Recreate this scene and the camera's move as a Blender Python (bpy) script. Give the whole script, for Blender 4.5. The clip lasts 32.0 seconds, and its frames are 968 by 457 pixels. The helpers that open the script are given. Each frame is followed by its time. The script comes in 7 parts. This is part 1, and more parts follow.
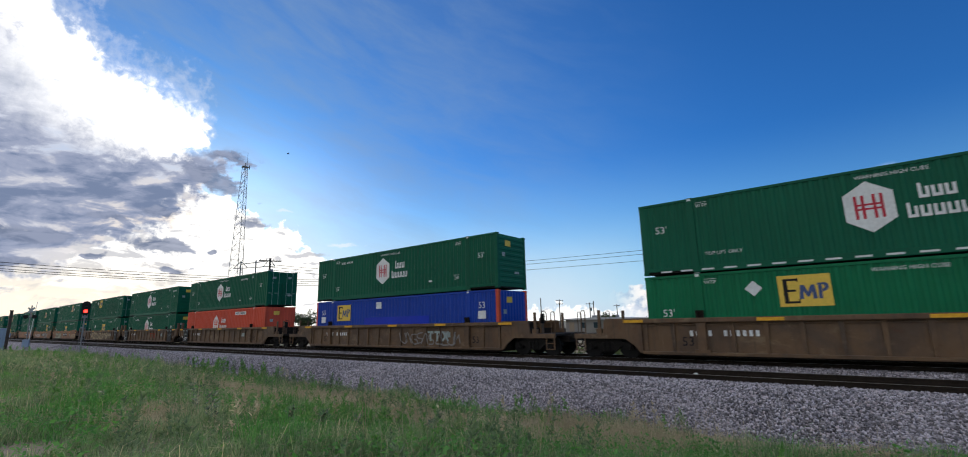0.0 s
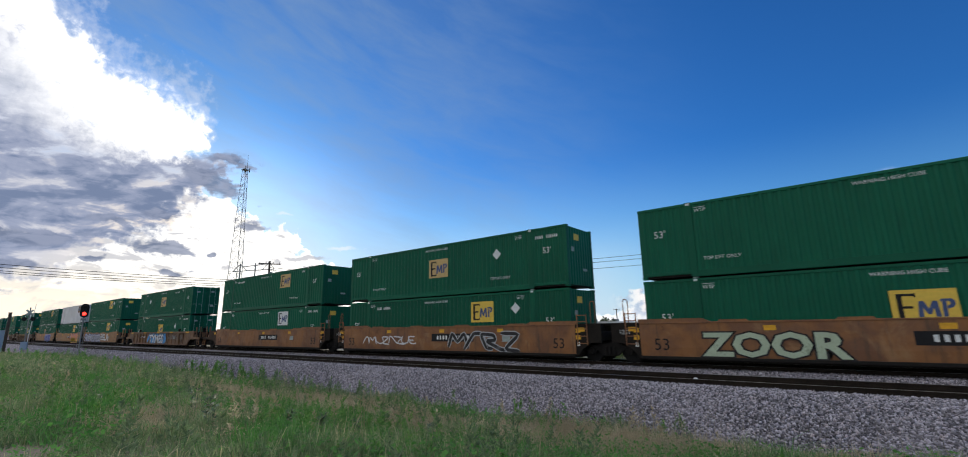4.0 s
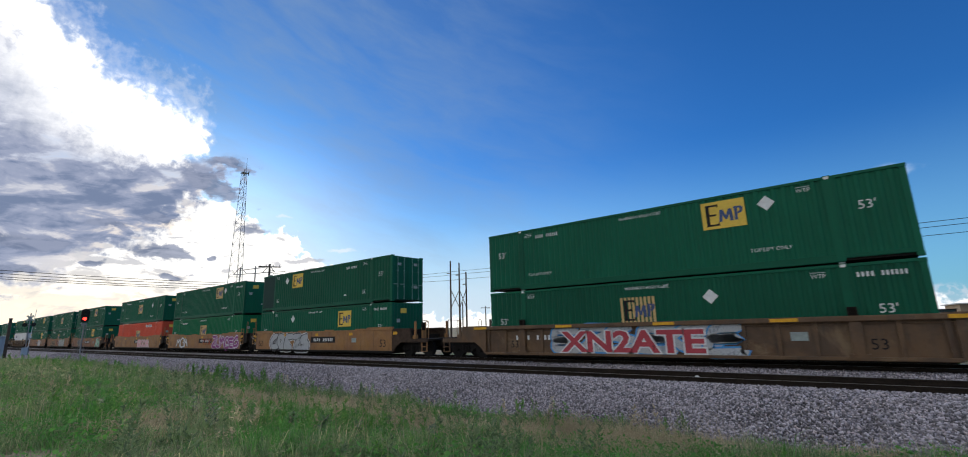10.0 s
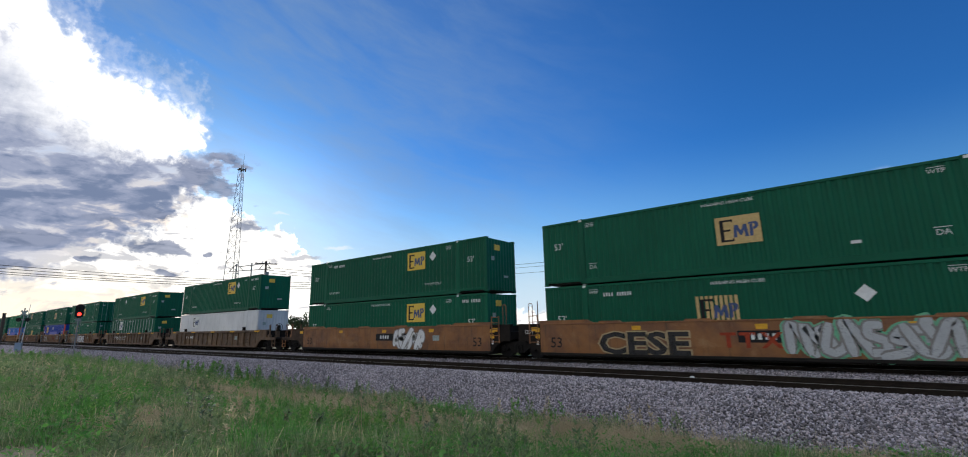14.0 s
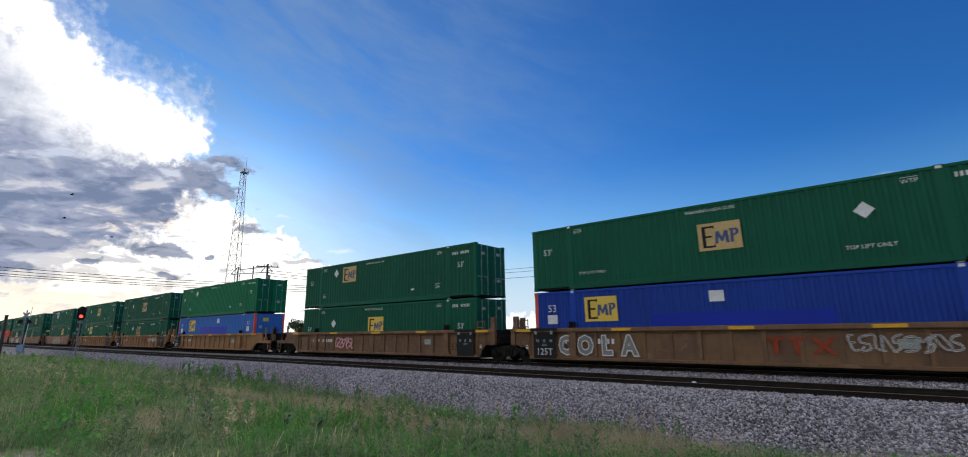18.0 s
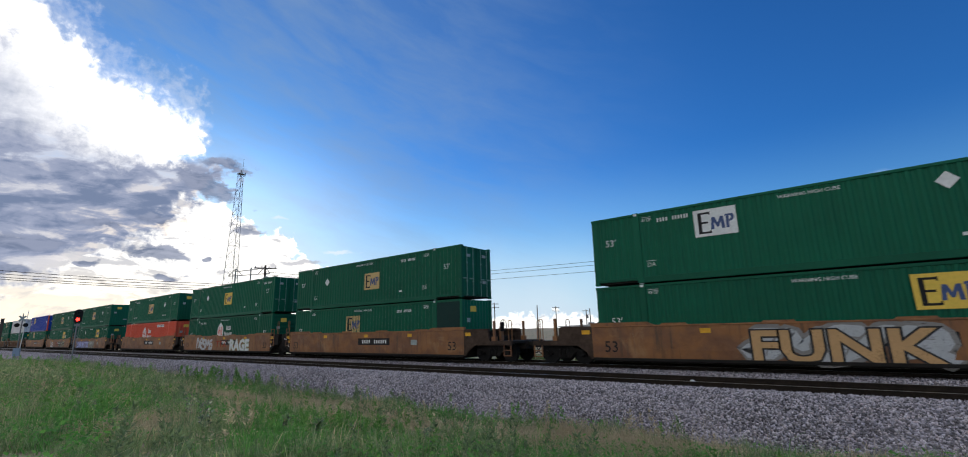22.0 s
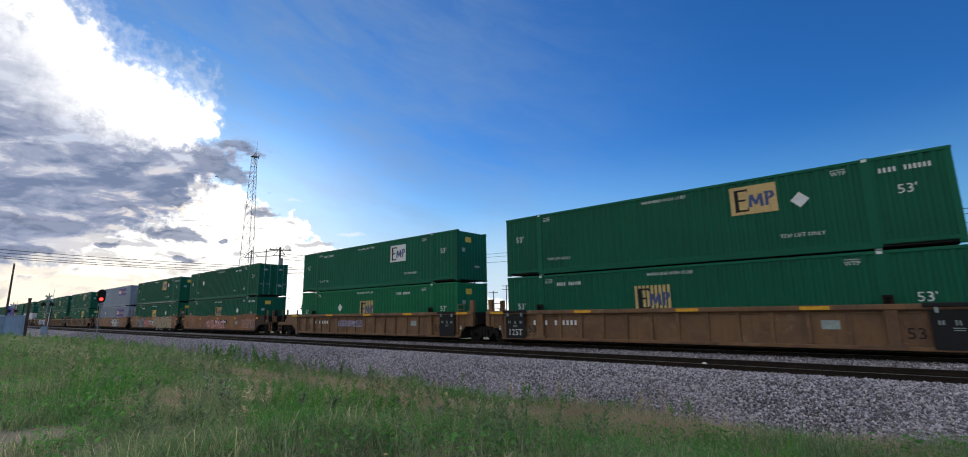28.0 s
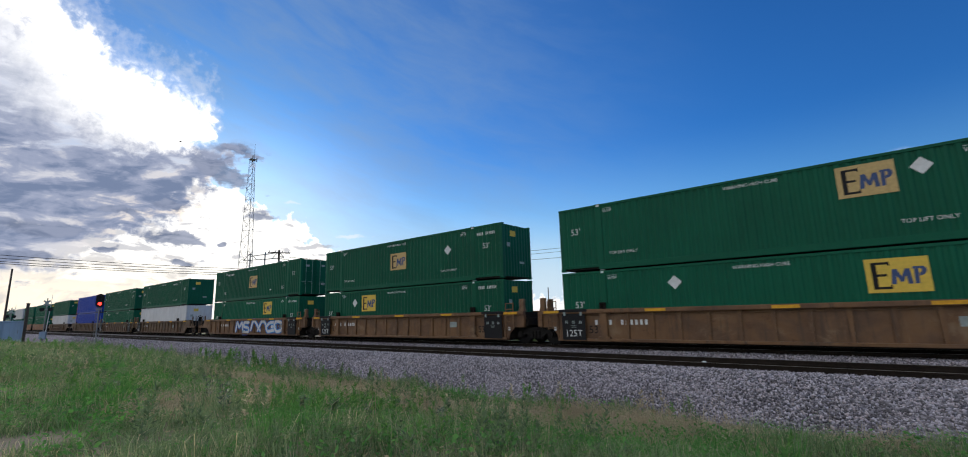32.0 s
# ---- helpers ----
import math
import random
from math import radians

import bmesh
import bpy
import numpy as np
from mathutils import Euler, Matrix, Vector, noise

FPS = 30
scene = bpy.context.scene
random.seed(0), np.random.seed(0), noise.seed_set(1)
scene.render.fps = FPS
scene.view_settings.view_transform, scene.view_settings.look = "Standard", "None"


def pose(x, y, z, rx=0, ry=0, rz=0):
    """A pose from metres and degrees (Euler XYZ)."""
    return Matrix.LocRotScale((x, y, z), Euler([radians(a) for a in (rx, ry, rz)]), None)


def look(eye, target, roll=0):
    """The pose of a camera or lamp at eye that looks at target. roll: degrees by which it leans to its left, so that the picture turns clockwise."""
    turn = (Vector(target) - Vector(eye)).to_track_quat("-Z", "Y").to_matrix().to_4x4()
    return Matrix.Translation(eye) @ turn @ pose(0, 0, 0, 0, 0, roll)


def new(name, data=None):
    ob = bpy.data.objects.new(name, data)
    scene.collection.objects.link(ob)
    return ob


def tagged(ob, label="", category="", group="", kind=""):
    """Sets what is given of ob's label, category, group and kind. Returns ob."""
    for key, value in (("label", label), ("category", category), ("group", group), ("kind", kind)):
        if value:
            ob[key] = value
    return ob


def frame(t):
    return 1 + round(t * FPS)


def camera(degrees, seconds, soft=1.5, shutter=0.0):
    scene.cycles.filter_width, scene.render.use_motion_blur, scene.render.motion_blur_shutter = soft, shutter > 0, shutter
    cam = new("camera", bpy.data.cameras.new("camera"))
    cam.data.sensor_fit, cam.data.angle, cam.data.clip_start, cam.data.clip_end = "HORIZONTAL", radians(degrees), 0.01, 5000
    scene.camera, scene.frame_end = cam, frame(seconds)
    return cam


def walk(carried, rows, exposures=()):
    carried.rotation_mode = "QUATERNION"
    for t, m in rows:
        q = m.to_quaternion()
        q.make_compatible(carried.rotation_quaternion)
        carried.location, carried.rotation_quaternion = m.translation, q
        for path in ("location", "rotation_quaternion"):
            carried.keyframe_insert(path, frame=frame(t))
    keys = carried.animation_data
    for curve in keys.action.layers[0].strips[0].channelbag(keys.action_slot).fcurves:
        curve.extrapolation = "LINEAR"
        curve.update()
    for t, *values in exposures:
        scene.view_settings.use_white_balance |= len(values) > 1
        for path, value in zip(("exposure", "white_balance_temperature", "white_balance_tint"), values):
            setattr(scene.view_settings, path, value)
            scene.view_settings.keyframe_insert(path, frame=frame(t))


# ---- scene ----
# ---- camera ----
# z = 0 is the top of the rails; the train runs along +x
EYE = Vector((0.0, 0.0, 1.57))
cam = camera(93.03, 32.0, soft=1.0, shutter=0.06)


def aim(yaw, tilt, roll):
    a, b = radians(yaw), radians(tilt)
    return look(EYE, EYE + Vector((-math.sin(a) * math.cos(b), math.cos(a) * math.cos(b), math.sin(b))) * 10, roll)


# seconds; turn to the left from +y, tilt up, roll
walk(cam, [
    (0, aim(38.37, 11.52, -1.24)), (0.5, aim(38.29, 11.41, -1.18)), (1, aim(38.20, 11.50, -1.25)), (1.5, aim(38.31, 11.61, -1.23)),
    (2, aim(38.36, 11.87, -1.15)), (2.5, aim(38.48, 11.98, -1.16)), (3, aim(38.46, 12.08, -1.19)), (3.5, aim(38.52, 11.99, -1.11)),
    (5.5, aim(37.44, 12.17, -1.02)), (6, aim(37.38, 12.22, -1.09)), (6.5, aim(37.40, 12.26, -1.24)), (7, aim(37.88, 12.17, -1.31)),
    (7.5, aim(38.17, 12.07, -1.30)), (8, aim(38.21, 11.94, -1.41)), (8.5, aim(38.48, 11.93, -1.44)), (9, aim(38.53, 11.99, -1.49)),
    (9.5, aim(38.39, 12.02, -1.64)), (10, aim(38.30, 12.03, -1.71)), (10.5, aim(38.36, 12.05, -1.77)), (11, aim(38.41, 12.10, -1.69)),
    (11.5, aim(38.30, 12.21, -1.59)), (12, aim(38.10, 12.24, -1.54)), (12.5, aim(38.06, 12.15, -1.48)), (13, aim(38.12, 12.05, -1.30)),
    (13.5, aim(38.15, 11.93, -1.24)), (14, aim(37.95, 11.89, -1.22)), (14.5, aim(37.77, 11.93, -1.11)), (16.5, aim(37.95, 12.24, -1.15)),
    (17, aim(38.05, 12.25, -1.12)), (17.5, aim(38.07, 12.36, -0.96)), (18, aim(38.14, 12.37, -0.98)), (18.5, aim(38.22, 12.50, -1.05)),
    (19, aim(38.32, 12.51, -1.26)), (19.5, aim(38.29, 12.63, -1.28)), (20, aim(38.09, 12.63, -1.39)), (20.5, aim(37.81, 12.58, -1.37)),
    (21, aim(37.72, 12.53, -1.32)), (21.5, aim(37.80, 12.48, -1.39)), (22, aim(37.87, 12.38, -1.39)), (22.5, aim(37.98, 12.37, -1.40)),
    (23, aim(38.03, 12.38, -1.42)), (23.5, aim(38.00, 12.36, -1.39)), (24, aim(37.90, 12.23, -1.59)), (24.5, aim(38.05, 11.95, -1.49)),
    (25, aim(38.52, 11.46, -1.47)), (25.5, aim(39.08, 11.00, -1.47)), (27.5, aim(39.54, 10.37, -1.16)), (28, aim(39.43, 10.20, -1.05)),
    (28.5, aim(39.36, 10.18, -1.20)), (29, aim(39.28, 10.23, -1.27)), (29.5, aim(39.34, 10.40, -1.47)), (30, aim(39.37, 10.49, -1.70)),
    (30.5, aim(39.34, 10.48, -1.72)), (31, aim(39.25, 10.43, -1.77)), (31.5, aim(39.26, 10.41, -1.70)), (32, aim(39.28, 10.30, -1.61)),
])

# ---- sky and sun ----
SUN_YAW, SUN_EL = 72.0, 11.0
world = bpy.data.worlds.new("sky")
scene.world = world
world.use_nodes = True


class Nodes:
    """Short hand for node trees."""

    def __init__(self, tree):
        self.tree = tree
        tree.nodes.clear()

    def add(self, kind, **values):
        n = self.tree.nodes.new(kind)
        for k, x in values.items():
            if k == "operation":
                n.operation = x
            elif k == "blend":
                n.blend_type = x
            elif k == "data":
                n.data_type = x
        return n

    def set(self, sock, x):
        if isinstance(x, bpy.types.NodeSocket):
            self.tree.links.new(x, sock)
        elif x is not None:
            sock.default_value = x

    def m(self, op, a, b=None, c=None):
        n = self.add("ShaderNodeMath", operation=op)
        for s, x in zip(n.inputs, (a, b, c)):
            self.set(s, x)
        return n.outputs[0]

    def ss(self, x, a, b, lo=0.0, hi=1.0):
        n = self.add("ShaderNodeMapRange")
        n.interpolation_type = "SMOOTHSTEP"
        for s, q in zip(n.inputs, (x, a, b, lo, hi)):
            self.set(s, q)
        return n.outputs[0]

    def lin(self, x, a, b, lo=0.0, hi=1.0):
        n = self.add("ShaderNodeMapRange")
        for s, q in zip(n.inputs, (x, a, b, lo, hi)):
            self.set(s, q)
        return n.outputs[0]

    def xyz(self, x=0.0, y=0.0, z=0.0):
        n = self.add("ShaderNodeCombineXYZ")
        for s, q in zip(n.inputs, (x, y, z)):
            self.set(s, q)
        return n.outputs[0]

    def noise(self, vec, scale, detail=4.0, rough=0.55, warp=0.0, color=False):
        n = self.add("ShaderNodeTexNoise")
        self.set(n.inputs["Vector"], vec)
        n.inputs["Scale"].default_value, n.inputs["Detail"].default_value = scale, detail
        n.inputs["Roughness"].default_value, n.inputs["Distortion"].default_value = rough, warp
        return n.outputs["Color" if color else "Fac"]

    def mix(self, fac, a, b, blend="MIX"):
        n = self.add("ShaderNodeMix", data="RGBA", blend=blend)
        self.set(n.inputs["Factor"], fac)
        self.set(n.inputs[6], a)
        self.set(n.inputs[7], b)
        return n.outputs[2]


def rgb(r, g, b):
    return (r, g, b, 1.0)


def build_sky():
    k = Nodes(world.node_tree)
    out, bg = k.add("ShaderNodeOutputWorld"), k.add("ShaderNodeBackground")
    k.tree.links.new(bg.outputs[0], out.inputs[0])
    sky = k.add("ShaderNodeTexSky")
    sky.sky_type, sky.sun_disc = "NISHITA", False
    sky.sun_elevation, sky.sun_rotation = radians(SUN_EL), radians(-SUN_YAW)
    sky.air_density, sky.dust_density, sky.ozone_density = 1.0, 0.4, 3.5
    co = k.add("ShaderNodeTexCoord")
    sep = k.add("ShaderNodeSeparateXYZ")
    k.set(sep.inputs[0], co.outputs["Generated"])
    x, y, z = sep.outputs
    yaw = k.m("MULTIPLY", k.m("ARCTAN2", k.m("MULTIPLY", x, -1.0), y), 57.296)
    el = k.m("MULTIPLY", k.m("ARCSINE", z), 57.296)
    add = lambda a, b: k.m("ADD", a, b)
    mul = lambda a, b: k.m("MULTIPLY", a, b)
    less = lambda a, b: k.m("SUBTRACT", a, b)
    # the air's billows bend every outline: two sizes of warp, and a fine curl
    flat = k.xyz(yaw, el, 3.0)

    def split(vec):
        n = k.add("ShaderNodeSeparateColor")
        k.set(n.inputs[0], vec)
        return n.outputs

    c1, c2 = split(k.noise(flat, 0.14, 3, 0.5, 0.0, True)), split(k.noise(flat, 0.5, 6, 0.55, 0.0, True))
    a = add(yaw, add(mul(less(c1[0], 0.5), 4.5), mul(less(c2[0], 0.5), 4.2)))
    e = add(el, add(mul(less(c1[1], 0.5), 3.2), mul(less(c2[1], 0.5), 3.0)))
    curl = less(k.noise(flat, 1.0, 7, 0.6, 0.25), 0.5)
    # long thin layers, seen almost from the side, that lean a little
    layer = k.noise(k.xyz(mul(add(yaw, mul(el, 0.5)), 0.42), add(el, mul(yaw, 0.10)), 9.0), 0.42, 8, 0.54, 0.5)
    grain = k.noise(k.xyz(mul(yaw, 0.38), el, 21.0), 1.0, 7, 0.57, 0.5)

    def edge(q, pts):
        """A height that follows the points (bearing, height) from one to the next."""
        v = pts[0][1]
        for (x0, z0), (x1, z1) in zip(pts, pts[1:]):
            v = add(v, k.lin(q, x0, x1, 0.0, z1 - z0))
        return v

    def blob(y0, e0, wy, we, ragged=1.1, soft=0.5, tilt=0.0):
        """A ragged scrap of cloud about a bearing and a height, 0 to 1."""
        dy = less(add(mul(a, 0.5), mul(yaw, 0.5)), y0)
        u, v = k.m("DIVIDE", dy, wy * 1.15), k.m("DIVIDE", less(less(add(mul(e, 0.5), mul(el, 0.5)), e0), mul(dy, tilt)), we * 0.85)
        d = k.m("SQRT", add(mul(u, u), mul(v, v)))
        return k.ss(add(less(1.0, d), mul(add(mul(curl, 0.6), mul(less(grain, 0.5), 1.5)), ragged)), 0.0, soft)

    # blue sky, deepened as the phone's picture shows it, paler towards the horizon
    blue = k.mix(1.0, sky.outputs[0], rgb(0.35, 1.0, 1.74), "MULTIPLY")
    blue = k.mix(mul(k.ss(el, 21.0, -1.0), k.ss(yaw, -12.0, 44.0, 0.5, 0.92)), blue, k.mix(k.ss(yaw, 0.0, 40.0), rgb(3.3, 6.8, 8.9), rgb(4.8, 8.0, 9.7)))
    # haze of thin high cloud, in long streaks
    str_n = k.noise(k.xyz(add(mul(yaw, 0.05), mul(el, 0.06)), less(mul(el, 0.2), mul(yaw, 0.07)), 1.0), 1.3, 6, 0.6, 0.3)
    veil = mul(k.lin(str_n, 0.35, 0.75, 0.35, 1.1), k.ss(yaw, 5.0, 66.0))
    col = k.mix(mul(veil, 0.6), blue, rgb(2.45, 3.6, 5.3))
    pale = mul(k.ss(add(el, mul(less(c1[1], 0.5), 3.0)), 13.0, 0.0), k.ss(yaw, 8.0, 32.0))
    col = k.mix(mul(pale, 0.85), col, rgb(7.0, 8.1, 9.2))
    # glow round the hidden sun
    dy, de = less(yaw, 70.0), less(el, 8.0)
    r = k.m("SQRT", add(mul(mul(dy, dy), 0.55), mul(mul(de, de), 1.3)))
    glow = k.m("POWER", k.ss(r, 24.0, 0.0), 1.6)
    col = k.mix(mul(glow, 0.5), col, rgb(12.0, 12.4, 12.8))
    # bright low cloud under the deck, heaped up beside the tower
    heap_top = edge(a, ((49, 1.5), (54, 6.2), (58.3, 8.2), (60.4, 9.2), (61.4, 11.3), (63, 12.0), (64.6, 11.2), (66.4, 12.7), (69, 14.2), (75, 15.5), (90, 15.5)))
    bright = k.ss(add(less(heap_top, e), mul(curl, 3.2)), -0.1, 0.5)
    warm = mul(k.ss(el, 7.5, 2.0), k.ss(yaw, 62.0, 80.0))
    col = k.mix(bright, col, k.mix(warm, k.mix(k.ss(add(grain, k.ss(yaw, 82.0, 68.0, -0.03, 0.10)), 0.42, 0.54), rgb(6.9, 6.9, 7.2), rgb(13.5, 13.2, 12.6)), rgb(12.2, 10.9, 8.8)))
    col = k.mix(mul(mul(k.ss(layer, 0.50, 0.62), k.ss(el, 8.0, 4.0)), mul(k.ss(yaw, 66.0, 82.0), 0.75)), col, rgb(6.6, 6.4, 6.4))
    # grey deck: mottled layers, thin and broken where the sun stands behind it
    deck_low = edge(a, ((64, 18.0), (68, 17.2), (70, 15.2), (72, 12.8), (75, 10.3), (78, 8.0), (81, 6.0), (84, 4.5), (88, 3.4), (100, 2.5)))
    deck_top = edge(a, ((62, 16.6), (66.0, 17.9), (69.5, 18.3), (72, 18.0), (76, 18.4), (80, 19.6), (84, 22.5), (88, 28.0), (94, 40.0)))
    inside = mul(k.ss(add(less(e, deck_low), mul(add(curl, less(grain, 0.5)), 5.0)), -1.0, 1.6), k.ss(less(deck_top, e), -1.0, 0.8))
    inside = mul(inside, k.ss(add(a, mul(curl, 3.0)), 65.2, 66.6))
    body = add(add(mul(layer, 0.62), mul(grain, 0.38)), add(mul(k.ss(less(e, deck_low), 3.0, 0.0), -0.045), mul(k.ss(yaw, 76.0, 90.0), 0.02)))
    shade = k.mix(k.ss(body, 0.40, 0.50), rgb(6.6, 6.7, 7.5), k.mix(k.ss(body, 0.49, 0.60), rgb(3.5, 3.95, 5.4), rgb(1.9, 2.45, 3.85)))
    shade = k.mix(mul(k.ss(r, 11.0, 2.0), k.ss(body, 0.52, 0.42)), shade, rgb(11.5, 10.0, 8.4))
    col = k.mix(mul(inside, k.lin(body, 0.36, 0.48, 0.72, 1.0)), col, shade)
    # the dark tongue at the deck's end and the torn scraps below it
    scraps = None
    for args in ((69.9, 15.7, 3.2, 1.7, 1.3, 0.45, 0.28), (68.3, 18.2, 2.8, 0.75, 1.2, 0.5, 0.05), (66.0, 11.3, 1.5, 1.0, 1.6, 0.6), (74.2, 8.6, 3.3, 0.95, 1.4, 0.4), (72.6, 6.2, 1.7, 0.45, 1.2, 0.4), (79.2, 6.9, 1.1, 0.42, 1.2, 0.4), (84.4, 8.6, 4.0, 1.15, 1.2, 0.5), (85.0, 5.9, 3.0, 0.8, 1.2, 0.5), (74.8, 11.8, 1.8, 0.55, 1.3, 0.5), (78.6, 10.6, 2.0, 0.5, 1.3, 0.5), (69.4, 8.2, 0.6, 0.4, 1.0, 0.4)):
        b = blob(*args)
        scraps = b if scraps is None else k.m("MAXIMUM", scraps, b)
    col = k.mix(mul(scraps, 0.9), col, k.mix(k.ss(grain, 0.36, 0.62), rgb(1.4, 1.85, 3.0), rgb(3.1, 3.5, 4.8)))
    # white towering cloud
    top = edge(a, ((69.4, 14.0), (70.2, 19.5), (71.2, 22.6), (73, 23.6), (75.5, 24.0), (78, 24.6), (80, 25.5), (82, 27.0), (84, 28.3), (86, 29.8), (92, 34.5), (100, 42.0)))
    foot = edge(a, ((69.0, 21.0), (71, 18.8), (72.4, 17.5), (75, 17.0), (79.5, 18.2), (82.7, 19.8), (85, 21.2), (87, 22.8), (90, 25.5), (95, 31.0), (105, 44.0)))
    hard = k.ss(yaw, 88.0, 74.0)
    over = less(e, foot)
    tall = mul(k.ss(add(less(top, e), mul(curl, 4.2)), -0.5, 1.5), k.ss(add(over, mul(curl, 4.0)), k.lin(hard, 0.0, 1.0, -4.5, -0.6), k.lin(hard, 0.0, 1.0, 4.5, 1.1)))
    lit = add(mul(k.noise(k.xyz(a, mul(e, 1.3), 5.0), 0.33, 7, 0.6, 0.4), 0.7), mul(add(curl, 0.5), 0.3))
    col = k.mix(tall, col, k.mix(k.ss(add(lit, mul(k.ss(yaw, 82.0, 90.0), -0.06)), 0.30, 0.44), rgb(8.2, 8.4, 9.2), rgb(13.5, 13.4, 13.3)))
    # a veil torn off its upper edge
    wisp = mul(mul(k.ss(add(less(top, e), mul(curl, 9.0)), -4.0, 0.5), less(1.0, tall)), mul(k.ss(e, 18.0, 21.0), k.ss(a, 68.5, 71.5)))
    col = k.mix(mul(wisp, 0.35), col, rgb(8.5, 8.9, 9.8))
    # grey strip in front of the low bright cloud
    col = k.mix(mul(blob(60.0, 8.1, 3.0, 0.42, 0.8, 0.6), 0.75), col, rgb(4.6, 4.7, 5.4))
    # cumulus far off over the low buildings, and scraps in the blue
    puffs = k.noise(flat, 0.62, 7, 0.55, 0.2)
    heap = mul(mul(k.ss(less(add(el, mul(curl, 2.2)), add(1.0, mul(puffs, 4.8))), 0.25, -0.25), mul(k.ss(yaw, 6.0, 12.0), k.ss(yaw, 24.0, 18.5))), k.ss(el, -1.0, 0.4))
    col = k.mix(heap, col, k.mix(k.ss(add(mul(puffs, 0.6), mul(add(curl, 0.5), 0.4)), 0.42, 0.56), rgb(3.9, 4.8, 6.6), rgb(10.8, 10.2, 9.8)))
    shelf = mul(k.ss(k.m("ABSOLUTE", less(add(el, mul(curl, 1.2)), 1.9)), 0.8, 0.3), mul(k.ss(yaw, 9.0, 4.0), k.ss(add(puffs, mul(curl, 0.3)), 0.44, 0.54)))
    col = k.mix(mul(shelf, 0.5), col, rgb(7.4, 7.6, 8.4))
    hor = mul(k.ss(add(el, mul(less(c1[1], 0.5), 2.0)), 3.0, 0.4), k.ss(yaw, 40.0, 20.0))
    col = k.mix(mul(hor, 0.45), col, rgb(5.9, 6.9, 8.2))
    for args, much, c in (((-4.4, 13.2, 2.6, 0.9, 0.9, 0.9), 0.6, rgb(4.6, 6.2, 8.6)), ((15.5, 10.4, 1.6, 0.5, 0.9, 0.9), 0.5, rgb(4.6, 6.2, 8.6)), ((55.2, 9.4, 2.2, 0.4, 1.2, 0.7), 0.6, rgb(9.0, 9.4, 10.0)), ((62.6, 13.3, 1.0, 0.3, 1.2, 0.8), 0.5, rgb(9.0, 9.4, 10.0))):
        col = k.mix(mul(blob(*args), much), col, c)
    # bright broken cloud added behind the camera, out of view, to light the train
    back = mul(mul(k.ss(y, 0.05, -0.45), k.ss(el, -2.0, 6.0)), k.ss(k.noise(co.outputs["Generated"], 3.5, 6, 0.6, 0.3), 0.40, 0.55))
    col = k.mix(back, col, rgb(9.9, 10.1, 9.9))
    # more bright cloud added overhead, unseen, to lift the level ground
    high = mul(k.ss(el, 46.0, 64.0), k.ss(k.noise(co.outputs["Generated"], 2.2, 6, 0.6, 0.4), 0.34, 0.52))
    col = k.mix(high, col, rgb(10.0, 10.2, 10.4))
    k.set(bg.inputs[0], col)
    bg.inputs[1].default_value = 0.1


build_sky()
sun_data = bpy.data.lights.new("sun", "SUN")
sun_data.energy, sun_data.angle, sun_data.color = 1.2, radians(12), (1.0, 0.86, 0.68)
sun = new("sun", sun_data)
_a, _e = radians(SUN_YAW), radians(SUN_EL)
sun.matrix_world = look((0, 0, 60), (60 * math.sin(_a), -60 * math.cos(_a), 60 - 60 * math.tan(_e)))
scene.view_settings.exposure = 0.0

# ---- materials ----
MATS = {}


def material(name, build):
    if name not in MATS:
        mat = bpy.data.materials.new(name)
        mat.use_nodes = True
        k = Nodes(mat.node_tree)
        out, bsdf = k.add("ShaderNodeOutputMaterial"), k.add("ShaderNodeBsdfPrincipled")
        k.tree.links.new(bsdf.outputs[0], out.inputs[0])
        build(k, bsdf)
        MATS[name] = mat
    return MATS[name]


def bump(k, bsdf, height, strength=0.3, dist=0.01):
    n = k.add("ShaderNodeBump")
    n.inputs["Strength"].default_value, n.inputs["Distance"].default_value = strength, dist
    k.set(n.inputs["Height"], height)
    k.tree.links.new(n.outputs[0], bsdf.inputs["Normal"])


def here(k):
    return k.add("ShaderNodeTexCoord").outputs["Object"]


def scaled(k, vec, sx, sy, sz):
    n = k.add("ShaderNodeMapping")
    k.set(n.inputs["Vector"], vec)
    n.inputs["Scale"].default_value = (sx, sy, sz)
    return n.outputs[0]


def lucky(k):
    return k.add("ShaderNodeObjectInfo").outputs["Random"]


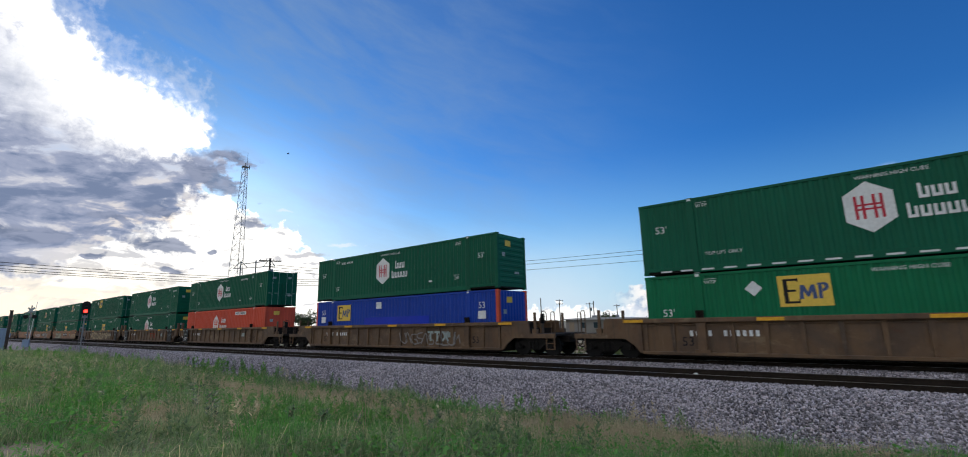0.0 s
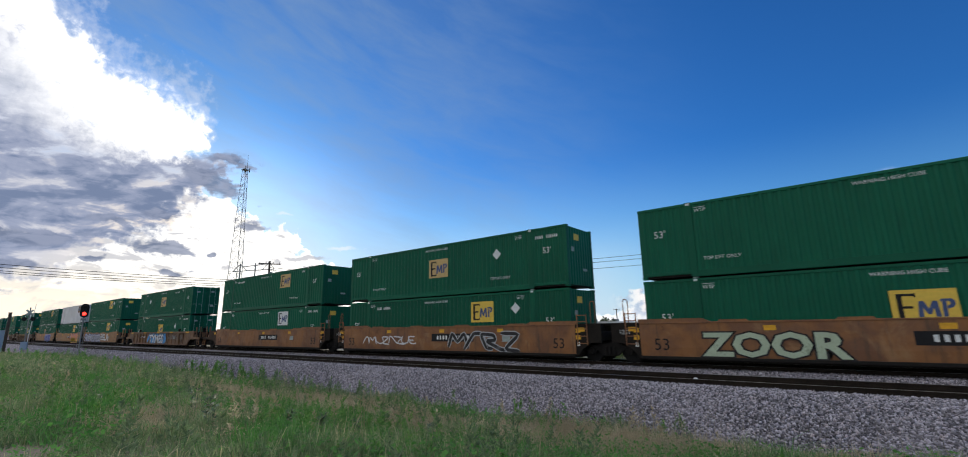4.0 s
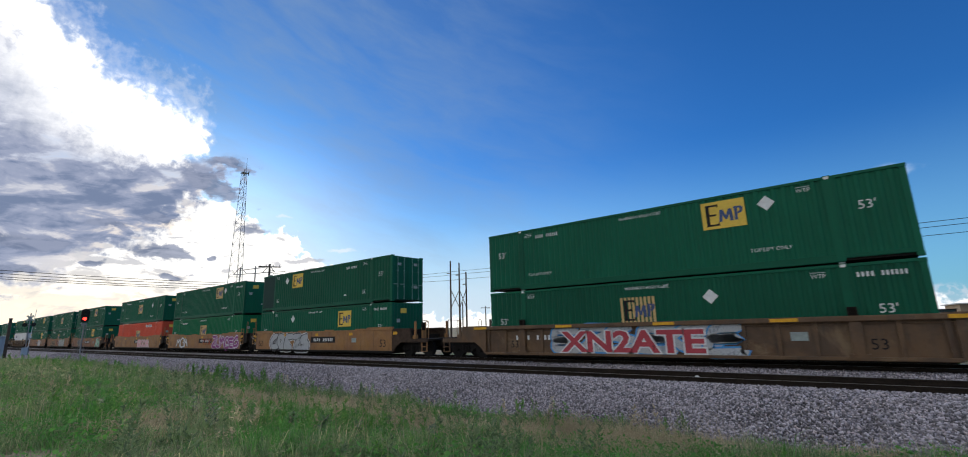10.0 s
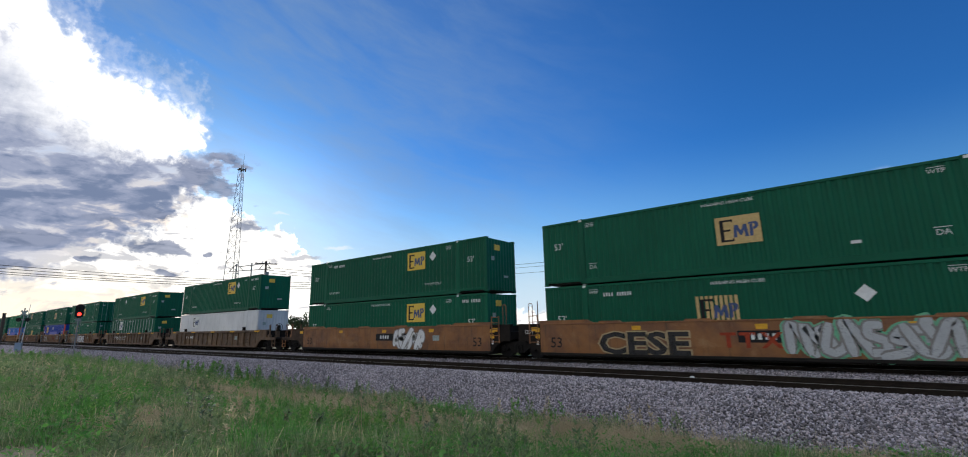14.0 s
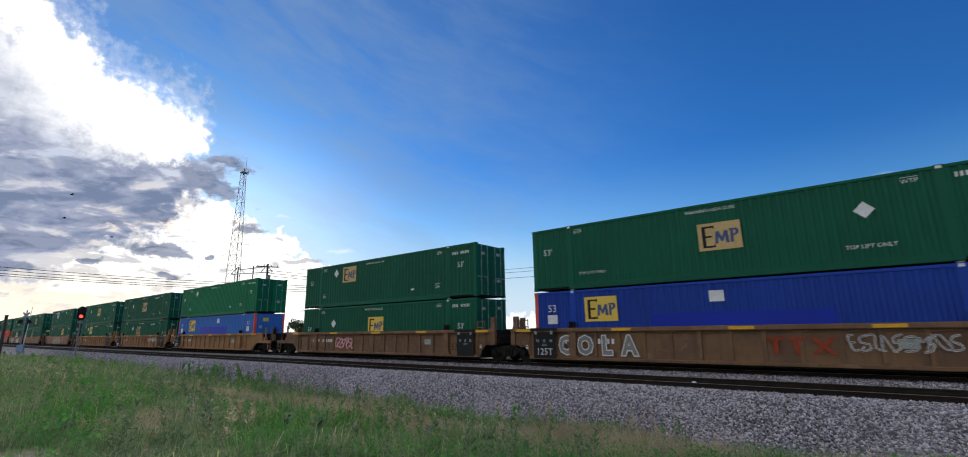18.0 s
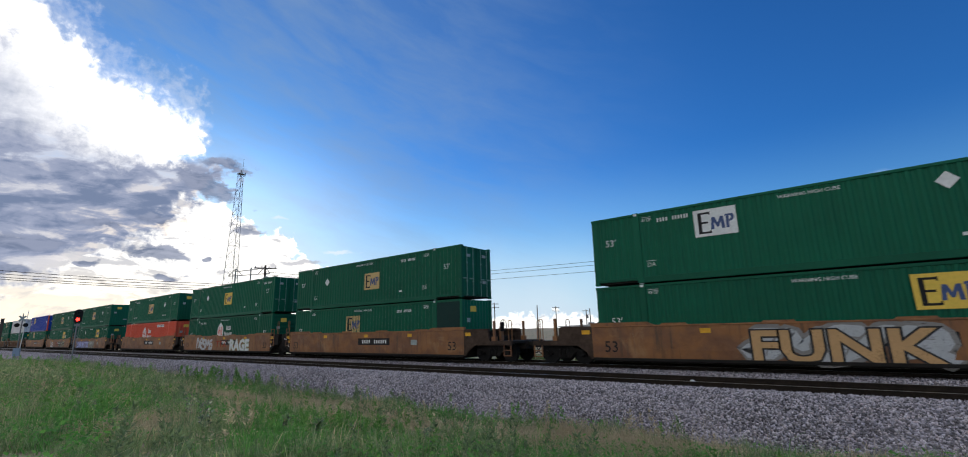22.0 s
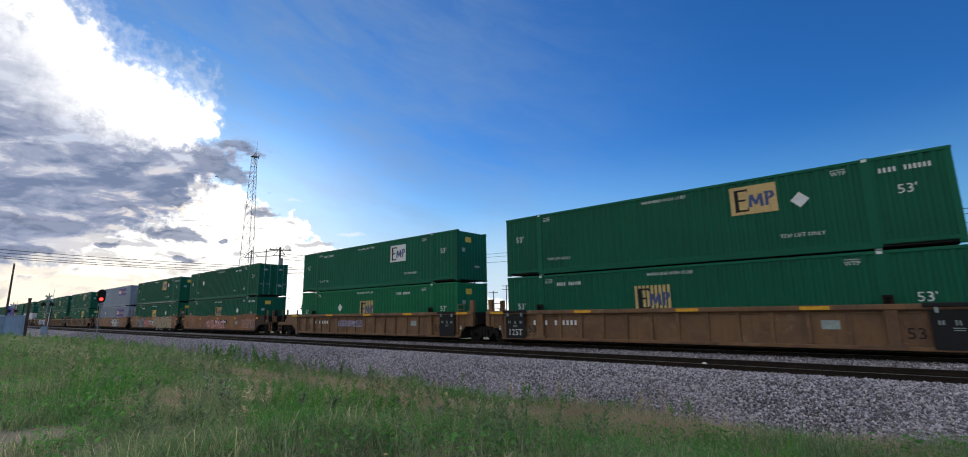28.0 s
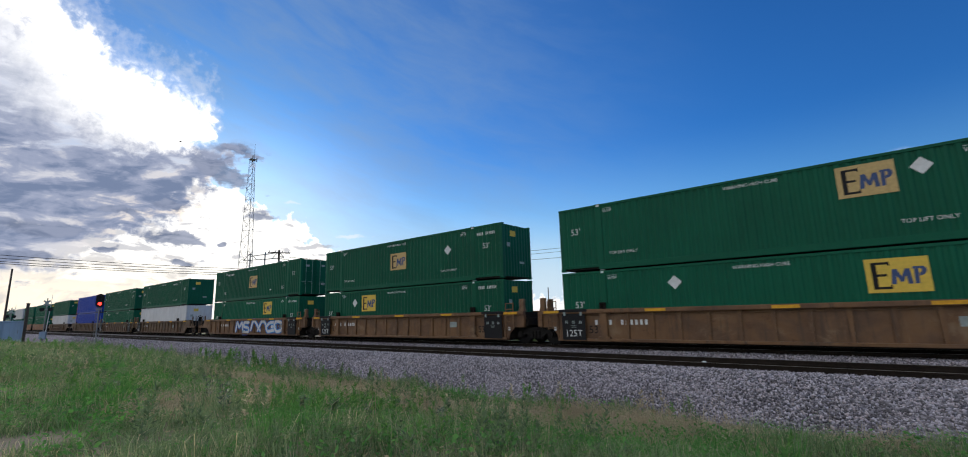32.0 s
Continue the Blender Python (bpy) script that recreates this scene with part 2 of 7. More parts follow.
def painted(name, c, dirt=(0.09, 0.07, 0.05), much=0.35, rough=0.5, vary=0.12, rust=0.0, metal=0.0):
    """Weathered paint on steel: fading, streaks that run down, spots of rust."""

    def build(k, b):
        v = here(k)
        rnd = lucky(k)
        shift = k.add("ShaderNodeVectorMath", operation="ADD")
        k.set(shift.inputs[0], v)
        k.set(shift.inputs[1], k.xyz(k.m("MULTIPLY", rnd, 37.0), k.m("MULTIPLY", rnd, 11.0), 0.0))
        v = shift.outputs[0]
        fade = k.noise(v, 0.45, 4, 0.6)
        col = k.mix(1.0, rgb(*c), k.mix(k.lin(fade, 0.3, 0.7), rgb(1 - vary, 1 - vary, 1 - vary), rgb(1 + vary, 1 + vary * 0.9, 1 + vary * 0.8)), "MULTIPLY")
        tone = k.lin(rnd, 0.0, 1.0, 0.86, 1.12)
        col = k.mix(1.0, col, k.xyz(tone, tone, tone), "MULTIPLY")
        streak = k.noise(scaled(k, v, 7.0, 7.0, 0.5), 1.0, 5, 0.65)
        grain = k.noise(v, 14.0, 4, 0.6)
        mask = k.m("MULTIPLY", k.ss(streak, 0.48, 0.75), k.lin(grain, 0.2, 0.8, 0.5, 1.0))
        col = k.mix(k.m("MULTIPLY", mask, much), col, rgb(*dirt))
        if rust:
            spots = k.ss(k.noise(v, 2.6, 8, 0.72), 0.70 - 0.16 * rust, 0.78 - 0.1 * rust)
            col = k.mix(k.m("MULTIPLY", spots, 0.85), col, k.mix(grain, rgb(0.06, 0.025, 0.012), rgb(0.2, 0.075, 0.03)))
        k.set(b.inputs["Base Color"], col)
        k.set(b.inputs["Roughness"], k.lin(grain, 0.2, 0.8, rough - 0.08, rough + 0.16))
        b.inputs["Metallic"].default_value = metal
        b.inputs["Specular IOR Level"].default_value = 0.2
        bump(k, b, k.m("ADD", grain, k.m("MULTIPLY", fade, 2.0)), 0.18, 0.004)

    return material(name, build)


def car_paint(name, c, rust, faded, wear):
    """Old rail-car paint: chalky patches, rust bleeding down, grime thrown up by the wheels, scratches."""

    def build(k, b):
        rnd = lucky(k)
        shift = k.add("ShaderNodeVectorMath", operation="ADD")
        k.set(shift.inputs[0], k.add("ShaderNodeTexCoord").outputs["Object"])
        k.set(shift.inputs[1], k.xyz(k.m("MULTIPLY", rnd, 53.0), 0.0, 0.0))
        v = shift.outputs[0]
        big, mid, fine = k.noise(v, 0.55, 5, 0.65, 0.4), k.noise(v, 2.3, 6, 0.7, 0.3), k.noise(v, 22.0, 5, 0.65)
        col = k.mix(k.ss(big, 0.42, 0.62), rgb(*c), k.mix(fine, rgb(*rust), rgb(*[x * 1.5 for x in rust])))
        col = k.mix(k.m("MULTIPLY", k.ss(k.noise(v, 0.8, 6, 0.7, 0.6), 0.55, 0.7), 0.55), col, rgb(*faded))
        spots = k.ss(k.m("ADD", k.m("MULTIPLY", mid, 0.75), k.m("MULTIPLY", fine, 0.25)), 0.66 - 0.12 * wear, 0.72 - 0.08 * wear)
        col = k.mix(k.m("MULTIPLY", spots, 0.8), col, k.mix(fine, rgb(0.035, 0.017, 0.01), rgb(0.13, 0.05, 0.022)))
        run_ = k.noise(scaled(k, v, 5.0, 5.0, 0.35), 1.0, 6, 0.7)
        col = k.mix(k.m("MULTIPLY", k.ss(run_, 0.52, 0.72), 0.65), col, rgb(0.03, 0.02, 0.014))
        pale = k.noise(scaled(k, v, 9.0, 9.0, 0.5), 1.0, 5, 0.7)
        col = k.mix(k.m("MULTIPLY", k.ss(pale, 0.64, 0.76), 0.3), col, rgb(0.33, 0.27, 0.2))
        k.set(b.inputs["Base Color"], col)
        k.set(b.inputs["Roughness"], k.lin(mid, 0.3, 0.7, 0.48, 0.8))
        b.inputs["Specular IOR Level"].default_value = 0.55
        bump(k, b, k.m("ADD", k.m("MULTIPLY", fine, 0.5), mid), 0.3, 0.006)

    return material(name, build)


def plain(name, c, rough=0.6, vary=0.15, scale=9.0, metal=0.0, bumpy=0.15):
    def build(k, b):
        v = here(k)
        n, w = k.noise(v, scale, 5, 0.6), k.noise(v, scale * 0.15, 3, 0.5)
        f = k.m("ADD", k.m("MULTIPLY", n, 0.6), k.m("MULTIPLY", w, 0.4))
        lo, hi = [x * (1 - vary * 1.6) for x in c], [x * (1 + vary * 1.6) for x in c]
        k.set(b.inputs["Base Color"], k.mix(k.lin(f, 0.3, 0.7), rgb(*lo), rgb(*hi)))
        k.set(b.inputs["Roughness"], k.lin(n, 0.2, 0.8, max(0.05, rough - 0.1), min(1.0, rough + 0.1)))
        b.inputs["Metallic"].default_value = metal
        b.inputs["Specular IOR Level"].default_value = 0.18
        bump(k, b, n, bumpy, 0.004)

    return material(name, build)


def glow_mat(name, c, power):
    def build(k, b):
        b.inputs["Base Color"].default_value = rgb(*c)
        b.inputs["Emission Color"].default_value = rgb(*c)
        b.inputs["Emission Strength"].default_value = power

    return material(name, build)


def glass_mat():
    def build(k, b):
        b.inputs["Base Color"].default_value = rgb(0.03, 0.05, 0.06)
        b.inputs["Roughness"].default_value = 0.06
        b.inputs["Metallic"].default_value = 0.0

    return material("window_glass", build)


GREEN = painted("green_paint", (0.0006, 0.088, 0.047), (0.002, 0.042, 0.028), 0.35, 0.5)
GREEN_LITE = painted("fresh_green_paint", (0.001, 0.13, 0.054), (0.010, 0.065, 0.035), 0.3, 0.5)
ORANGE = painted("orange_paint", (0.55, 0.08, 0.042), (0.2, 0.04, 0.02), 0.4, 0.5)
BLUE = painted("blue_paint", (0.008, 0.045, 0.31), (0.008, 0.025, 0.12), 0.3, 0.48)
BLUE_LITE = painted("light_blue_paint", (0.035, 0.14, 0.45), (0.02, 0.06, 0.2), 0.3, 0.5)
BLUE_DARK = painted("dark_blue_patch", (0.004, 0.025, 0.36), (0.005, 0.02, 0.15), 0.2, 0.4)
WHITE = painted("white_sheet", (0.52, 0.53, 0.555), (0.28, 0.23, 0.18), 0.35, 0.5)
SILVER = painted("silver_sheet", (0.55, 0.57, 0.6), (0.25, 0.24, 0.24), 0.4, 0.42, metal=0.2)
GREY = painted("grey_paint", (0.235, 0.275, 0.345), (0.15, 0.15, 0.16), 0.4, 0.5)
BROWN = car_paint("brown_car_paint", (0.112, 0.06, 0.025), (0.055, 0.03, 0.015), (0.22, 0.155, 0.085), 0.8)
RUST = car_paint("rust_orange_car_paint", (0.225, 0.092, 0.025), (0.115, 0.047, 0.019), (0.30, 0.17, 0.075), 0.55)
OCHRE = car_paint("ochre_car_paint", (0.28, 0.135, 0.038), (0.175, 0.082, 0.03), (0.28, 0.18, 0.09), 0.35)
TAN_CAR = car_paint("tan_brown_car_paint", (0.16, 0.079, 0.03), (0.085, 0.042, 0.019), (0.24, 0.16, 0.09), 0.8)
YELLOW_CAR = car_paint("yellow_car_paint", (0.25, 0.118, 0.032), (0.165, 0.074, 0.026), (0.27, 0.175, 0.09), 0.5)
BLACK_STEEL = plain("black_steel", (0.008, 0.0075, 0.0075), 0.6, 0.3)
# grimy steel, its colour lowered to carry the shade under the cars
DARK_STEEL = plain("grimy_dark_steel", (0.013, 0.0115, 0.0105), 0.75, 0.4)
# grime, with the black shadow between the cars put into its colour
GRIMY_SHADOWED = plain("brown_black_grime_and_shadow", (0.014, 0.011, 0.009), 0.85, 0.4, 5)
DARK_RUST = plain("dark_rusty_steel", (0.05, 0.033, 0.024), 0.85, 0.4, 5)
GREEN_DULL = painted("dull_green_repaint", (0.004, 0.032, 0.028), (0.01, 0.02, 0.018), 0.3, 0.6)
RAIL_TOP = plain("polished_rail_steel", (0.2, 0.195, 0.19), 0.38, 0.1, 20, 0.9)
RAIL_WEB = plain("rusty_rail_steel", (0.022, 0.016, 0.012), 0.85, 0.35, 12)
MARK_WHITE = plain("white_marking", (0.62, 0.64, 0.64), 0.6, 0.12)
MARK_GREY = plain("faded_grey_marking", (0.27, 0.32, 0.31), 0.7, 0.2)
MARK_STEEL = plain("worn_galvanised_rod", (0.15, 0.27, 0.23), 0.5, 0.2)
MARK_STRIP = plain("dirty_yellow_strip", (0.62, 0.33, 0.03), 0.6, 0.2)
MARK_YELLOW = plain("yellow_sticker", (0.66, 0.46, 0.08), 0.55, 0.1)
MARK_AMBER = plain("faded_amber_sticker", (0.5, 0.36, 0.16), 0.6, 0.15)
# the amber sticker again, with shade put into its colour
MARK_AMBER_SHADE = plain("browned_sticker", (0.2, 0.125, 0.065), 0.6, 0.2)
MARK_BLACK = plain("black_marking", (0.012, 0.012, 0.014), 0.6, 0.2)
MARK_BLUE = plain("blue_marking", (0.055, 0.085, 0.19), 0.6, 0.15)
MARK_RED = plain("red_marking", (0.42, 0.03, 0.05), 0.6, 0.15)
MARK_RUSTRED = plain("faded_red_lettering", (0.28, 0.045, 0.02), 0.75, 0.25)
MARK_MAROON = plain("maroon_paint", (0.11, 0.02, 0.018), 0.7, 0.3)
MARK_PURPLE = plain("purple_panel", (0.055, 0.03, 0.19), 0.5, 0.1)
MARK_ORANGE = plain("orange_marking", (0.75, 0.2, 0.03), 0.6, 0.1)
def sprayed(name, c):
    """Old spray paint: faded, dusty, worn through to what lies under it in places."""

    def build(k, b):
        v = here(k)
        rnd = lucky(k)
        big, fine = k.noise(v, 1.6, 5, 0.65, 0.3), k.noise(v, 16.0, 5, 0.7)
        col = k.mix(k.lin(big, 0.3, 0.7), rgb(*[x * 0.8 for x in c]), rgb(*[x * 1.05 for x in c]))
        k.set(b.inputs["Base Color"], k.mix(k.m("MULTIPLY", k.ss(fine, 0.5, 0.7), 0.22), col, rgb(0.07, 0.045, 0.028)))
        b.inputs["Roughness"].default_value = 0.7
        worn = k.ss(k.m("ADD", k.m("MULTIPLY", fine, 0.45), k.m("ADD", k.m("MULTIPLY", big, 0.55), k.m("MULTIPLY", rnd, 0.06))), 0.54, 0.66, 0.97, 0.55)
        k.set(b.inputs["Alpha"], worn)

    return material(name, build)


SPRAY = {
    "white": sprayed("white_spray_paint", (0.68, 0.69, 0.70)),
    "black": sprayed("black_spray_paint", (0.012, 0.012, 0.014)),
    "blue": sprayed("sky_blue_spray_paint", (0.06, 0.28, 0.62)),
    "navy": sprayed("navy_spray_paint", (0.05, 0.07, 0.32)),
    "lavender": sprayed("lavender_spray_paint", (0.42, 0.46, 0.72)),
    "red": sprayed("red_spray_paint", (0.42, 0.05, 0.07)),
    "pink": sprayed("pink_spray_paint", (0.72, 0.36, 0.40)),
    "purple": sprayed("purple_spray_paint", (0.26, 0.04, 0.22)),
    "yellow": sprayed("yellow_spray_paint", (0.7, 0.52, 0.05)),
    "green": sprayed("mint_spray_paint", (0.14, 0.42, 0.25)),
    "pale": sprayed("pale_green_spray_paint", (0.42, 0.5, 0.36)),
    "cream": sprayed("cream_spray_paint", (0.42, 0.32, 0.18)),
    "tan": sprayed("tan_spray_paint", (0.5, 0.3, 0.13)),
    "silver": sprayed("silver_spray_paint", (0.42, 0.44, 0.46)),
    "peach": sprayed("peach_spray_paint", (0.72, 0.30, 0.14)),
    "violet": sprayed("violet_spray_paint", (0.45, 0.22, 0.58)),
    "grey": sprayed("grey_spray_paint", (0.22, 0.21, 0.2)),
}

# ---- building blocks ----
MESHES = {}


def box(bm, x0, x1, y0, y1, z0, z1, bevel=0.0):
    vs = [bm.verts.new(p) for p in ((x0, y0, z0), (x1, y0, z0), (x1, y1, z0), (x0, y1, z0), (x0, y0, z1), (x1, y0, z1), (x1, y1, z1), (x0, y1, z1))]
    fs = [bm.faces.new([vs[i] for i in f]) for f in ((3, 2, 1, 0), (4, 5, 6, 7), (0, 1, 5, 4), (1, 2, 6, 5), (2, 3, 7, 6), (3, 0, 4, 7))]
    if bevel:
        bmesh.ops.bevel(bm, geom=list({e for f in fs for e in f.edges}), offset=bevel, segments=1, affect="EDGES")
    return vs


def tube(bm, p, q, r, r2=None, n=8, caps=True):
    p, q = Vector(p), Vector(q)
    d = q - p
    m = Matrix.Translation((p + q) / 2) @ d.to_track_quat("Z", "Y").to_matrix().to_4x4()
    bmesh.ops.create_cone(bm, cap_ends=caps, segments=n, radius1=r, radius2=r if r2 is None else r2, depth=d.length, matrix=m)


def path_tube(bm, pts, r, n=6):
    """One unbroken tube through the points."""
    pts = [Vector(p) for p in pts]
    rings = []
    for i, p in enumerate(pts):
        d = (pts[min(i + 1, len(pts) - 1)] - pts[max(i - 1, 0)]).normalized()
        u = d.orthogonal().normalized() if not rings else (side - d * side.dot(d)).normalized()
        side = u
        w = d.cross(u)
        rings.append([bm.verts.new(p + (u * math.cos(a) + w * math.sin(a)) * r) for a in [j * 2 * math.pi / n for j in range(n)]])
    for a, b in zip(rings, rings[1:]):
        for j in range(n):
            bm.faces.new((a[j], a[(j + 1) % n], b[(j + 1) % n], b[j]))
    bm.faces.new(rings[0][::-1])
    bm.faces.new(rings[-1])


def prism(bm, outline, y0, y1):
    """A plate whose outline lies in x and z, between y0 and y1."""
    a = [bm.verts.new((x, y0, z)) for x, z in outline]
    b = [bm.verts.new((x, y1, z)) for x, z in outline]
    bm.faces.new(a)
    bm.faces.new(b[::-1])
    for i in range(len(a)):
        j = (i + 1) % len(a)
        bm.faces.new((a[j], a[i], b[i], b[j]))


def finish(name, bm, mat, smooth=False):
    bmesh.ops.recalc_face_normals(bm, faces=bm.faces)
    me = bpy.data.meshes.new(name)
    bm.to_mesh(me)
    bm.free()
    me.materials.append(mat)
    if smooth:
        me.polygons.foreach_set("use_smooth", [True] * len(me.polygons))
    return me


def shared(key, mat, build, smooth=False):
    """The mesh of that key in that material, built once."""
    full = (key, mat.name)
    if full not in MESHES:
        bm = bmesh.new()
        build(bm)
        MESHES[full] = finish(key.split("/")[0], bm, mat, smooth)
    return MESHES[full]


def put(name, mesh, parent=None, at=(0, 0, 0), label="", turn=0.0):
    ob = new(name, mesh)
    ob.location = at
    if turn:
        ob.rotation_euler = (0, 0, turn)
    if parent is not None:
        ob.parent = parent
    if label:
        ob["label"] = label
    if name in ("height_warning", "lifting_notice", "marking_strip", "rating_strip", "reflective_tape", "lettering_strip"):
        tagged(ob, kind="stuff")
    return ob


def part(name, bm, mat, parent, label="", smooth=False):
    return put(name, finish(name, bm, mat, smooth), parent, (0, 0, 0), label)


def thing(name, label, category, at=(0, 0, 0), group="", kind="", turn=0.0):
    ob = new(name)
    ob.empty_display_size = 0.2
    ob.location = at
    if turn:
        ob.rotation_euler = (0, 0, turn)
    return tagged(ob, label, category, group, kind)


def text_mesh(words, size, mat, offset=0.0, thick=0.002, shear=0.0, wide=1.0):
    """Letters in the plane y = 0 that face -y, centred on x, standing on z = 0."""
    key = ("lettering/" + words, size, offset, shear, wide, mat.name)
    if key not in MESHES:
        cu = bpy.data.curves.new("lettering", "FONT")
        cu.body, cu.size, cu.align_x, cu.offset, cu.extrude, cu.shear = words, size, "CENTER", offset, thick / 2, shear
        cu.resolution_u = 2
        ob = bpy.data.objects.new("lettering", cu)
        scene.collection.objects.link(ob)
        me = bpy.data.meshes.new_from_object(ob.evaluated_get(bpy.context.evaluated_depsgraph_get()))
        bpy.data.objects.remove(ob)
        bpy.data.curves.remove(cu)
        me.transform(Matrix.Rotation(radians(90), 4, "X") @ Matrix.Diagonal((wide, 1, 1, 1)))
        me.materials.clear()
        me.materials.append(mat)
        MESHES[key] = me
    return MESHES[key]


def lined_text(words, size):
    """White letters under a thin line."""
    key = ("lined/" + words, size)
    if key not in MESHES:
        bm = bmesh.new()
        bm.from_mesh(text_mesh(words, size, MARK_WHITE))
        box(bm, -0.2, 0.2, -0.001, 0.001, size * 0.92, size * 1.0)
        MESHES[key] = finish("lined_letters", bm, MARK_WHITE)
    return MESHES[key]


def bars_mesh(key, mat, rows):
    """Small upright bars for writing that cannot be read: rows of x0, x1, z0, z1, count."""

    def build(bm):
        for x0, x1, z0, z1, n in rows:
            w = (x1 - x0) / n
            for i in range(n):
                box(bm, x0 + i * w + w * 0.24, x0 + (i + 1) * w - w * 0.24, -0.002, 0.0, z0, z1)

    return shared(key, mat, build)


def stroke(bm, pts, w, y):
    """A flat ribbon of width w through points in x and z, with rounded ends."""
    left, right = [], []
    n = len(pts)
    for i, (x, z) in enumerate(pts):
        a, b = pts[max(0, i - 1)], pts[min(n - 1, i + 1)]
        d = math.hypot(b[0] - a[0], b[1] - a[1]) or 1.0
        nx, nz = -(b[1] - a[1]) / d, (b[0] - a[0]) / d
        q = w * (0.55 if i in (0, n - 1) else 1.0) / 2
        left.append(bm.verts.new((x + nx * q, y, z + nz * q)))
        right.append(bm.verts.new((x - nx * q, y, z - nz * q)))
    for i in range(n - 1):
        bm.faces.new((left[i], left[i + 1], right[i + 1], right[i]))


# stick figures of letter-like shapes in a unit field
STICKS = (
    ((0.0, 0.0), (0.35, 1.0), (0.6, 1.0), (0.95, 0.0)),
    ((0.1, 0.0), (0.1, 1.0), (0.8, 0.85), (0.75, 0.5), (0.2, 0.45), (0.9, 0.0)),
    ((0.9, 0.95), (0.2, 0.9), (0.1, 0.55), (0.85, 0.45), (0.8, 0.08), (0.05, 0.0)),
    ((0.0, 0.0), (0.15, 1.0), (0.5, 0.4), (0.8, 1.0), (1.0, 0.0)),
    ((0.05, 1.0), (0.95, 0.95), (0.1, 0.1), (1.0, 0.0)),
    ((0.1, 1.0), (0.05, 0.15), (0.5, 0.0), (0.9, 0.2), (0.85, 1.0)),
    ((0.95, 0.9), (0.3, 1.0), (0.05, 0.5), (0.3, 0.0), (0.95, 0.15), (0.9, 0.5), (0.5, 0.5)),
    ((0.9, 1.0), (0.1, 0.95), (0.1, 0.5), (0.7, 0.5), (0.1, 0.5), (0.1, 0.0), (0.95, 0.05)),
)


def tangle(w, h, n, seed, round_=1):
    """Letter-like strokes, leaning into one another, that fill a field w by h."""
    rnd = random.Random(seed)
    out = []
    cell = w / n
    for i in range(n):
        x0 = -w / 2 + i * cell
        sw, tilt = cell * rnd.uniform(1.0, 1.5), rnd.uniform(-0.45, 0.5)
        z0, z1 = h * rnd.uniform(0.02, 0.14), h * rnd.uniform(0.86, 0.99)
        pts = [(x0 + px * sw + tilt * (pz - 0.5) * h + rnd.uniform(-0.05, 0.05) * cell, z0 + (z1 - z0) * pz + rnd.uniform(-0.06, 0.06) * h) for px, pz in STICKS[rnd.randrange(len(STICKS))]]
        if rnd.random() < 0.45:
            # a flourish or an arrow that runs out of the letter
            px, pz = pts[-1]
            pts.append((px + cell * rnd.uniform(0.2, 0.5), pz + h * rnd.uniform(-0.04, 0.22)))
        pts = [(max(-w / 2, min(w / 2, px)), max(0.0, min(h, pz))) for px, pz in pts]
        fine = []
        for a, b in zip(pts, pts[1:]):
            for j in range(5):
                u = j / 5
                fine.append((a[0] + (b[0] - a[0]) * u, a[1] + (b[1] - a[1]) * u))
        fine.append(pts[-1])
        for _ in range(round_):
            fine = [fine[0]] + [((fine[j - 1][0] + fine[j][0] * 2 + fine[j + 1][0]) / 4, (fine[j - 1][1] + fine[j][1] * 2 + fine[j + 1][1]) / 4) for j in range(1, len(fine) - 1)] + [fine[-1]]
        out.append(fine)
    return out


# ---- the train ----
NEAR_Y = 18.47            # near faces of the containers
LONG, TALL, WIDE = 16.15, 2.855, 2.6
GAP = 0.065              # between the stacked containers, where the twist locks sit
TRACK_Y = NEAR_Y + WIDE / 2
WELL_Z = 0.32             # floor of the lower containers
SPEED, SLOWING = 27.3176, -0.003752
MOVING = []


def run(t):
    """How far the train has come at t seconds."""
    return SPEED * t + SLOWING * (t - 16) ** 2


def moves(ob, x, y, z):
    ob.matrix_basis = pose(x + run(0), y, z)
    MOVING.append((ob, x, y, z))
    return ob


# --- containers ---
def wall_sheet(length, z0, z1, pitch, deep, flat=0.5):
    """Corrugated sheet along x; the outer face lies at y = 0, facing -y, the valleys at y = deep."""

    def build(bm):
        pts, n = [], max(1, round(length / pitch))
        p = length / n
        slope = p * (1 - flat) / 4
        for i in range(n):
            x = -length / 2 + i * p
            pts += [(x, 0.0), (x + p * flat / 2, 0.0), (x + p * flat / 2 + slope * 2, deep), (x + p * flat + slope * 2, deep)]
        pts.append((length / 2, 0.0))
        lo = [bm.verts.new((x, y, z0)) for x, y in pts]
        hi = [bm.verts.new((x, y, z1)) for x, y in pts]
        for i in range(len(pts) - 1):
            bm.faces.new((lo[i], lo[i + 1], hi[i + 1], hi[i]))
        # back skin, so that the wall has thickness
        b = [bm.verts.new(q) for q in ((-length / 2, deep + 0.02, z0), (length / 2, deep + 0.02, z0), (length / 2, deep + 0.02, z1), (-length / 2, deep + 0.02, z1))]
        bm.faces.new((b[3], b[2], b[1], b[0]))
        bm.faces.new((lo[0], hi[0], b[3], b[0]))
        bm.faces.new((hi[-1], lo[-1], b[1], b[2]))

    return build


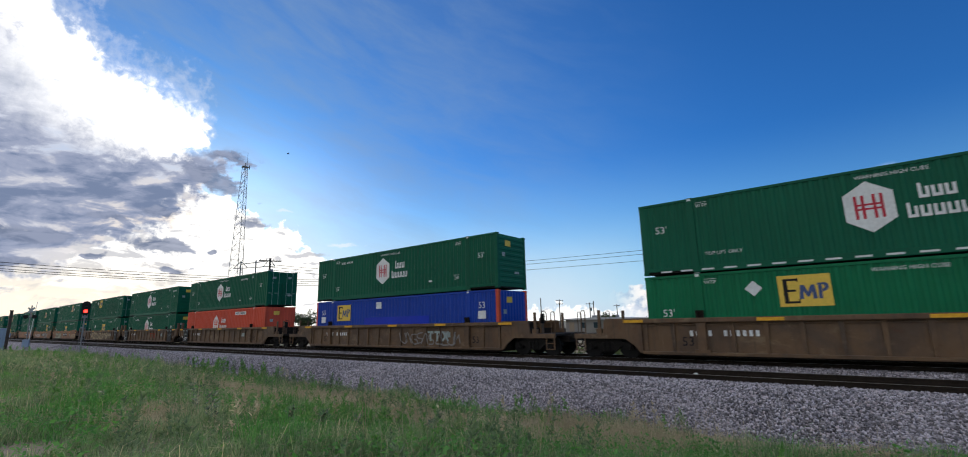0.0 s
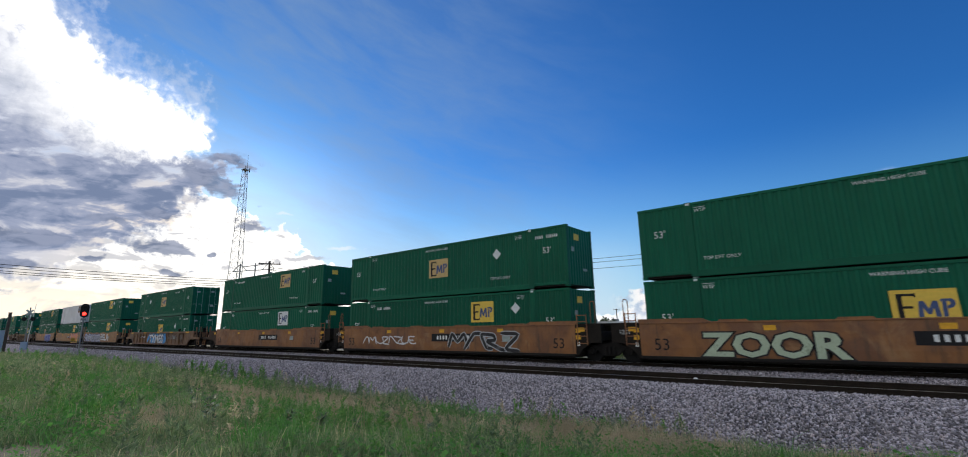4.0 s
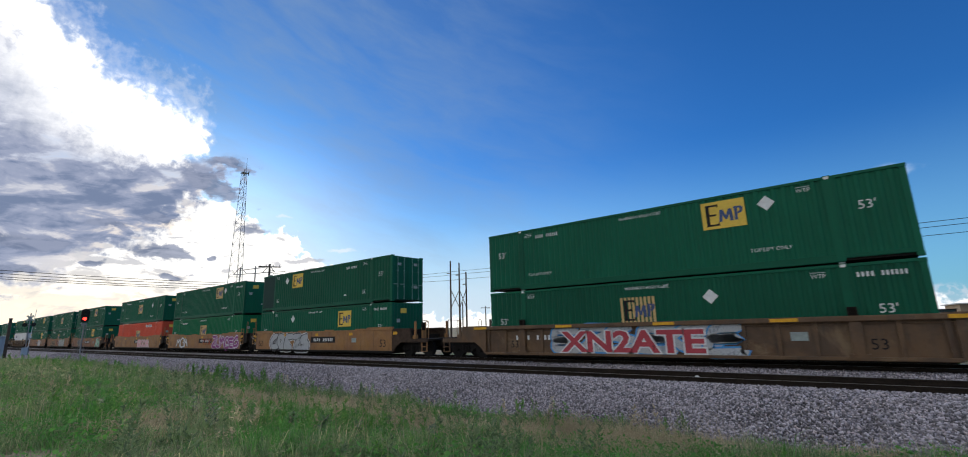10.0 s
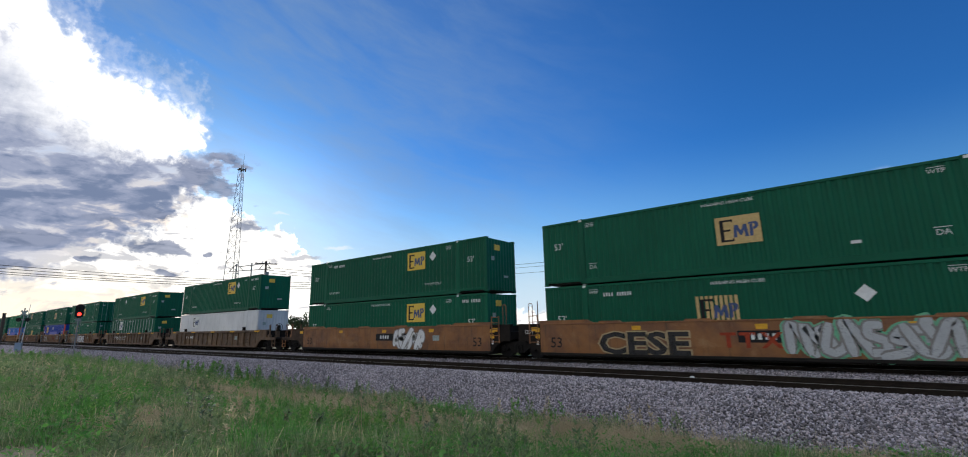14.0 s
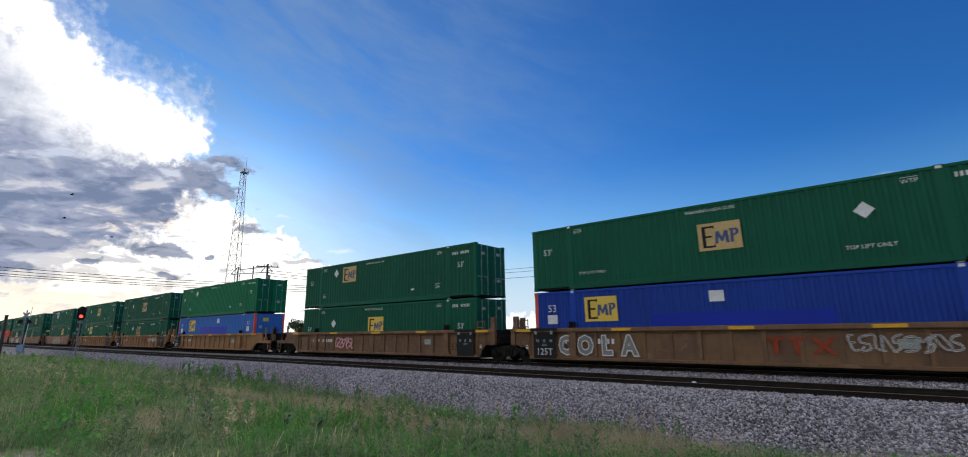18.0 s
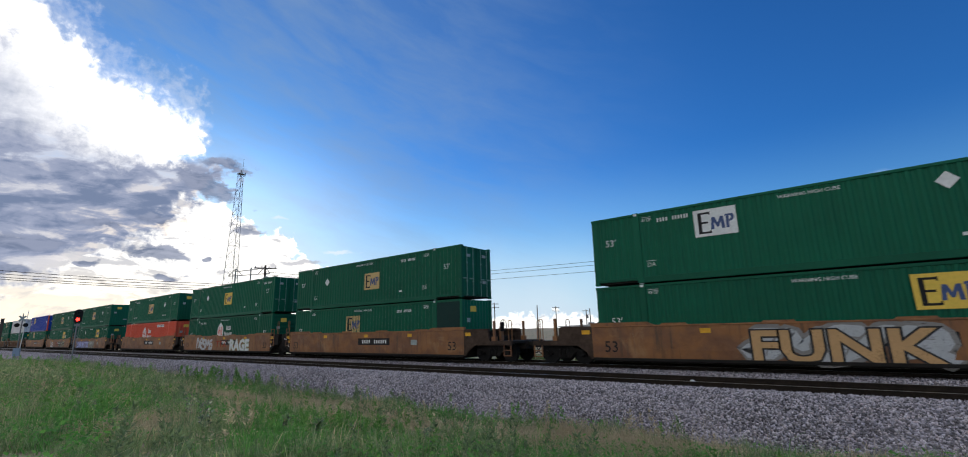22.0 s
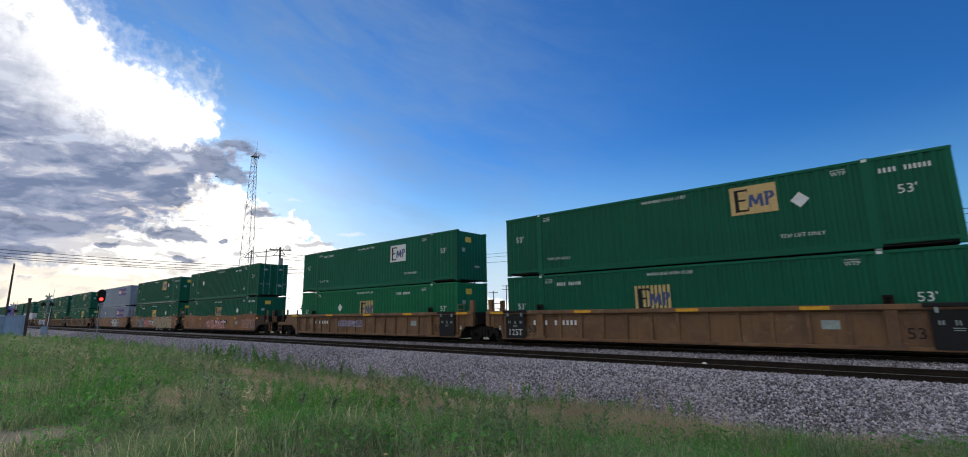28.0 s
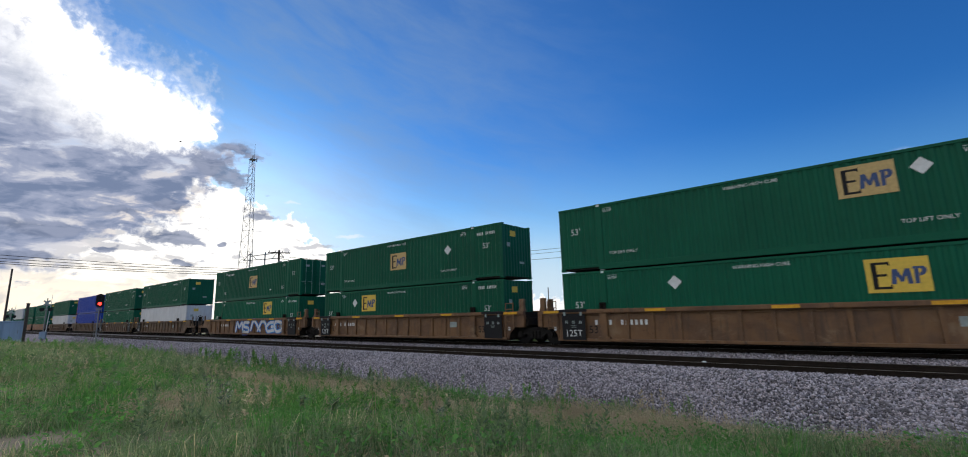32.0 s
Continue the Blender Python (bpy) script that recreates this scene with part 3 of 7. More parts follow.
def rods_builder(bm):
    """One upright lock rod with its brackets and handle, on the face x = 0."""
    tube(bm, (0.05, 0, 0.12), (0.05, 0, TALL - 0.12), 0.02, None, 6)
    for z in (0.16, 0.9, 1.9, TALL - 0.16):
        box(bm, 0.0, 0.07, -0.04, 0.04, z - 0.03, z + 0.03)
    box(bm, 0.05, 0.085, -0.02, 0.34, 1.02, 1.07)


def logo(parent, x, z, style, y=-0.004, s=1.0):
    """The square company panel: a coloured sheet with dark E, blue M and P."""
    mat = {"y": MARK_YELLOW, "w": MARK_WHITE, "a": MARK_AMBER, "b": MARK_AMBER, "d": MARK_AMBER_SHADE}[style]
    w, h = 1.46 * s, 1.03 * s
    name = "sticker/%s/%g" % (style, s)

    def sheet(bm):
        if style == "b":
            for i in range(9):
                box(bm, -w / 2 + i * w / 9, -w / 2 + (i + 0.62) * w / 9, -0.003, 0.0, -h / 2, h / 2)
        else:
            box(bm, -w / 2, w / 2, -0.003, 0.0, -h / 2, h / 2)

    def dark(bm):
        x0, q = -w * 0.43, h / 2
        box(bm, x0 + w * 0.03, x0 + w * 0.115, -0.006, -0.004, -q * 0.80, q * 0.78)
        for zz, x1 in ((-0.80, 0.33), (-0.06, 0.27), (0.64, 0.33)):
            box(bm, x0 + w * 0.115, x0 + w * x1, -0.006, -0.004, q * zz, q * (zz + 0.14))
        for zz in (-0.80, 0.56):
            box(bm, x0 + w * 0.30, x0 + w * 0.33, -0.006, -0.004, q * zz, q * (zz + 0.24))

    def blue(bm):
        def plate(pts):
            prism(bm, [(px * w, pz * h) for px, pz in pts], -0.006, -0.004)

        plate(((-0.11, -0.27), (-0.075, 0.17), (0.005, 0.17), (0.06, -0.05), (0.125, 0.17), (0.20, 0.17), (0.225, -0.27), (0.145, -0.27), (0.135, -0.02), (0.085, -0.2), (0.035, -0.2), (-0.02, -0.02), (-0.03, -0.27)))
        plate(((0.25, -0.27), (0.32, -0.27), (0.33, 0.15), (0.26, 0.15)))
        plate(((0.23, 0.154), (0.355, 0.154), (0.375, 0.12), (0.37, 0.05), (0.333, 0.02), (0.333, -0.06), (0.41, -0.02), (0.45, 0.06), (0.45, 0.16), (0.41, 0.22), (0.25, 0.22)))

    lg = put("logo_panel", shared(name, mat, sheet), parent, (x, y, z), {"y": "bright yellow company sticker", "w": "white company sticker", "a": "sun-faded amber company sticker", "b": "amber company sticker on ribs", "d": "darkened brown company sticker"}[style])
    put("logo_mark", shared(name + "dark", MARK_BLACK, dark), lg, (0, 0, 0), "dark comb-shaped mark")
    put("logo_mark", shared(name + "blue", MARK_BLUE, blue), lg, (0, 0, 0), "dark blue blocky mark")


def hexagon(parent, x, z, house=False, y=-0.004):
    """White six-sided emblem with red bars, and plain white bars beside it."""

    def sheet(bm):
        if house:
            prism(bm, [(-0.55, -0.9), (0.55, -0.9), (0.55, 0.3), (0, 0.75), (-0.55, 0.3)], -0.003, 0.0)
        else:
            prism(bm, [(-0.62, -0.42), (0, -0.82), (0.62, -0.42), (0.62, 0.42), (0, 0.82), (-0.62, 0.42)], -0.003, 0.0)

    def red(bm):
        for x0, x1 in ((-0.36, -0.28), (-0.18, -0.10), (0.10, 0.18), (0.28, 0.36)):
            box(bm, x0, x1, -0.006, -0.004, -0.38, 0.38)
        for z0 in (-0.1, 0.04):
            box(bm, -0.28, 0.28, -0.006, -0.004, z0, z0 + 0.06)

    def words(bm):
        for row, n, x0 in ((0.06, 3, 0.32), (-0.5, 5, 0.0)):
            for i in range(n):
                q = 0.85 + x0 + i * 0.29
                box(bm, q, q + 0.08, -0.003, 0.0, row, row + (0.46 if i == 0 else 0.34))
                box(bm, q + 0.08, q + 0.24, -0.003, 0.0, row, row + 0.09)
                box(bm, q + 0.16, q + 0.24, -0.003, 0.0, row + 0.09, row + 0.34)

    e = put("emblem", shared("emblem/%d" % house, MARK_WHITE, sheet), parent, (x, y, z), "white emblem sticker")
    put("emblem_mark", shared("emblem_mark", MARK_RED if not house else ORANGE, red), e)
    put("lettering_strip", shared("lettering_strip", MARK_WHITE, words), parent, (x, y, z), "white company lettering")


def express(parent, x, z, y=-0.004):
    """Purple company panel with white, orange and thin white bars."""

    def letters(rows):
        def build(bm):
            for x0, x1, z0, z1 in rows:
                box(bm, x0, x1, -0.006, -0.004, z0, z1)
        return build

    e = put("logo_panel", shared("express_panel", MARK_PURPLE, lambda bm: box(bm, -1.98, 1.98, -0.003, 0, -0.5, 0.5)), parent, (x, y, z), "purple company panel")
    put("logo_mark", shared("express_white", MARK_WHITE, letters([(-1.8 + i * 0.3, -1.58 + i * 0.3, -0.24, 0.24 - 0.12 * (i == 1)) for i in range(3)])), e)
    put("logo_mark", shared("express_orange", MARK_ORANGE, letters([(-0.88 + i * 0.32, -0.62 + i * 0.32, -0.24, 0.24 - 0.12 * i) for i in range(2)])), e)
    put("logo_mark", shared("express_thin", MARK_GREY, letters([(0.0 + i * 0.2, 0.11 + i * 0.2, -0.2, 0.2 - 0.1 * (i not in (0, 5))) for i in range(9)])), e)


def diamond(parent, x, z, y=-0.004):
    put("placard", shared("placard", MARK_WHITE, lambda bm: prism(bm, [(0, -0.27), (0.27, 0), (0, 0.27), (-0.27, 0)], -0.003, 0.0)), parent, (x, y, z), "white diamond placard holder")


def container(paint, label, group, end="flat", marks=(), posts=None, pitch=0.285, deep=0.048, upper=True, far=False):
    """A 53 foot container. Its origin is the middle of its base."""
    c = thing("shipping_container", label, "container", group=group)
    hx, hy = LONG / 2, WIDE / 2
    posts = posts or paint

    def rail(z0, z1, y0):
        if z0 > 0:
            return lambda bm: box(bm, -hx + 0.16, hx - 0.16, y0, y0 + 0.07, z0, z1, 0.012)
        # the underside is raised outside the lifting posts
        return lambda bm: [box(bm, -6.2, 6.2, y0, y0 + 0.07, 0.0, z1, 0.012), box(bm, -hx + 0.16, -6.2, y0, y0 + 0.07, 0.11, z1, 0.012), box(bm, 6.2, hx - 0.16, y0, y0 + 0.07, 0.11, z1, 0.012)]

    sheet = shared("side_panel/%g" % pitch, paint, wall_sheet(LONG - 0.3, 0.23, TALL - 0.1, pitch, deep, 0.6))
    put("side_panel", sheet, c, (0, -hy + 0.012, 0))
    put("side_panel", sheet, c, (0, hy - 0.012, 0), "", math.pi)
    for y in (-hy, hy - 0.07):
        put("top_rail", shared("top_rail/%g" % y, paint, rail(TALL - 0.105, TALL, y)), c)
        put("bottom_rail", shared("bottom_rail/%g" % y, paint, rail(0.0, 0.235, y)), c)

    def corner(bm):
        box(bm, -0.09, 0.09, -0.09, 0.09, 0.0, TALL, 0.012)
        for z in (0.0, TALL - 0.12):
            box(bm, -0.1, 0.1, -0.1, 0.1, z, z + 0.12, 0.01)

    cm = shared("corner_post", posts, corner)
    for sx in (-1, 1):
        for sy in (-1, 1):
            put("corner_post", cm, c, (sx * (hx - 0.1), sy * (hy - 0.1), 0))

    def lifting(bm):
        box(bm, -0.13, 0.13, -0.016, 0.05, 0.02, TALL - 0.02, 0.008)
        box(bm, -0.11, 0.11, -0.022, 0.16, TALL - 0.1, TALL + 0.012)

    lm = shared("lifting_post", posts if posts is not ORANGE else paint, lifting)
    for sx in (-1, 1):
        put("lifting_post", lm, c, (sx * 6.1, -hy + 0.004, 0))
        put("lifting_post", lm, c, (sx * 6.1, hy - 0.004, 0), "", math.pi)
        put("lifting_plate", shared("lifting_plate", MARK_WHITE, lambda bm: box(bm, -0.07, 0.07, -0.006, 0, -0.045, 0.045)), c, (sx * 6.1, -hy - 0.02, TALL - 0.06), "pale lifting casting")

    def roof(bm):
        n = 44
        w = (LONG - 0.3) / n
        for i in range(n):
            box(bm, -hx + 0.15 + i * w, -hx + 0.15 + (i + 0.6) * w, -hy + 0.06, hy - 0.06, TALL - 0.05, TALL - 0.012)
        box(bm, -hx + 0.15, hx - 0.15, -hy + 0.06, hy - 0.06, TALL - 0.06, TALL - 0.03)

    put("roof", shared("roof", paint, roof), c)
    if upper:
        lock = shared("twist_lock", MARK_GREY, lambda bm: [box(bm, -0.09, 0.09, -0.07, 0.07, -GAP, 0.0), box(bm, -0.05, 0.05, -0.11, 0.07, -GAP * 0.75, -GAP * 0.3)])
        for sx in (-1, 1):
            for sy in (-1, 1):
                put("twist_lock", lock, c, (sx * 6.1, sy * (hy - 0.1), 0), "steel twist lock")
    put("floor", shared("container_floor", DARK_STEEL, lambda bm: box(bm, -hx + 0.1, hx - 0.1, -hy + 0.08, hy - 0.08, 0.04, 0.16)), c)

    def slat_sheet(bm):
        """End wall with level slats, facing -y like the other sheets."""
        pts, z = [(0.1, 0.03)], 0.3
        while z < TALL - 0.3:
            pts += [(z, 0.03), (z + 0.03, 0.0), (z + 0.14, 0.0), (z + 0.17, 0.03)]
            z += 0.28
        pts.append((TALL - 0.06, 0.03))
        lo = [bm.verts.new((-hy + 0.15, y, z)) for z, y in pts]
        hi = [bm.verts.new((hy - 0.15, y, z)) for z, y in pts]
        for i in range(len(pts) - 1):
            bm.faces.new((lo[i], hi[i], hi[i + 1], lo[i + 1]))

    flat_end = wall_sheet(WIDE - 0.3, 0.1, TALL - 0.06, 0.257, 0.022)

    def door_leaf(bm):
        box(bm, -0.05, 0.0, 0.01, hy - 0.16, 0.1, TALL - 0.08)
        for z in (0.14, 0.98, 1.85, TALL - 0.2):
            box(bm, 0.0, 0.03, 0.03, hy - 0.18, z, z + 0.07)
        for y in (0.03, hy - 0.24):
            box(bm, 0.0, 0.03, y, y + 0.06, 0.14, TALL - 0.14)

    put("end_wall", shared("end_wall/flat", paint, flat_end), c, (-hx + 0.02, 0, 0), "", -math.pi / 2)
    if end == "door":
        leaf = shared("door", paint, door_leaf)
        for turn in (0, 1):
            d = put("door", leaf, c, (hx - 0.03, 0, 0))
            if turn:
                d.scale = (1, -1, 1)
            for y in (0.34, 0.86):
                put("lock_rod", shared("lock_rod", MARK_STEEL, rods_builder), d, (0.0, y, 0), "galvanised lock rod")
        for y, z in ((-0.75, 2.3), (0.6, 2.35), (0.6, 0.9)):
            put("sticker", shared("door_sticker", MARK_GREY, lambda bm: box(bm, 0, 0.004, -0.15, 0.15, -0.08, 0.08)), c, (hx + 0.036, y, z))
    else:
        put("end_wall", shared("end_wall/" + end, paint, flat_end if end == "flat" else slat_sheet), c, (hx - 0.02, 0, 0), "", math.pi / 2)
        put("sticker", shared("end_sticker", MARK_YELLOW, lambda bm: box(bm, 0, 0.005, -0.24, 0.24, -0.15, 0.15)), c, (hx - 0.014, -0.35, 2.35), "small yellow company sticker")
        put("placard", shared("end_placard", MARK_GREY, lambda bm: box(bm, 0, 0.005, -0.13, 0.13, -0.11, 0.11)), c, (hx - 0.014, -0.75, 1.75))
        put("notice", shared("end_notice", MARK_GREY, lambda bm: box(bm, 0, 0.005, -0.2, 0.2, -0.06, 0.06)), c, (hx - 0.014, 0.4, 0.85))
    y = -hy + 0.006
    hi_53 = text_mesh("53'", 0.40, MARK_WHITE)
    for kind, *a in marks:
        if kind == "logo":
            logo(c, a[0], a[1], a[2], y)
        elif kind == "hex":
            hexagon(c, a[0], a[1], False, y)
        elif kind == "house":
            hexagon(c, a[0], a[1], True, y)
        elif kind == "express":
            express(c, a[0], a[1], y)
        elif kind == "diamond":
            diamond(c, a[0], a[1], y)
        elif kind == "patch":
            put("repainted_patch", shared("repainted_patch", BLUE_DARK, lambda bm: box(bm, -2.9, 2.9, -0.003, 0, -0.33, 0.33)), c, (a[0], y, a[1]), "dark blue repainted patch")
        elif kind == "dark_end":
            put("repainted_patch", shared("dull_patch", GREEN_DULL, lambda bm: box(bm, -0.83, 0.83, -0.003, 0, 0.27, TALL - 0.12)), c, (a[0] * 7.09, y, 0), "dull dark green repainted end")
        elif kind == "ribs":
            rib = shared("stiffener", MARK_GREY, lambda bm: box(bm, -0.075, 0.075, -0.02, 0.0, 0.18, TALL - 0.11, 0.006))
            for i in range(16):
                put("stiffener", rib, c, (-7.35 + 0.98 * i, y, 0), "pale worn stiffener")
        elif kind == "label":
            put("notice", shared("notice", MARK_WHITE, lambda bm: box(bm, -0.25, 0.25, -0.003, 0, -0.2, 0.2)), c, (a[0], y, a[1]), "white notice")
        elif kind == "tape":
            put("reflective_tape", shared("reflective_tape", MARK_WHITE, lambda bm: [box(bm, x, x + 0.42, -0.003, 0, -0.03, 0.03) for x in [-7.4 + 0.75 * i for i in range(20)]]), c, (0, y - 0.006, 0.09), "dashed white reflective tape")
        elif kind == "serial":
            if any(m[0] in ("logo", "diamond") and abs(m[1] - a[0]) < 1.5 for m in marks):
                a = (7.0, TALL - 0.36)
            a = (-4.65 if a[0] in (-5.0, -4.9) else a[0], a[1])
            put("marking_strip", bars_mesh("marking_strip", MARK_WHITE, [(-0.62, -0.16, -0.075, 0.075, 4), (-0.02, 0.62, -0.075, 0.075, 6)]), c, (a[0], y, a[1]))
        elif kind == "plates":
            put("marking_plate", shared("marking_plate", MARK_WHITE, lambda bm: [box(bm, -0.95, -0.1, -0.002, 0, -0.13, 0.13), box(bm, 0.0, 1.1, -0.002, 0, -0.13, 0.13)]), c, (a[0], y, a[1]), "white marking plates")
            put("marking_strip", bars_mesh("dark_marking_strip", MARK_BLACK, [(-0.8, -0.25, -0.08, 0.08, 4), (0.1, 1.0, -0.08, 0.08, 6)]), c, (a[0], y - 0.003, a[1]))
    if not far:
        if paint in (GREEN, GREEN_LITE):
            put("height_warning", text_mesh("WARNING HIGH CUBE", 0.17, MARK_WHITE), c, (-0.2, y, TALL - 0.33))
            for x in (-7.25, 7.0):
                put("length_mark", hi_53, c, (x, y, 1.62 if upper else 1.30))
            for x in (-5.68, 5.42):
                put("rating_mark", lined_text("WTP", 0.19), c, (x, y, TALL - 0.40))
            if end == "flat":
                for x in (-5.1, 4.25):
                    put("lifting_notice", text_mesh("TOP LIFT ONLY", 0.18, MARK_WHITE), c, (x, y, 0.60))
            else:
                for x in (-5.62, 5.3):
                    put("capacity_mark", lined_text("DA", 0.24), c, (x, y, 0.62))
                put("notice", shared("small_notice", MARK_WHITE, lambda bm: box(bm, -0.13, 0.13, -0.002, 0, -0.05, 0.05)), c, (3.3, y, 0.66), "small white notice")
        elif paint in (BLUE, BLUE_LITE):
            for x in (-7.15, 7.0):
                put("length_mark", text_mesh("53", 0.46, MARK_WHITE), c, (x, y, 1.95))
                put("notice", shared("notice", MARK_WHITE, lambda bm: box(bm, -0.25, 0.25, -0.003, 0, -0.2, 0.2)), c, (x, y, 1.62))
    return c


# --- well cars ---
def truck(parent, x, spread=0.84):
    """A two-axle truck; its middle is at x."""
    t = put("truck", shared("truck_bolster", DARK_STEEL, lambda bm: [box(bm, -0.22, 0.22, -1.0, 1.0, 0.35, 0.62, 0.03), box(bm, -0.5, 0.5, -0.3, 0.3, 0.4, 0.7, 0.03)]), parent, (x, 0, 0), "grimy two-axle truck")

    def side(bm):
        prism(bm, [(-1.05, 0.36), (-1.02, 0.6), (-0.62, 0.68), (-0.35, 0.78), (0.35, 0.78), (0.62, 0.68), (1.02, 0.6), (1.05, 0.36), (0.68, 0.36), (0.58, 0.5), (0.3, 0.26), (-0.3, 0.26), (-0.58, 0.5), (-0.68, 0.36)], -0.09, 0.09)
        for i in (-0.18, 0.0, 0.18):
            tube(bm, (i, -0.12, 0.32), (i, -0.12, 0.62), 0.065, None, 8)
        for s in (-1, 1):
            tube(bm, (s * 0.86, -0.16, 0.46), (s * 0.86, 0.05, 0.46), 0.13, None, 10)

    def wheel(bm):
        tube(bm, (0, -0.065, 0), (0, 0.065, 0), 0.455, None, 28)
        tube(bm, (0, 0.065, 0), (0, 0.1, 0), 0.49, None, 28)
        tube(bm, (0, -0.1, 0), (0, -0.06, 0), 0.16, None, 14)
        tube(bm, (0, -0.075, 0), (0, -0.066, 0), 0.40, 0.34, 28)

    for y in (-1.0, 1.0):
        put("side_frame", shared("side_frame", DARK_STEEL, side), t, (0, y, 0))
    for sx in (-1, 1):
        put("axle", shared("axle", DARK_STEEL, lambda bm: tube(bm, (0, -0.7, 0), (0, 0.7, 0), 0.08, None, 10)), t, (sx * spread, 0, 0.455))
        for sy in (-1, 1):
            put("wheel", shared("wheel", BLACK_STEEL, wheel), t, (sx * spread, sy * 0.76, 0.455), "", math.pi if sy > 0 else 0.0)
    return t


HALF_ART, HALF_END = 9.765, 11.80
WELL = 8.32      # half the well's length


def well_car(paint, label, kind, left, right, far=False):
    """One well of an articulated car, or a single car. left, right: 'end' with a coupler, 'art' with a shared truck, 'bare' where the neighbour carries it."""
    c = thing("well_car", label, "rail car", group="well cars of the train")
    hy = 1.42
    top = 1.56

    def wall(s):
        def build(bm):
            if kind == "rib":
                box(bm, -WELL, WELL, s * 1.355 - 0.02, s * 1.355 + 0.02, 0.3, top - 0.1)
            else:
                # the sheet is folded inwards below a crease
                face = [(0.27, 0.022), (0.64, 0.05), (top - 0.02, 0.05), (top - 0.02, -0.05), (0.27, -0.05)]
                ends = [[bm.verts.new((x, s * (hy + q), z)) for z, q in face] for x in (-WELL, WELL)]
                bm.faces.new(ends[0])
                bm.faces.new(ends[1][::-1])
                for i in range(5):
                    bm.faces.new((ends[0][i], ends[1][i], ends[1][(i + 1) % 5], ends[0][(i + 1) % 5]))
        return build

    def chord(s):
        def build(bm):
            if kind == "rib":
                box(bm, -WELL - 0.2, WELL + 0.2, s * 1.43 - 0.13, s * 1.43 + 0.13, top - 0.17, top, 0.02)
            else:
                box(bm, -WELL, WELL, s * hy - 0.07, s * hy + 0.07, top - 0.04, top + 0.02, 0.012)
        return build

    def sill(s):
        return lambda bm: box(bm, -WELL, WELL, s * hy - 0.1, s * hy + 0.1, 0.22, 0.33, 0.015)

    for s in (-1, 1):
        put("side_wall", shared("side_wall/%s%d" % (kind, s), paint, wall(s)), c)
        put("top_chord", shared("top_chord/%s%d" % (kind, s), paint, chord(s)), c)
        put("bottom_sill", shared("bottom_sill/%d" % s, paint if kind == "rib" else DARK_STEEL, sill(s)), c)
    put("well_floor", shared("well_floor", DARK_STEEL, lambda bm: box(bm, -8.2, 8.2, -1.33, 1.33, 0.16, 0.3)), c)
    if kind == "rib":
        post = shared("side_post", paint, lambda bm: prism(bm, [(-0.045, 0.33), (0.045, 0.33), (0.07, top - 0.17), (-0.07, top - 0.17)], -0.07, 0.0))
        wide = shared("wide_side_post", paint, lambda bm: [box(bm, -0.16, 0.16, -0.155, 0.0, 0.33, top - 0.17, 0.015), box(bm, -0.26, 0.26, -0.17, 0.0, 0.3, 0.42)])
        for i in range(17):
            x = -8.16 + 1.02 * i
            w = i in (2, 14)
            put("side_post", wide if w else post, c, (x, -1.374, 0))
        put("side_ledge", shared("side_ledge", paint, lambda bm: box(bm, -WELL, WELL, -1.425, -1.375, top - 0.27, top - 0.225, 0.01)), c)
        guide = shared("guide_block", GRIMY_SHADOWED, lambda bm: [box(bm, -0.13, -0.07, -0.07, 0.07, 0, 0.26, 0.01), box(bm, 0.07, 0.13, -0.07, 0.07, 0, 0.26, 0.01), box(bm, -0.13, 0.13, 0.02, 0.07, 0, 0.24), box(bm, -0.12, 0.12, -0.08, 0.06, 0.2, 0.27)])
        for x in (-6.12, 6.12):
            put("container_guide", guide, c, (x, -1.45, top), "dark steel guide block")
    else:
        cap = shared("container_guide", paint, lambda bm: prism(bm, [(-0.5, 0), (0.5, 0), (0.42, 0.07), (-0.42, 0.07)], -0.06, 0.06))
        for x in (-5.0, -1.6, 1.8, 5.2):
            put("container_guide", cap, c, (x, -hy, top + 0.015))
        # raised end plates of the side walls
        rise = shared("raised_wall", paint, lambda bm: prism(bm, [(-1.35, 0), (1.35, 0), (1.35, 0.15), (-1.0, 0.15)], -0.055, 0.055))
        put("raised_wall", rise, c, (WELL - 1.3, -hy, top))
        put("raised_wall", rise, c, (-WELL + 1.3, -hy, top), "", math.pi)

    low = 0.86

    def end_plate(reach, side):
        """The body side carried on over the truck, as far as reach."""
        def build(bm):
            a = WELL
            if reach < 9.6 and kind == "rib":
                prism(bm, [(a, 0.27), (a + 0.02, 0.27), (a + 0.14, 0.56), (a + 0.36, 0.8), (9.3, 0.8), (9.3, 1.42), (a, 1.42)], side * 1.36 - 0.05, side * 1.36 + 0.05)
                box(bm, a + 0.2, 9.34, side * 1.42 - 0.1, side * 1.42 + 0.1, 1.39, top, 0.02)
                box(bm, 9.12, 9.34, side * 1.4 - 0.1, side * 1.4 + 0.1, 0.84, 1.39)
                return
            prism(bm, [(a, 0.27), (a + 0.1, 0.27), (a + 0.3, 0.52), (a + 0.7, low - 0.06), (reach, low - 0.06), (reach, low + 0.14), (min(reach, a + 1.62), low + 0.14), (min(reach, a + 1.55), top - 0.02), (a, top - 0.02)], side * hy - 0.05, side * hy + 0.05)
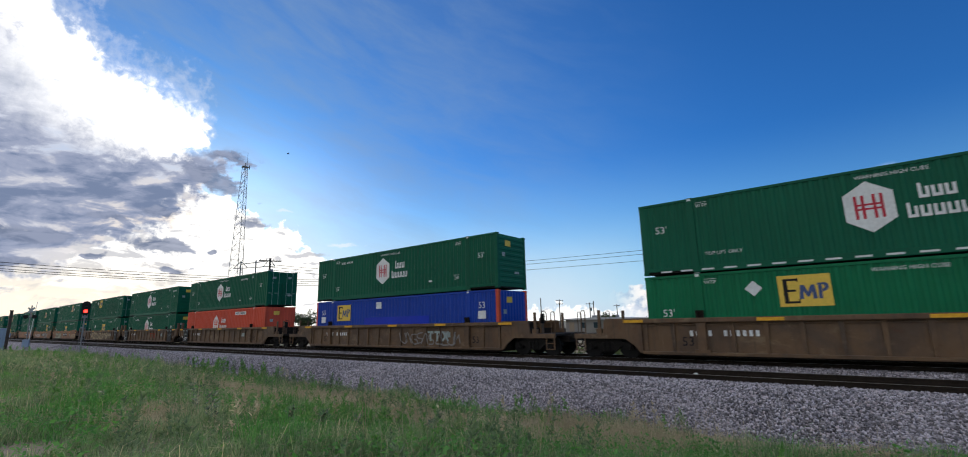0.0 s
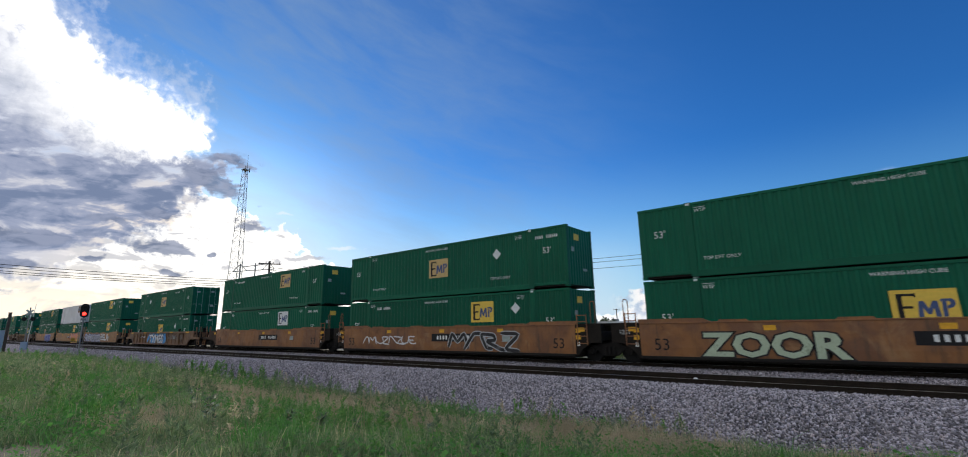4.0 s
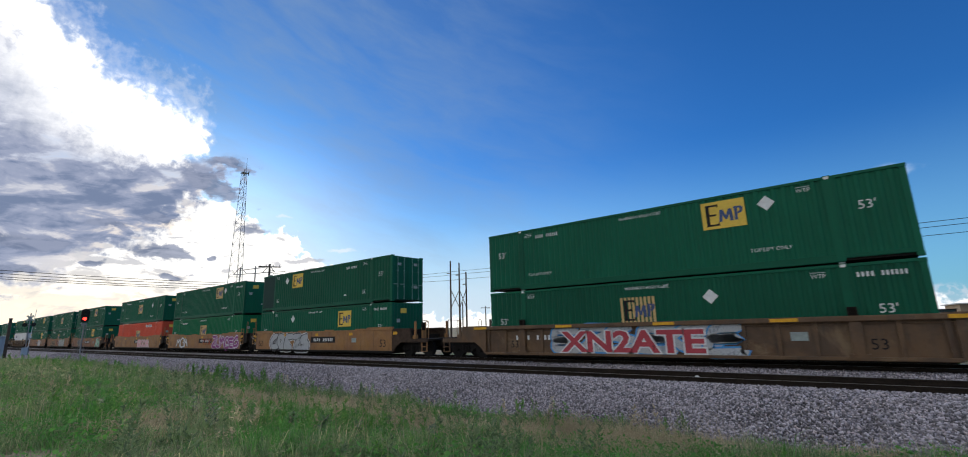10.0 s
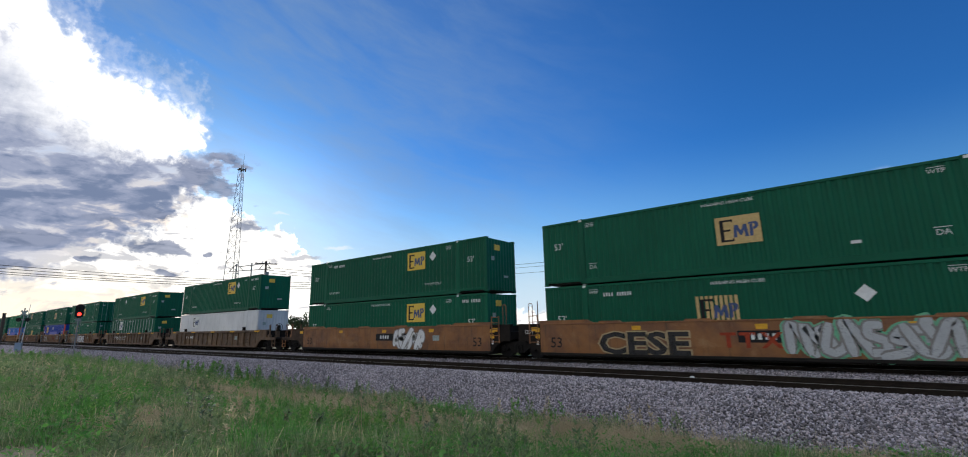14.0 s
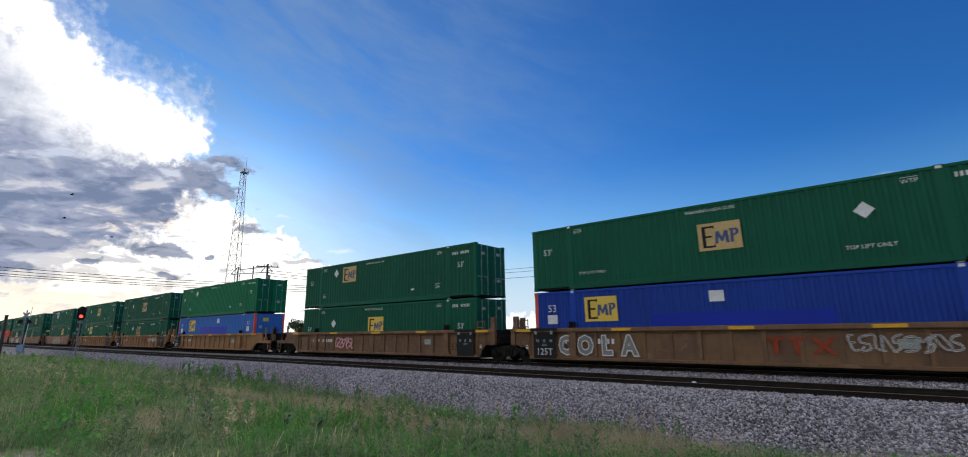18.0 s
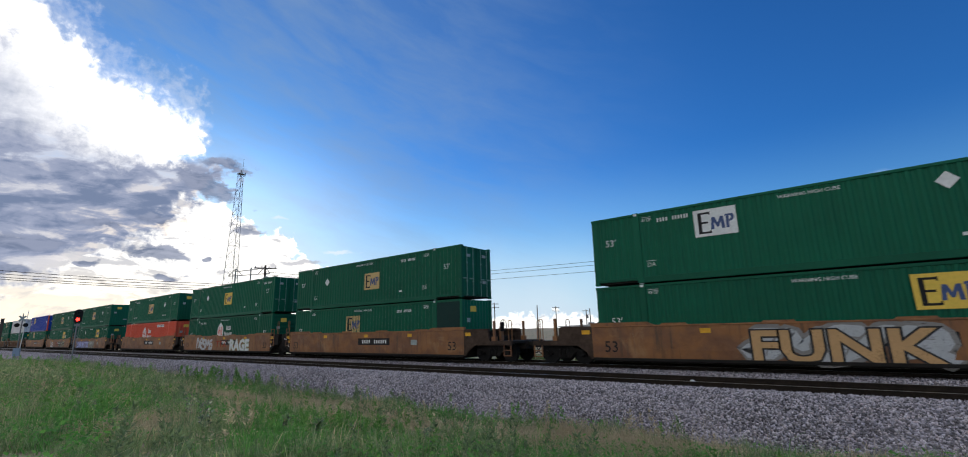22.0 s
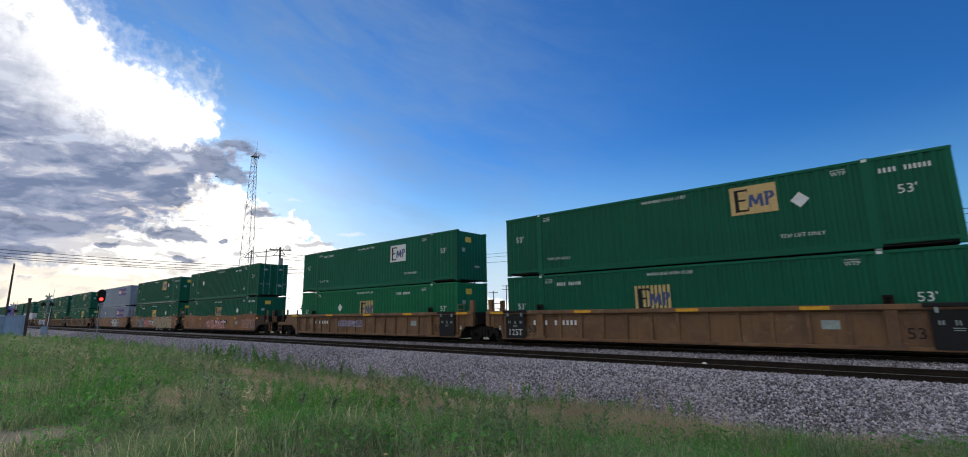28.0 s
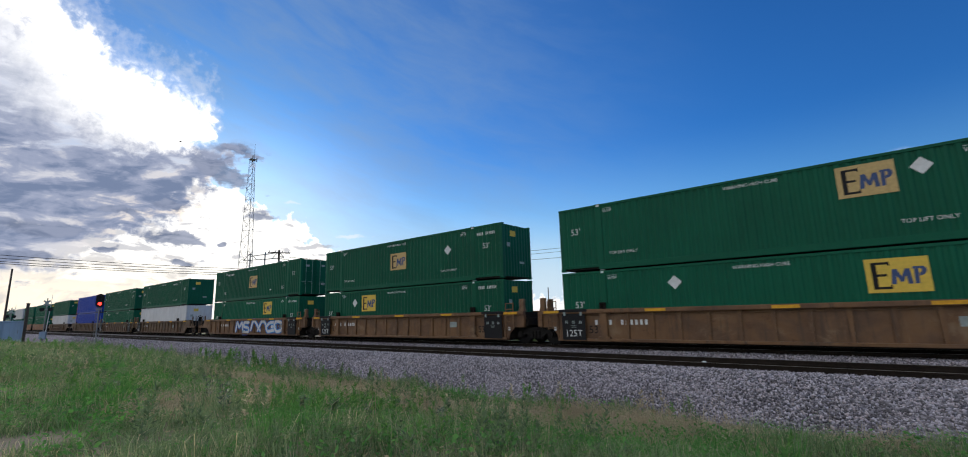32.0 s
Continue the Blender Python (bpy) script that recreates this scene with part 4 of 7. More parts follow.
            box(bm, a + 0.02, min(reach, a + 1.5), min(side * hy - side * 0.25, side * hy + side * 0.02), max(side * hy - side * 0.25, side * hy + side * 0.02), top - 0.1, top + 0.03, 0.01)
        return build

    def end_deck(reach):
        """Bulkhead, deck and centre sill between the plates."""
        def build(bm):
            a = WELL
            box(bm, a - 0.02, a + 0.14, -hy + 0.06, hy - 0.06, 0.3, top - 0.05)
            box(bm, a + 0.14, reach, -hy + 0.06, hy - 0.06, low + 0.02, low + 0.12)
            box(bm, a + 0.14, reach + 0.1, -0.35, 0.35, low - 0.28, low + 0.02, 0.02)
            for x in (a + 0.5, a + 1.0):
                box(bm, x, min(reach, x + 0.2), -hy + 0.1, hy - 0.1, low + 0.12, low + 0.36)
        return build

    def grab(bm):
        path_tube(bm, [(0, 0, 0), (0, 0, 0.9), (0.04, 0, 0.98), (0.16, 0, 0.98), (0.2, 0, 0.9), (0.2, 0, 0)], 0.02, 6)

    def stanchion(bm):
        box(bm, -0.06, 0.06, -0.05, 0.05, 0, 0.98, 0.012)
        box(bm, -0.12, 0.12, -0.1, 0.1, 0, 0.22, 0.01)

    for sx, what in ((-1, left), (1, right)):
        turn = math.pi if sx < 0 else 0.0
        if what == "end":
            reach = 11.25
            for sd in (-1, 1):
                put("end_plate", shared("end_plate/end%d" % sd, paint if kind == "rib" else DARK_RUST, end_plate(reach, sd)), c, (0, 0, 0), "" if kind == "rib" else "darkened rusty end plate", turn)
            put("end_deck", shared("end_deck/end", GRIMY_SHADOWED, end_deck(reach)), c, (0, 0, 0), "grimy end deck and centre sill, darkened as in shadow", turn)
            truck(c, sx * 9.9, 0.81)
            put("coupler", shared("coupler", DARK_STEEL, lambda bm: [box(bm, 11.1, 11.62, -0.09, 0.09, 0.72, 0.95, 0.02), prism(bm, [(11.6, 0.66), (11.86, 0.66), (11.9, 0.98), (11.6, 1.0)], -0.17, 0.17)]), c, (0, 0, 0), "", turn)

            def hose(bm):
                pts = [(11.2 + 0.6 * u, 0.32, 0.78 - 1.5 * u * (1 - u) * 1.05) for u in [i / 10 for i in range(11)]]
                path_tube(bm, pts, 0.03, 6)

            put("air_hose", shared("air_hose", BLACK_STEEL, hose), c, (0, 0, 0), "", turn)
            if not far:
                for x, y in ((10.15, -1.3), (11.0, -1.3), (10.15, 1.3), (11.0, 1.3)):
                    put("stanchion" if x < 10.5 else "handrail", shared("stanchion", paint, stanchion) if x < 10.5 else shared("handrail", paint, grab), c, (sx * x, y, low + 0.12))
                put("step", shared("step", paint, lambda bm: [box(bm, -0.2, 0.2, -0.03, 0.03, z, z + 0.04) for z in (0.3, 0.55)] + [box(bm, s - 0.02, s + 0.02, -0.03, 0.03, 0.3, 0.9) for s in (-0.2, 0.2)]), c, (sx * 11.0, -hy, 0))
                if sx > 0:
                    put("brake_wheel", shared("brake_wheel", DARK_STEEL, lambda bm: [path_tube(bm, [(0, 0.28 * math.cos(a), 0.28 * math.sin(a)) for a in [i * math.pi / 8 for i in range(17)]], 0.02, 6), box(bm, -0.12, -0.02, -0.14, 0.14, -0.3, 0.16, 0.02), tube(bm, (0, -0.28, 0), (0, 0.28, 0), 0.014), tube(bm, (0, 0, -0.28), (0, 0, 0.28), 0.014)], True), c, (10.2, -0.6, 1.75))
                    put("brake_stand", shared("brake_stand", paint, lambda bm: box(bm, 10.02, 10.14, -0.72, -0.48, 1.0, 1.7, 0.01)), c)
        else:
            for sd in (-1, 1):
                put("end_plate", shared("end_plate/art%d%s" % (sd, kind), paint if kind == "rib" else GRIMY_SHADOWED, end_plate(9.5, sd)), c, (0, 0, 0), "" if kind == "rib" else "blackened end plate", turn)
            put("end_deck", shared("end_deck/art", GRIMY_SHADOWED, end_deck(9.5)), c, (0, 0, 0), "grimy end deck and centre sill, darkened as in shadow", turn)
            if what == "art":
                truck(c, sx * HALF_ART, 0.86)
                put("articulation", shared("articulation", BLACK_STEEL, lambda bm: [box(bm, -0.75, 0.75, -0.4, 0.4, 0.62, 1.05, 0.04), tube(bm, (0, 0, 0.6), (0, 0, 1.2), 0.3, None, 14)]), c, (sx * HALF_ART, 0, 0))
            if not far:
                if kind == "rib":
                    for y in (-1.3, 1.3):
                        put("stanchion", shared("tall_stanchion", paint, lambda bm: [box(bm, -0.13, 0.13, -0.09, 0.09, 0, 0.6, 0.015), box(bm, -0.16, 0.16, -0.11, 0.11, 0, 0.12, 0.01)]), c, (sx * 9.15, y, top - 0.02))
                else:
                    put("handrail", shared("handrail", paint, grab), c, (sx * 9.0, -1.3, top - 0.02))
                put("ladder", shared("ladder", paint, lambda bm: [box(bm, -0.22, 0.22, -0.025, 0.0, z, z + 0.035) for z in (0.75, 1.05, 1.35, 1.65, 1.92)] + [box(bm, s - 0.02, s + 0.02, -0.03, 0.0, 0.7, 1.98) for s in (-0.22, 0.22)]), c, (sx * (8.66 if kind != "rib" else 8.55), -hy - (0.05 if kind != "rib" else 0.11), 0))
    if not far:
        y = -hy - 0.054 if kind != "rib" else -1.38
        yd = -1.564
        for x in (-8.6, -3.9, 0.4, 4.3, 8.6):
            put("reflector", shared("reflector/%s" % kind, MARK_STRIP, lambda bm: box(bm, -0.4, 0.4, -0.004, 0, -0.055, 0.055) if kind == "rib" else box(bm, -0.18, 0.18, -0.004, 0, -0.085, 0.085)), c, (x, yd if kind == "rib" else y, top - 0.085 if kind == "rib" else top - 0.22), "yellow reflective strip")
        put("length_mark", text_mesh("53", 0.62 if kind == "smooth" else 0.46, MARK_BLACK), c, (7.5 if kind == "smooth" else 6.63, y, 0.55))
        put("length_mark", text_mesh("53", 0.62 if kind == "smooth" else 0.46, MARK_BLACK), c, (-7.5 if kind == "smooth" else -6.63, y, 0.55))
        if kind == "smooth":
            put("number_panel", shared("number_panel", MARK_BLACK, lambda bm: box(bm, -1.35, 1.6, -0.002, 0, -0.2, 0.2)), c, (1.0, y + 0.002, 1.0), "black number panel")
        put("marking_strip", bars_mesh("car_marking", MARK_WHITE, [(-1.0, -0.15, -0.1, 0.1, 4), (0.15, 1.35, -0.1, 0.1, 6)]), c, (-5.6 if kind == "rib" else 1.0, y, 1.0))
        put("notice", shared("car_notice", MARK_GREY, lambda bm: box(bm, -0.24, 0.24, -0.003, 0, -0.14, 0.14)), c, (4.65, y, 0.95))
        for sx, what in ((-1, left), (1, right)):
            if what in ("art", "bare"):
                if kind == "rib":
                    d = put("data_panel", shared("data_panel", MARK_BLACK, lambda bm: box(bm, -0.56, 0.56, -0.02, 0, 0.27, 1.38)), c, (sx * 7.5, -1.522, 0), "black data panel")
                    put("cover_bar", shared("cover_bar", MARK_BLACK, lambda bm: box(bm, -0.68, 0.68, -0.105, -0.045, 1.46, 1.58, 0.015)), d, (0, 0, 0), "black bar across the top chord")
                    for q in (-0.4, 0.4):
                        put("bar_bracket", shared("bar_bracket", MARK_GREY, lambda bm: box(bm, -0.04, 0.04, -0.095, -0.022, 1.3, 1.46)), d, (q, 0, 0), "pale bracket")
                    if sx < 0:
                        put("rating_mark", text_mesh("125T", 0.40, MARK_WHITE), d, (0, -0.022, 0.42))
                    put("rating_strip", bars_mesh("rating_strip", MARK_GREY, [(-0.42, -0.26, 0.96, 1.08, 2), (-0.07, 0.07, 0.95, 1.09, 2), (0.26, 0.42, 0.96, 1.08, 2), (-0.25, 0.25, 0.86, 0.88, 1), (-0.22, 0.22, 0.8, 0.82, 1)]), d, (0, -0.022, 0))
                    if paint is YELLOW_CAR:
                        put("maroon_stripe", shared("maroon_stripe", MARK_MAROON, lambda bm: box(bm, -0.95, 0.95, -0.03, 0, 0.24, 0.38, 0.01)), c, (sx * 6.9, -1.545, 0), "maroon painted sill")
                        for q in (-0.5, 0.5):
                            put("reflector", shared("sill_reflector", MARK_GREY, lambda bm: box(bm, -0.2, 0.2, -0.004, 0, -0.025, 0.025)), c, (sx * 6.9 + q, -1.576, 0.31), "pale reflective strip")
                else:
                    for q in (1.3, 1.02):
                        put("reflector", shared("yellow_square", MARK_STRIP, lambda bm: box(bm, -0.11, 0.11, -0.004, 0, -0.09, 0.09)), c, (sx * 8.46, -hy - 0.056, q), "yellow reflective square")
                if kind != "rib" and sx < 0:
                    put("rating_mark", text_mesh("125T", 0.24, MARK_WHITE), c, (-8.92, -hy - 0.056, 1.14))
                put("reflector", shared("end_reflector", MARK_WHITE, lambda bm: box(bm, -0.06, 0.06, -0.004, 0, -0.08, 0.08)), c, (sx * 8.46, -hy - 0.054, 0.74), "white reflector")
    return c


def spray_words(car, words, x, size, fill, line, z=0.42, wide=1.0, kind="rib"):
    y = -1.42 - (0.028 if kind == "rib" else 0.056)
    back = None if line is None else put("graffiti_outline", text_mesh(words, size, SPRAY[line], 0.085, 0.001, 0, wide), car, (x, y - 0.012, z), line + " spray-painted outline")
    put("graffiti_letters", text_mesh(words, size, SPRAY[fill], 0.036, 0.001, 0, wide), car, (x, y - 0.016, z), fill + " spray-painted letters")
    return back


def spray_tangle(car, x, w, h, n, seed, fill, line, z=0.38, thick=0.2, kind="smooth", halo=None):
    y = -1.42 - (0.028 if kind == "rib" else 0.056)
    if thick < 0.1:
        # quick tags in small writing
        n, thick = 2 * n, 0.7 * thick
    lines = tangle(w, h, n, seed, 1 if thick > 0.1 else 3)
    for mat, extra, dy, name in ((halo, 0.26, 0.001, "graffiti_halo"), (line, min(0.13, thick * 0.6), -0.001, "graffiti_outline"), (fill, 0.0, -0.0014, "graffiti_strokes")):
        if mat:
            bm = bmesh.new()
            for i, pts in enumerate(lines):
                stroke(bm, pts, thick + extra, 0.00005 * i if name == "graffiti_halo" else -0.0008 * i)
            part(name, bm, SPRAY[mat], car, mat + " spray paint").location = (x, y + dy, z)

# ---- the consist, from the front ----
NAMES = {GREEN: "dark green", GREEN_LITE: "bright green", ORANGE: "orange-red", BLUE: "royal blue", BLUE_LITE: "light blue", WHITE: "dirty white", SILVER: "silver-white", GREY: "light grey"}
CARNAME = {BROWN: "weathered brown", RUST: "rusty orange", OCHRE: "ochre yellow", YELLOW_CAR: "faded yellow", TAN_CAR: "tan-brown"}
ENDNAME = {"door": "double doors", "flat": "plain front", "ribs": "slatted front"}
CARS = []


def unit(x0, paint, kind, left, right, pu, eu, mu, pl, el, ml):
    """One well with its two containers; x0: the containers' left end at 0 s."""
    far = len(CARS) > 45
    mid = x0 + LONG / 2
    car = well_car(paint, CARNAME[paint] + (" rail well car with ribbed steel sides" if kind == "rib" else " rail well car with smooth steel sides"), kind, left, right, far)
    moves(car, mid, TRACK_Y, 0.0)
    CARS.append(car)
    for tier, p, e, m in ((0, pl, el, ml), (1, pu, eu, mu)):
        says = NAMES[p] + " corrugated container with " + ENDNAME[e] + (", stacked on another" if tier else ", sunk in well car")
        con = container(p, says, "containers on the train", e, m, ORANGE if p in (BLUE, BLUE_LITE) else None, 0.95 if p in (WHITE, SILVER) else 0.285, 0.024 if p in (WHITE, SILVER) else 0.042, tier == 1, far)
        moves(con, mid, TRACK_Y, WELL_Z + tier * (TALL + GAP))


unit(-5.50, BROWN, "rib", "end", "end", GREEN, "flat", [("hex", -0.84, 1.62), ("serial", 7.0, 2.40), ("tape",)], GREEN_LITE, "flat", [("logo", -2.85, 2.05, "y"), ("diamond", -4.31, 2.20), ("serial", -5.0, 2.40)])
unit(-28.99, BROWN, "rib", "end", "end", GREEN, "ribs", [("hex", -0.89, 1.58), ("serial", -4.9, 2.45)], BLUE, "flat", [("logo", -4.81, 2.04, "y"), ("label", -1.2, 2.4), ("patch", 0.3, 1.35)])
unit(-52.56, BROWN, "rib", "art", "end", GREEN, "door", [("hex", -0.86, 1.56), ("serial", 3.9, 2.45)], ORANGE, "flat", [("house", -1.19, 1.64), ("plates", 3.6, 2.45)])
unit(-72.03, BROWN, "rib", "art", "bare", GREEN, "ribs", [("hex", -0.94, 1.57), ("serial", 7.0, 2.40)], GREEN, "ribs", [("hex", -0.96, 1.59), ("serial", -5.0, 2.40)])
unit(-91.68, BROWN, "rib", "end", "bare", GREEN, "door", [("logo", -2.81, 2.15, "y"), ("diamond", -4.27, 2.27), ("serial", -4.9, 2.45)], GREEN, "door", [("logo", 0.19, 1.60, "y"), ("diamond", -4.26, 1.82), ("serial", 3.6, 2.40)])
unit(-115.21, RUST, "smooth", "art", "end", GREEN, "flat", [("logo", 2.93, 2.08, "a"), ("diamond", 4.27, 1.82), ("serial", 3.9, 2.45)], GREEN, "flat", [("logo", 0.01, 1.55, "y"), ("serial", 3.6, 2.40)])
unit(-134.67, RUST, "smooth", "art", "bare", GREEN, "flat", [("logo", -0.03, 1.52, "a"), ("diamond", 4.07, 1.87), ("serial", 7.0, 2.40)], GREEN, "flat", [("logo", 3.06, 1.95, "y"), ("diamond", 5.12, 2.06), ("serial", -5.0, 2.40)])
unit(-154.13, RUST, "smooth", "end", "bare", GREEN, "flat", [("logo", 2.88, 2.05, "a"), ("serial", -4.9, 2.45)], GREEN, "flat", [("logo", 2.89, 2.09, "w"), ("serial", 3.6, 2.40)])
unit(-177.59, TAN_CAR, "rib", "end", "end", GREEN, "door", [("logo", 0.00, 1.61, "a"), ("diamond", -4.38, 1.82), ("serial", 3.9, 2.45)], GREEN, "door", [("logo", -0.03, 1.53, "y"), ("diamond", 4.30, 1.80), ("serial", 3.6, 2.40)])
unit(-201.24, OCHRE, "smooth", "art", "end", GREEN, "flat", [("logo", 2.94, 2.14, "y"), ("diamond", 4.32, 2.29), ("serial", 7.0, 2.40)], GREEN, "flat", [("logo", 3.02, 2.09, "y"), ("diamond", 4.34, 2.23), ("serial", -5.0, 2.40)])
unit(-220.66, OCHRE, "smooth", "art", "bare", WHITE, "door", [("logo", 4.29, 2.17, "d")], GREEN, "flat", [("logo", 2.77, 2.02, "y"), ("diamond", 4.14, 2.20), ("serial", 3.6, 2.40)])
unit(-240.14, OCHRE, "smooth", "end", "bare", GREEN, "flat", [("logo", 2.85, 2.13, "y"), ("diamond", 4.27, 2.11), ("serial", 3.9, 2.45), ("tape",)], GREEN, "flat", [("logo", -1.16, 1.69, "b"), ("diamond", 3.23, 2.08), ("serial", 3.6, 2.40)])
unit(-263.81, BROWN, "rib", "end", "end", GREEN, "flat", [("logo", 3.19, 2.07, "w"), ("diamond", -3.17, 2.26), ("serial", 7.0, 2.40)], GREEN, "flat", [("logo", 2.91, 2.03, "y"), ("diamond", 4.24, 1.82), ("serial", -5.0, 2.40)])
unit(-287.35, BROWN, "rib", "end", "end", GREEN, "flat", [("logo", 2.92, 2.13, "y"), ("diamond", 4.31, 2.29), ("serial", -4.9, 2.45)], GREEN, "flat", [("logo", -0.59, 1.71, "b"), ("diamond", 2.12, 2.08), ("serial", 3.6, 2.40)])
unit(-311.05, OCHRE, "smooth", "art", "end", GREEN, "door", [("dark_end", -1), ("logo", -2.80, 2.13, "y"), ("diamond", -4.32, 2.22), ("serial", 3.9, 2.45)], GREEN, "flat", [("logo", 3.31, 2.02, "y"), ("diamond", -3.18, 2.21), ("serial", 3.6, 2.40)])
unit(-330.53, OCHRE, "smooth", "art", "bare", GREEN, "flat", [("logo", 2.97, 2.10, "a"), ("diamond", 4.21, 2.25), ("serial", 7.0, 2.40)], GREEN_LITE, "flat", [("logo", -0.01, 1.61, "a"), ("serial", -5.0, 2.40)])
unit(-349.98, OCHRE, "smooth", "end", "bare", GREEN, "flat", [("logo", -0.06, 1.63, "a"), ("diamond", 4.16, 1.89), ("serial", -4.9, 2.45)], ORANGE, "flat", [("logo", 0.06, 1.46, "a"), ("plates", 3.6, 2.45)])
unit(-373.85, RUST, "smooth", "art", "end", GREEN, "flat", [("logo", 3.10, 2.04, "a"), ("diamond", -3.28, 2.23), ("serial", 3.9, 2.45)], GREEN, "ribs", [("logo", 2.85, 2.01, "y"), ("serial", 3.6, 2.40)])
unit(-393.36, RUST, "smooth", "art", "bare", GREEN, "door", [("logo", 0.07, 1.52, "a"), ("serial", 7.0, 2.40)], GREEN, "flat", [("logo", -0.90, 1.61, "b"), ("diamond", 3.30, 1.98), ("serial", -5.0, 2.40)])
unit(-412.86, RUST, "smooth", "end", "bare", GREEN, "flat", [("logo", 2.89, 2.06, "y"), ("diamond", 4.23, 2.21), ("serial", -4.9, 2.45)], GREEN, "flat", [("logo", 2.88, 2.02, "y"), ("diamond", 4.25, 2.16), ("serial", 3.6, 2.40)])
unit(-436.40, BROWN, "rib", "end", "end", GREEN, "flat", [("logo", 2.84, 2.03, "y"), ("diamond", 4.11, 2.18), ("serial", 3.9, 2.45)], SILVER, "flat", [("logo", -4.25, 2.11, "w")])
unit(-460.10, BROWN, "rib", "end", "end", GREEN, "flat", [("logo", 3.15, 2.00, "y"), ("diamond", -3.22, 2.21), ("serial", 7.0, 2.40)], GREEN, "flat", [("ribs",), ("logo", -3.97, 2.13, "w"), ("diamond", 0.37, 1.34)])
unit(-483.71, TAN_CAR, "rib", "art", "end", GREEN, "door", [("logo", 0.06, 1.56, "y"), ("diamond", -4.35, 1.81), ("serial", -4.9, 2.45)], GREEN, "door", [("logo", -2.82, 2.01, "y"), ("diamond", -4.35, 2.19), ("serial", 3.6, 2.40)])
unit(-503.28, TAN_CAR, "rib", "art", "bare", GREEN, "flat", [("logo", 0.04, 1.56, "a"), ("diamond", 4.25, 1.81), ("serial", 3.9, 2.45)], BLUE, "flat", [("logo", -4.82, 2.01, "y"), ("patch", 0.2, 1.4), ("label", -0.3, 2.3)])
unit(-522.93, TAN_CAR, "rib", "end", "bare", GREEN, "door", [("logo", -2.84, 2.06, "a"), ("diamond", -4.32, 2.23), ("serial", 7.0, 2.40)], GREEN, "door", [("logo", 0.04, 1.59, "y"), ("diamond", -4.37, 1.79), ("serial", -5.0, 2.40)])
unit(-546.48, YELLOW_CAR, "rib", "art", "end", GREEN_LITE, "door", [("diamond", -4.26, 2.24), ("serial", -4.9, 2.45)], BLUE_LITE, "flat", [("logo", -4.66, 2.05, "y"), ("patch", 0.2, 1.55), ("label", 1.2, 2.4)])
unit(-566.04, YELLOW_CAR, "rib", "art", "bare", GREEN, "door", [("logo", 0.04, 1.57, "a"), ("diamond", -4.28, 1.82), ("serial", 3.9, 2.45)], GREEN, "door", [("logo", -1.09, 1.73, "b"), ("diamond", -3.21, 2.04), ("serial", 3.6, 2.40)])
unit(-585.66, YELLOW_CAR, "rib", "end", "bare", GREEN, "door", [("logo", 0.03, 1.67, "y"), ("diamond", -4.33, 1.86), ("serial", 7.0, 2.40)], GREEN, "door", [("logo", -2.88, 2.05, "y"), ("diamond", -4.36, 2.22), ("serial", -5.0, 2.40)])
unit(-609.25, RUST, "smooth", "end", "end", GREEN, "door", [("logo", -3.14, 2.05, "w"), ("diamond", 3.13, 2.28), ("serial", -4.9, 2.45)], GREEN, "flat", [("logo", 2.59, 2.02, "y"), ("serial", 3.6, 2.40)])
unit(-632.96, RUST, "smooth", "art", "end", GREEN, "door", [("logo", 0.59, 1.47, "a"), ("diamond", -4.26, 1.78), ("serial", 3.9, 2.45)], GREEN, "flat", [("dark_end", 1), ("logo", -1.16, 1.77, "b"), ("serial", 3.6, 2.40)])
unit(-652.48, RUST, "smooth", "art", "bare", GREEN, "door", [("logo", 0.05, 1.54, "y"), ("diamond", -4.25, 1.82), ("serial", 7.0, 2.40)], GREEN, "ribs", [("house", -0.93, 1.66), ("serial", -5.0, 2.40)])
unit(-672.02, RUST, "smooth", "end", "bare", GREEN, "flat", [("logo", -0.01, 1.51, "a"), ("diamond", 4.19, 1.78), ("serial", -4.9, 2.45)], ORANGE, "flat", [("house", -1.21, 1.66), ("plates", 3.6, 2.45)])
unit(-695.84, RUST, "smooth", "art", "end", GREEN, "flat", [("logo", 0.03, 1.57, "a"), ("diamond", 4.33, 1.87), ("serial", 3.9, 2.45)], GREEN, "flat", [("logo", 3.22, 1.97, "y"), ("diamond", -3.14, 2.17), ("serial", 3.6, 2.40)])
unit(-715.39, RUST, "smooth", "art", "bare", GREEN, "flat", [("logo", 0.10, 1.49, "a"), ("diamond", 4.23, 1.78), ("serial", 7.0, 2.40)], GREEN, "flat", [("logo", 2.89, 1.96, "y"), ("diamond", 4.26, 1.71), ("serial", -5.0, 2.40)])
unit(-735.17, RUST, "smooth", "end", "bare", BLUE, "flat", [("logo", -4.26, 2.08, "y")], GREEN, "flat", [("logo", -2.67, 2.20, "a"), ("serial", 3.6, 2.40)])
unit(-758.48, TAN_CAR, "rib", "art", "end", WHITE, "door", [], GREEN, "flat", [("serial", 3.6, 2.40)])
unit(-778.07, TAN_CAR, "rib", "art", "bare", GREEN, "flat", [("logo", 2.94, 2.09, "a"), ("diamond", 4.31, 1.85), ("serial", 7.0, 2.40)], GREEN, "flat", [("logo", -0.90, 1.63, "b"), ("serial", -5.0, 2.40)])
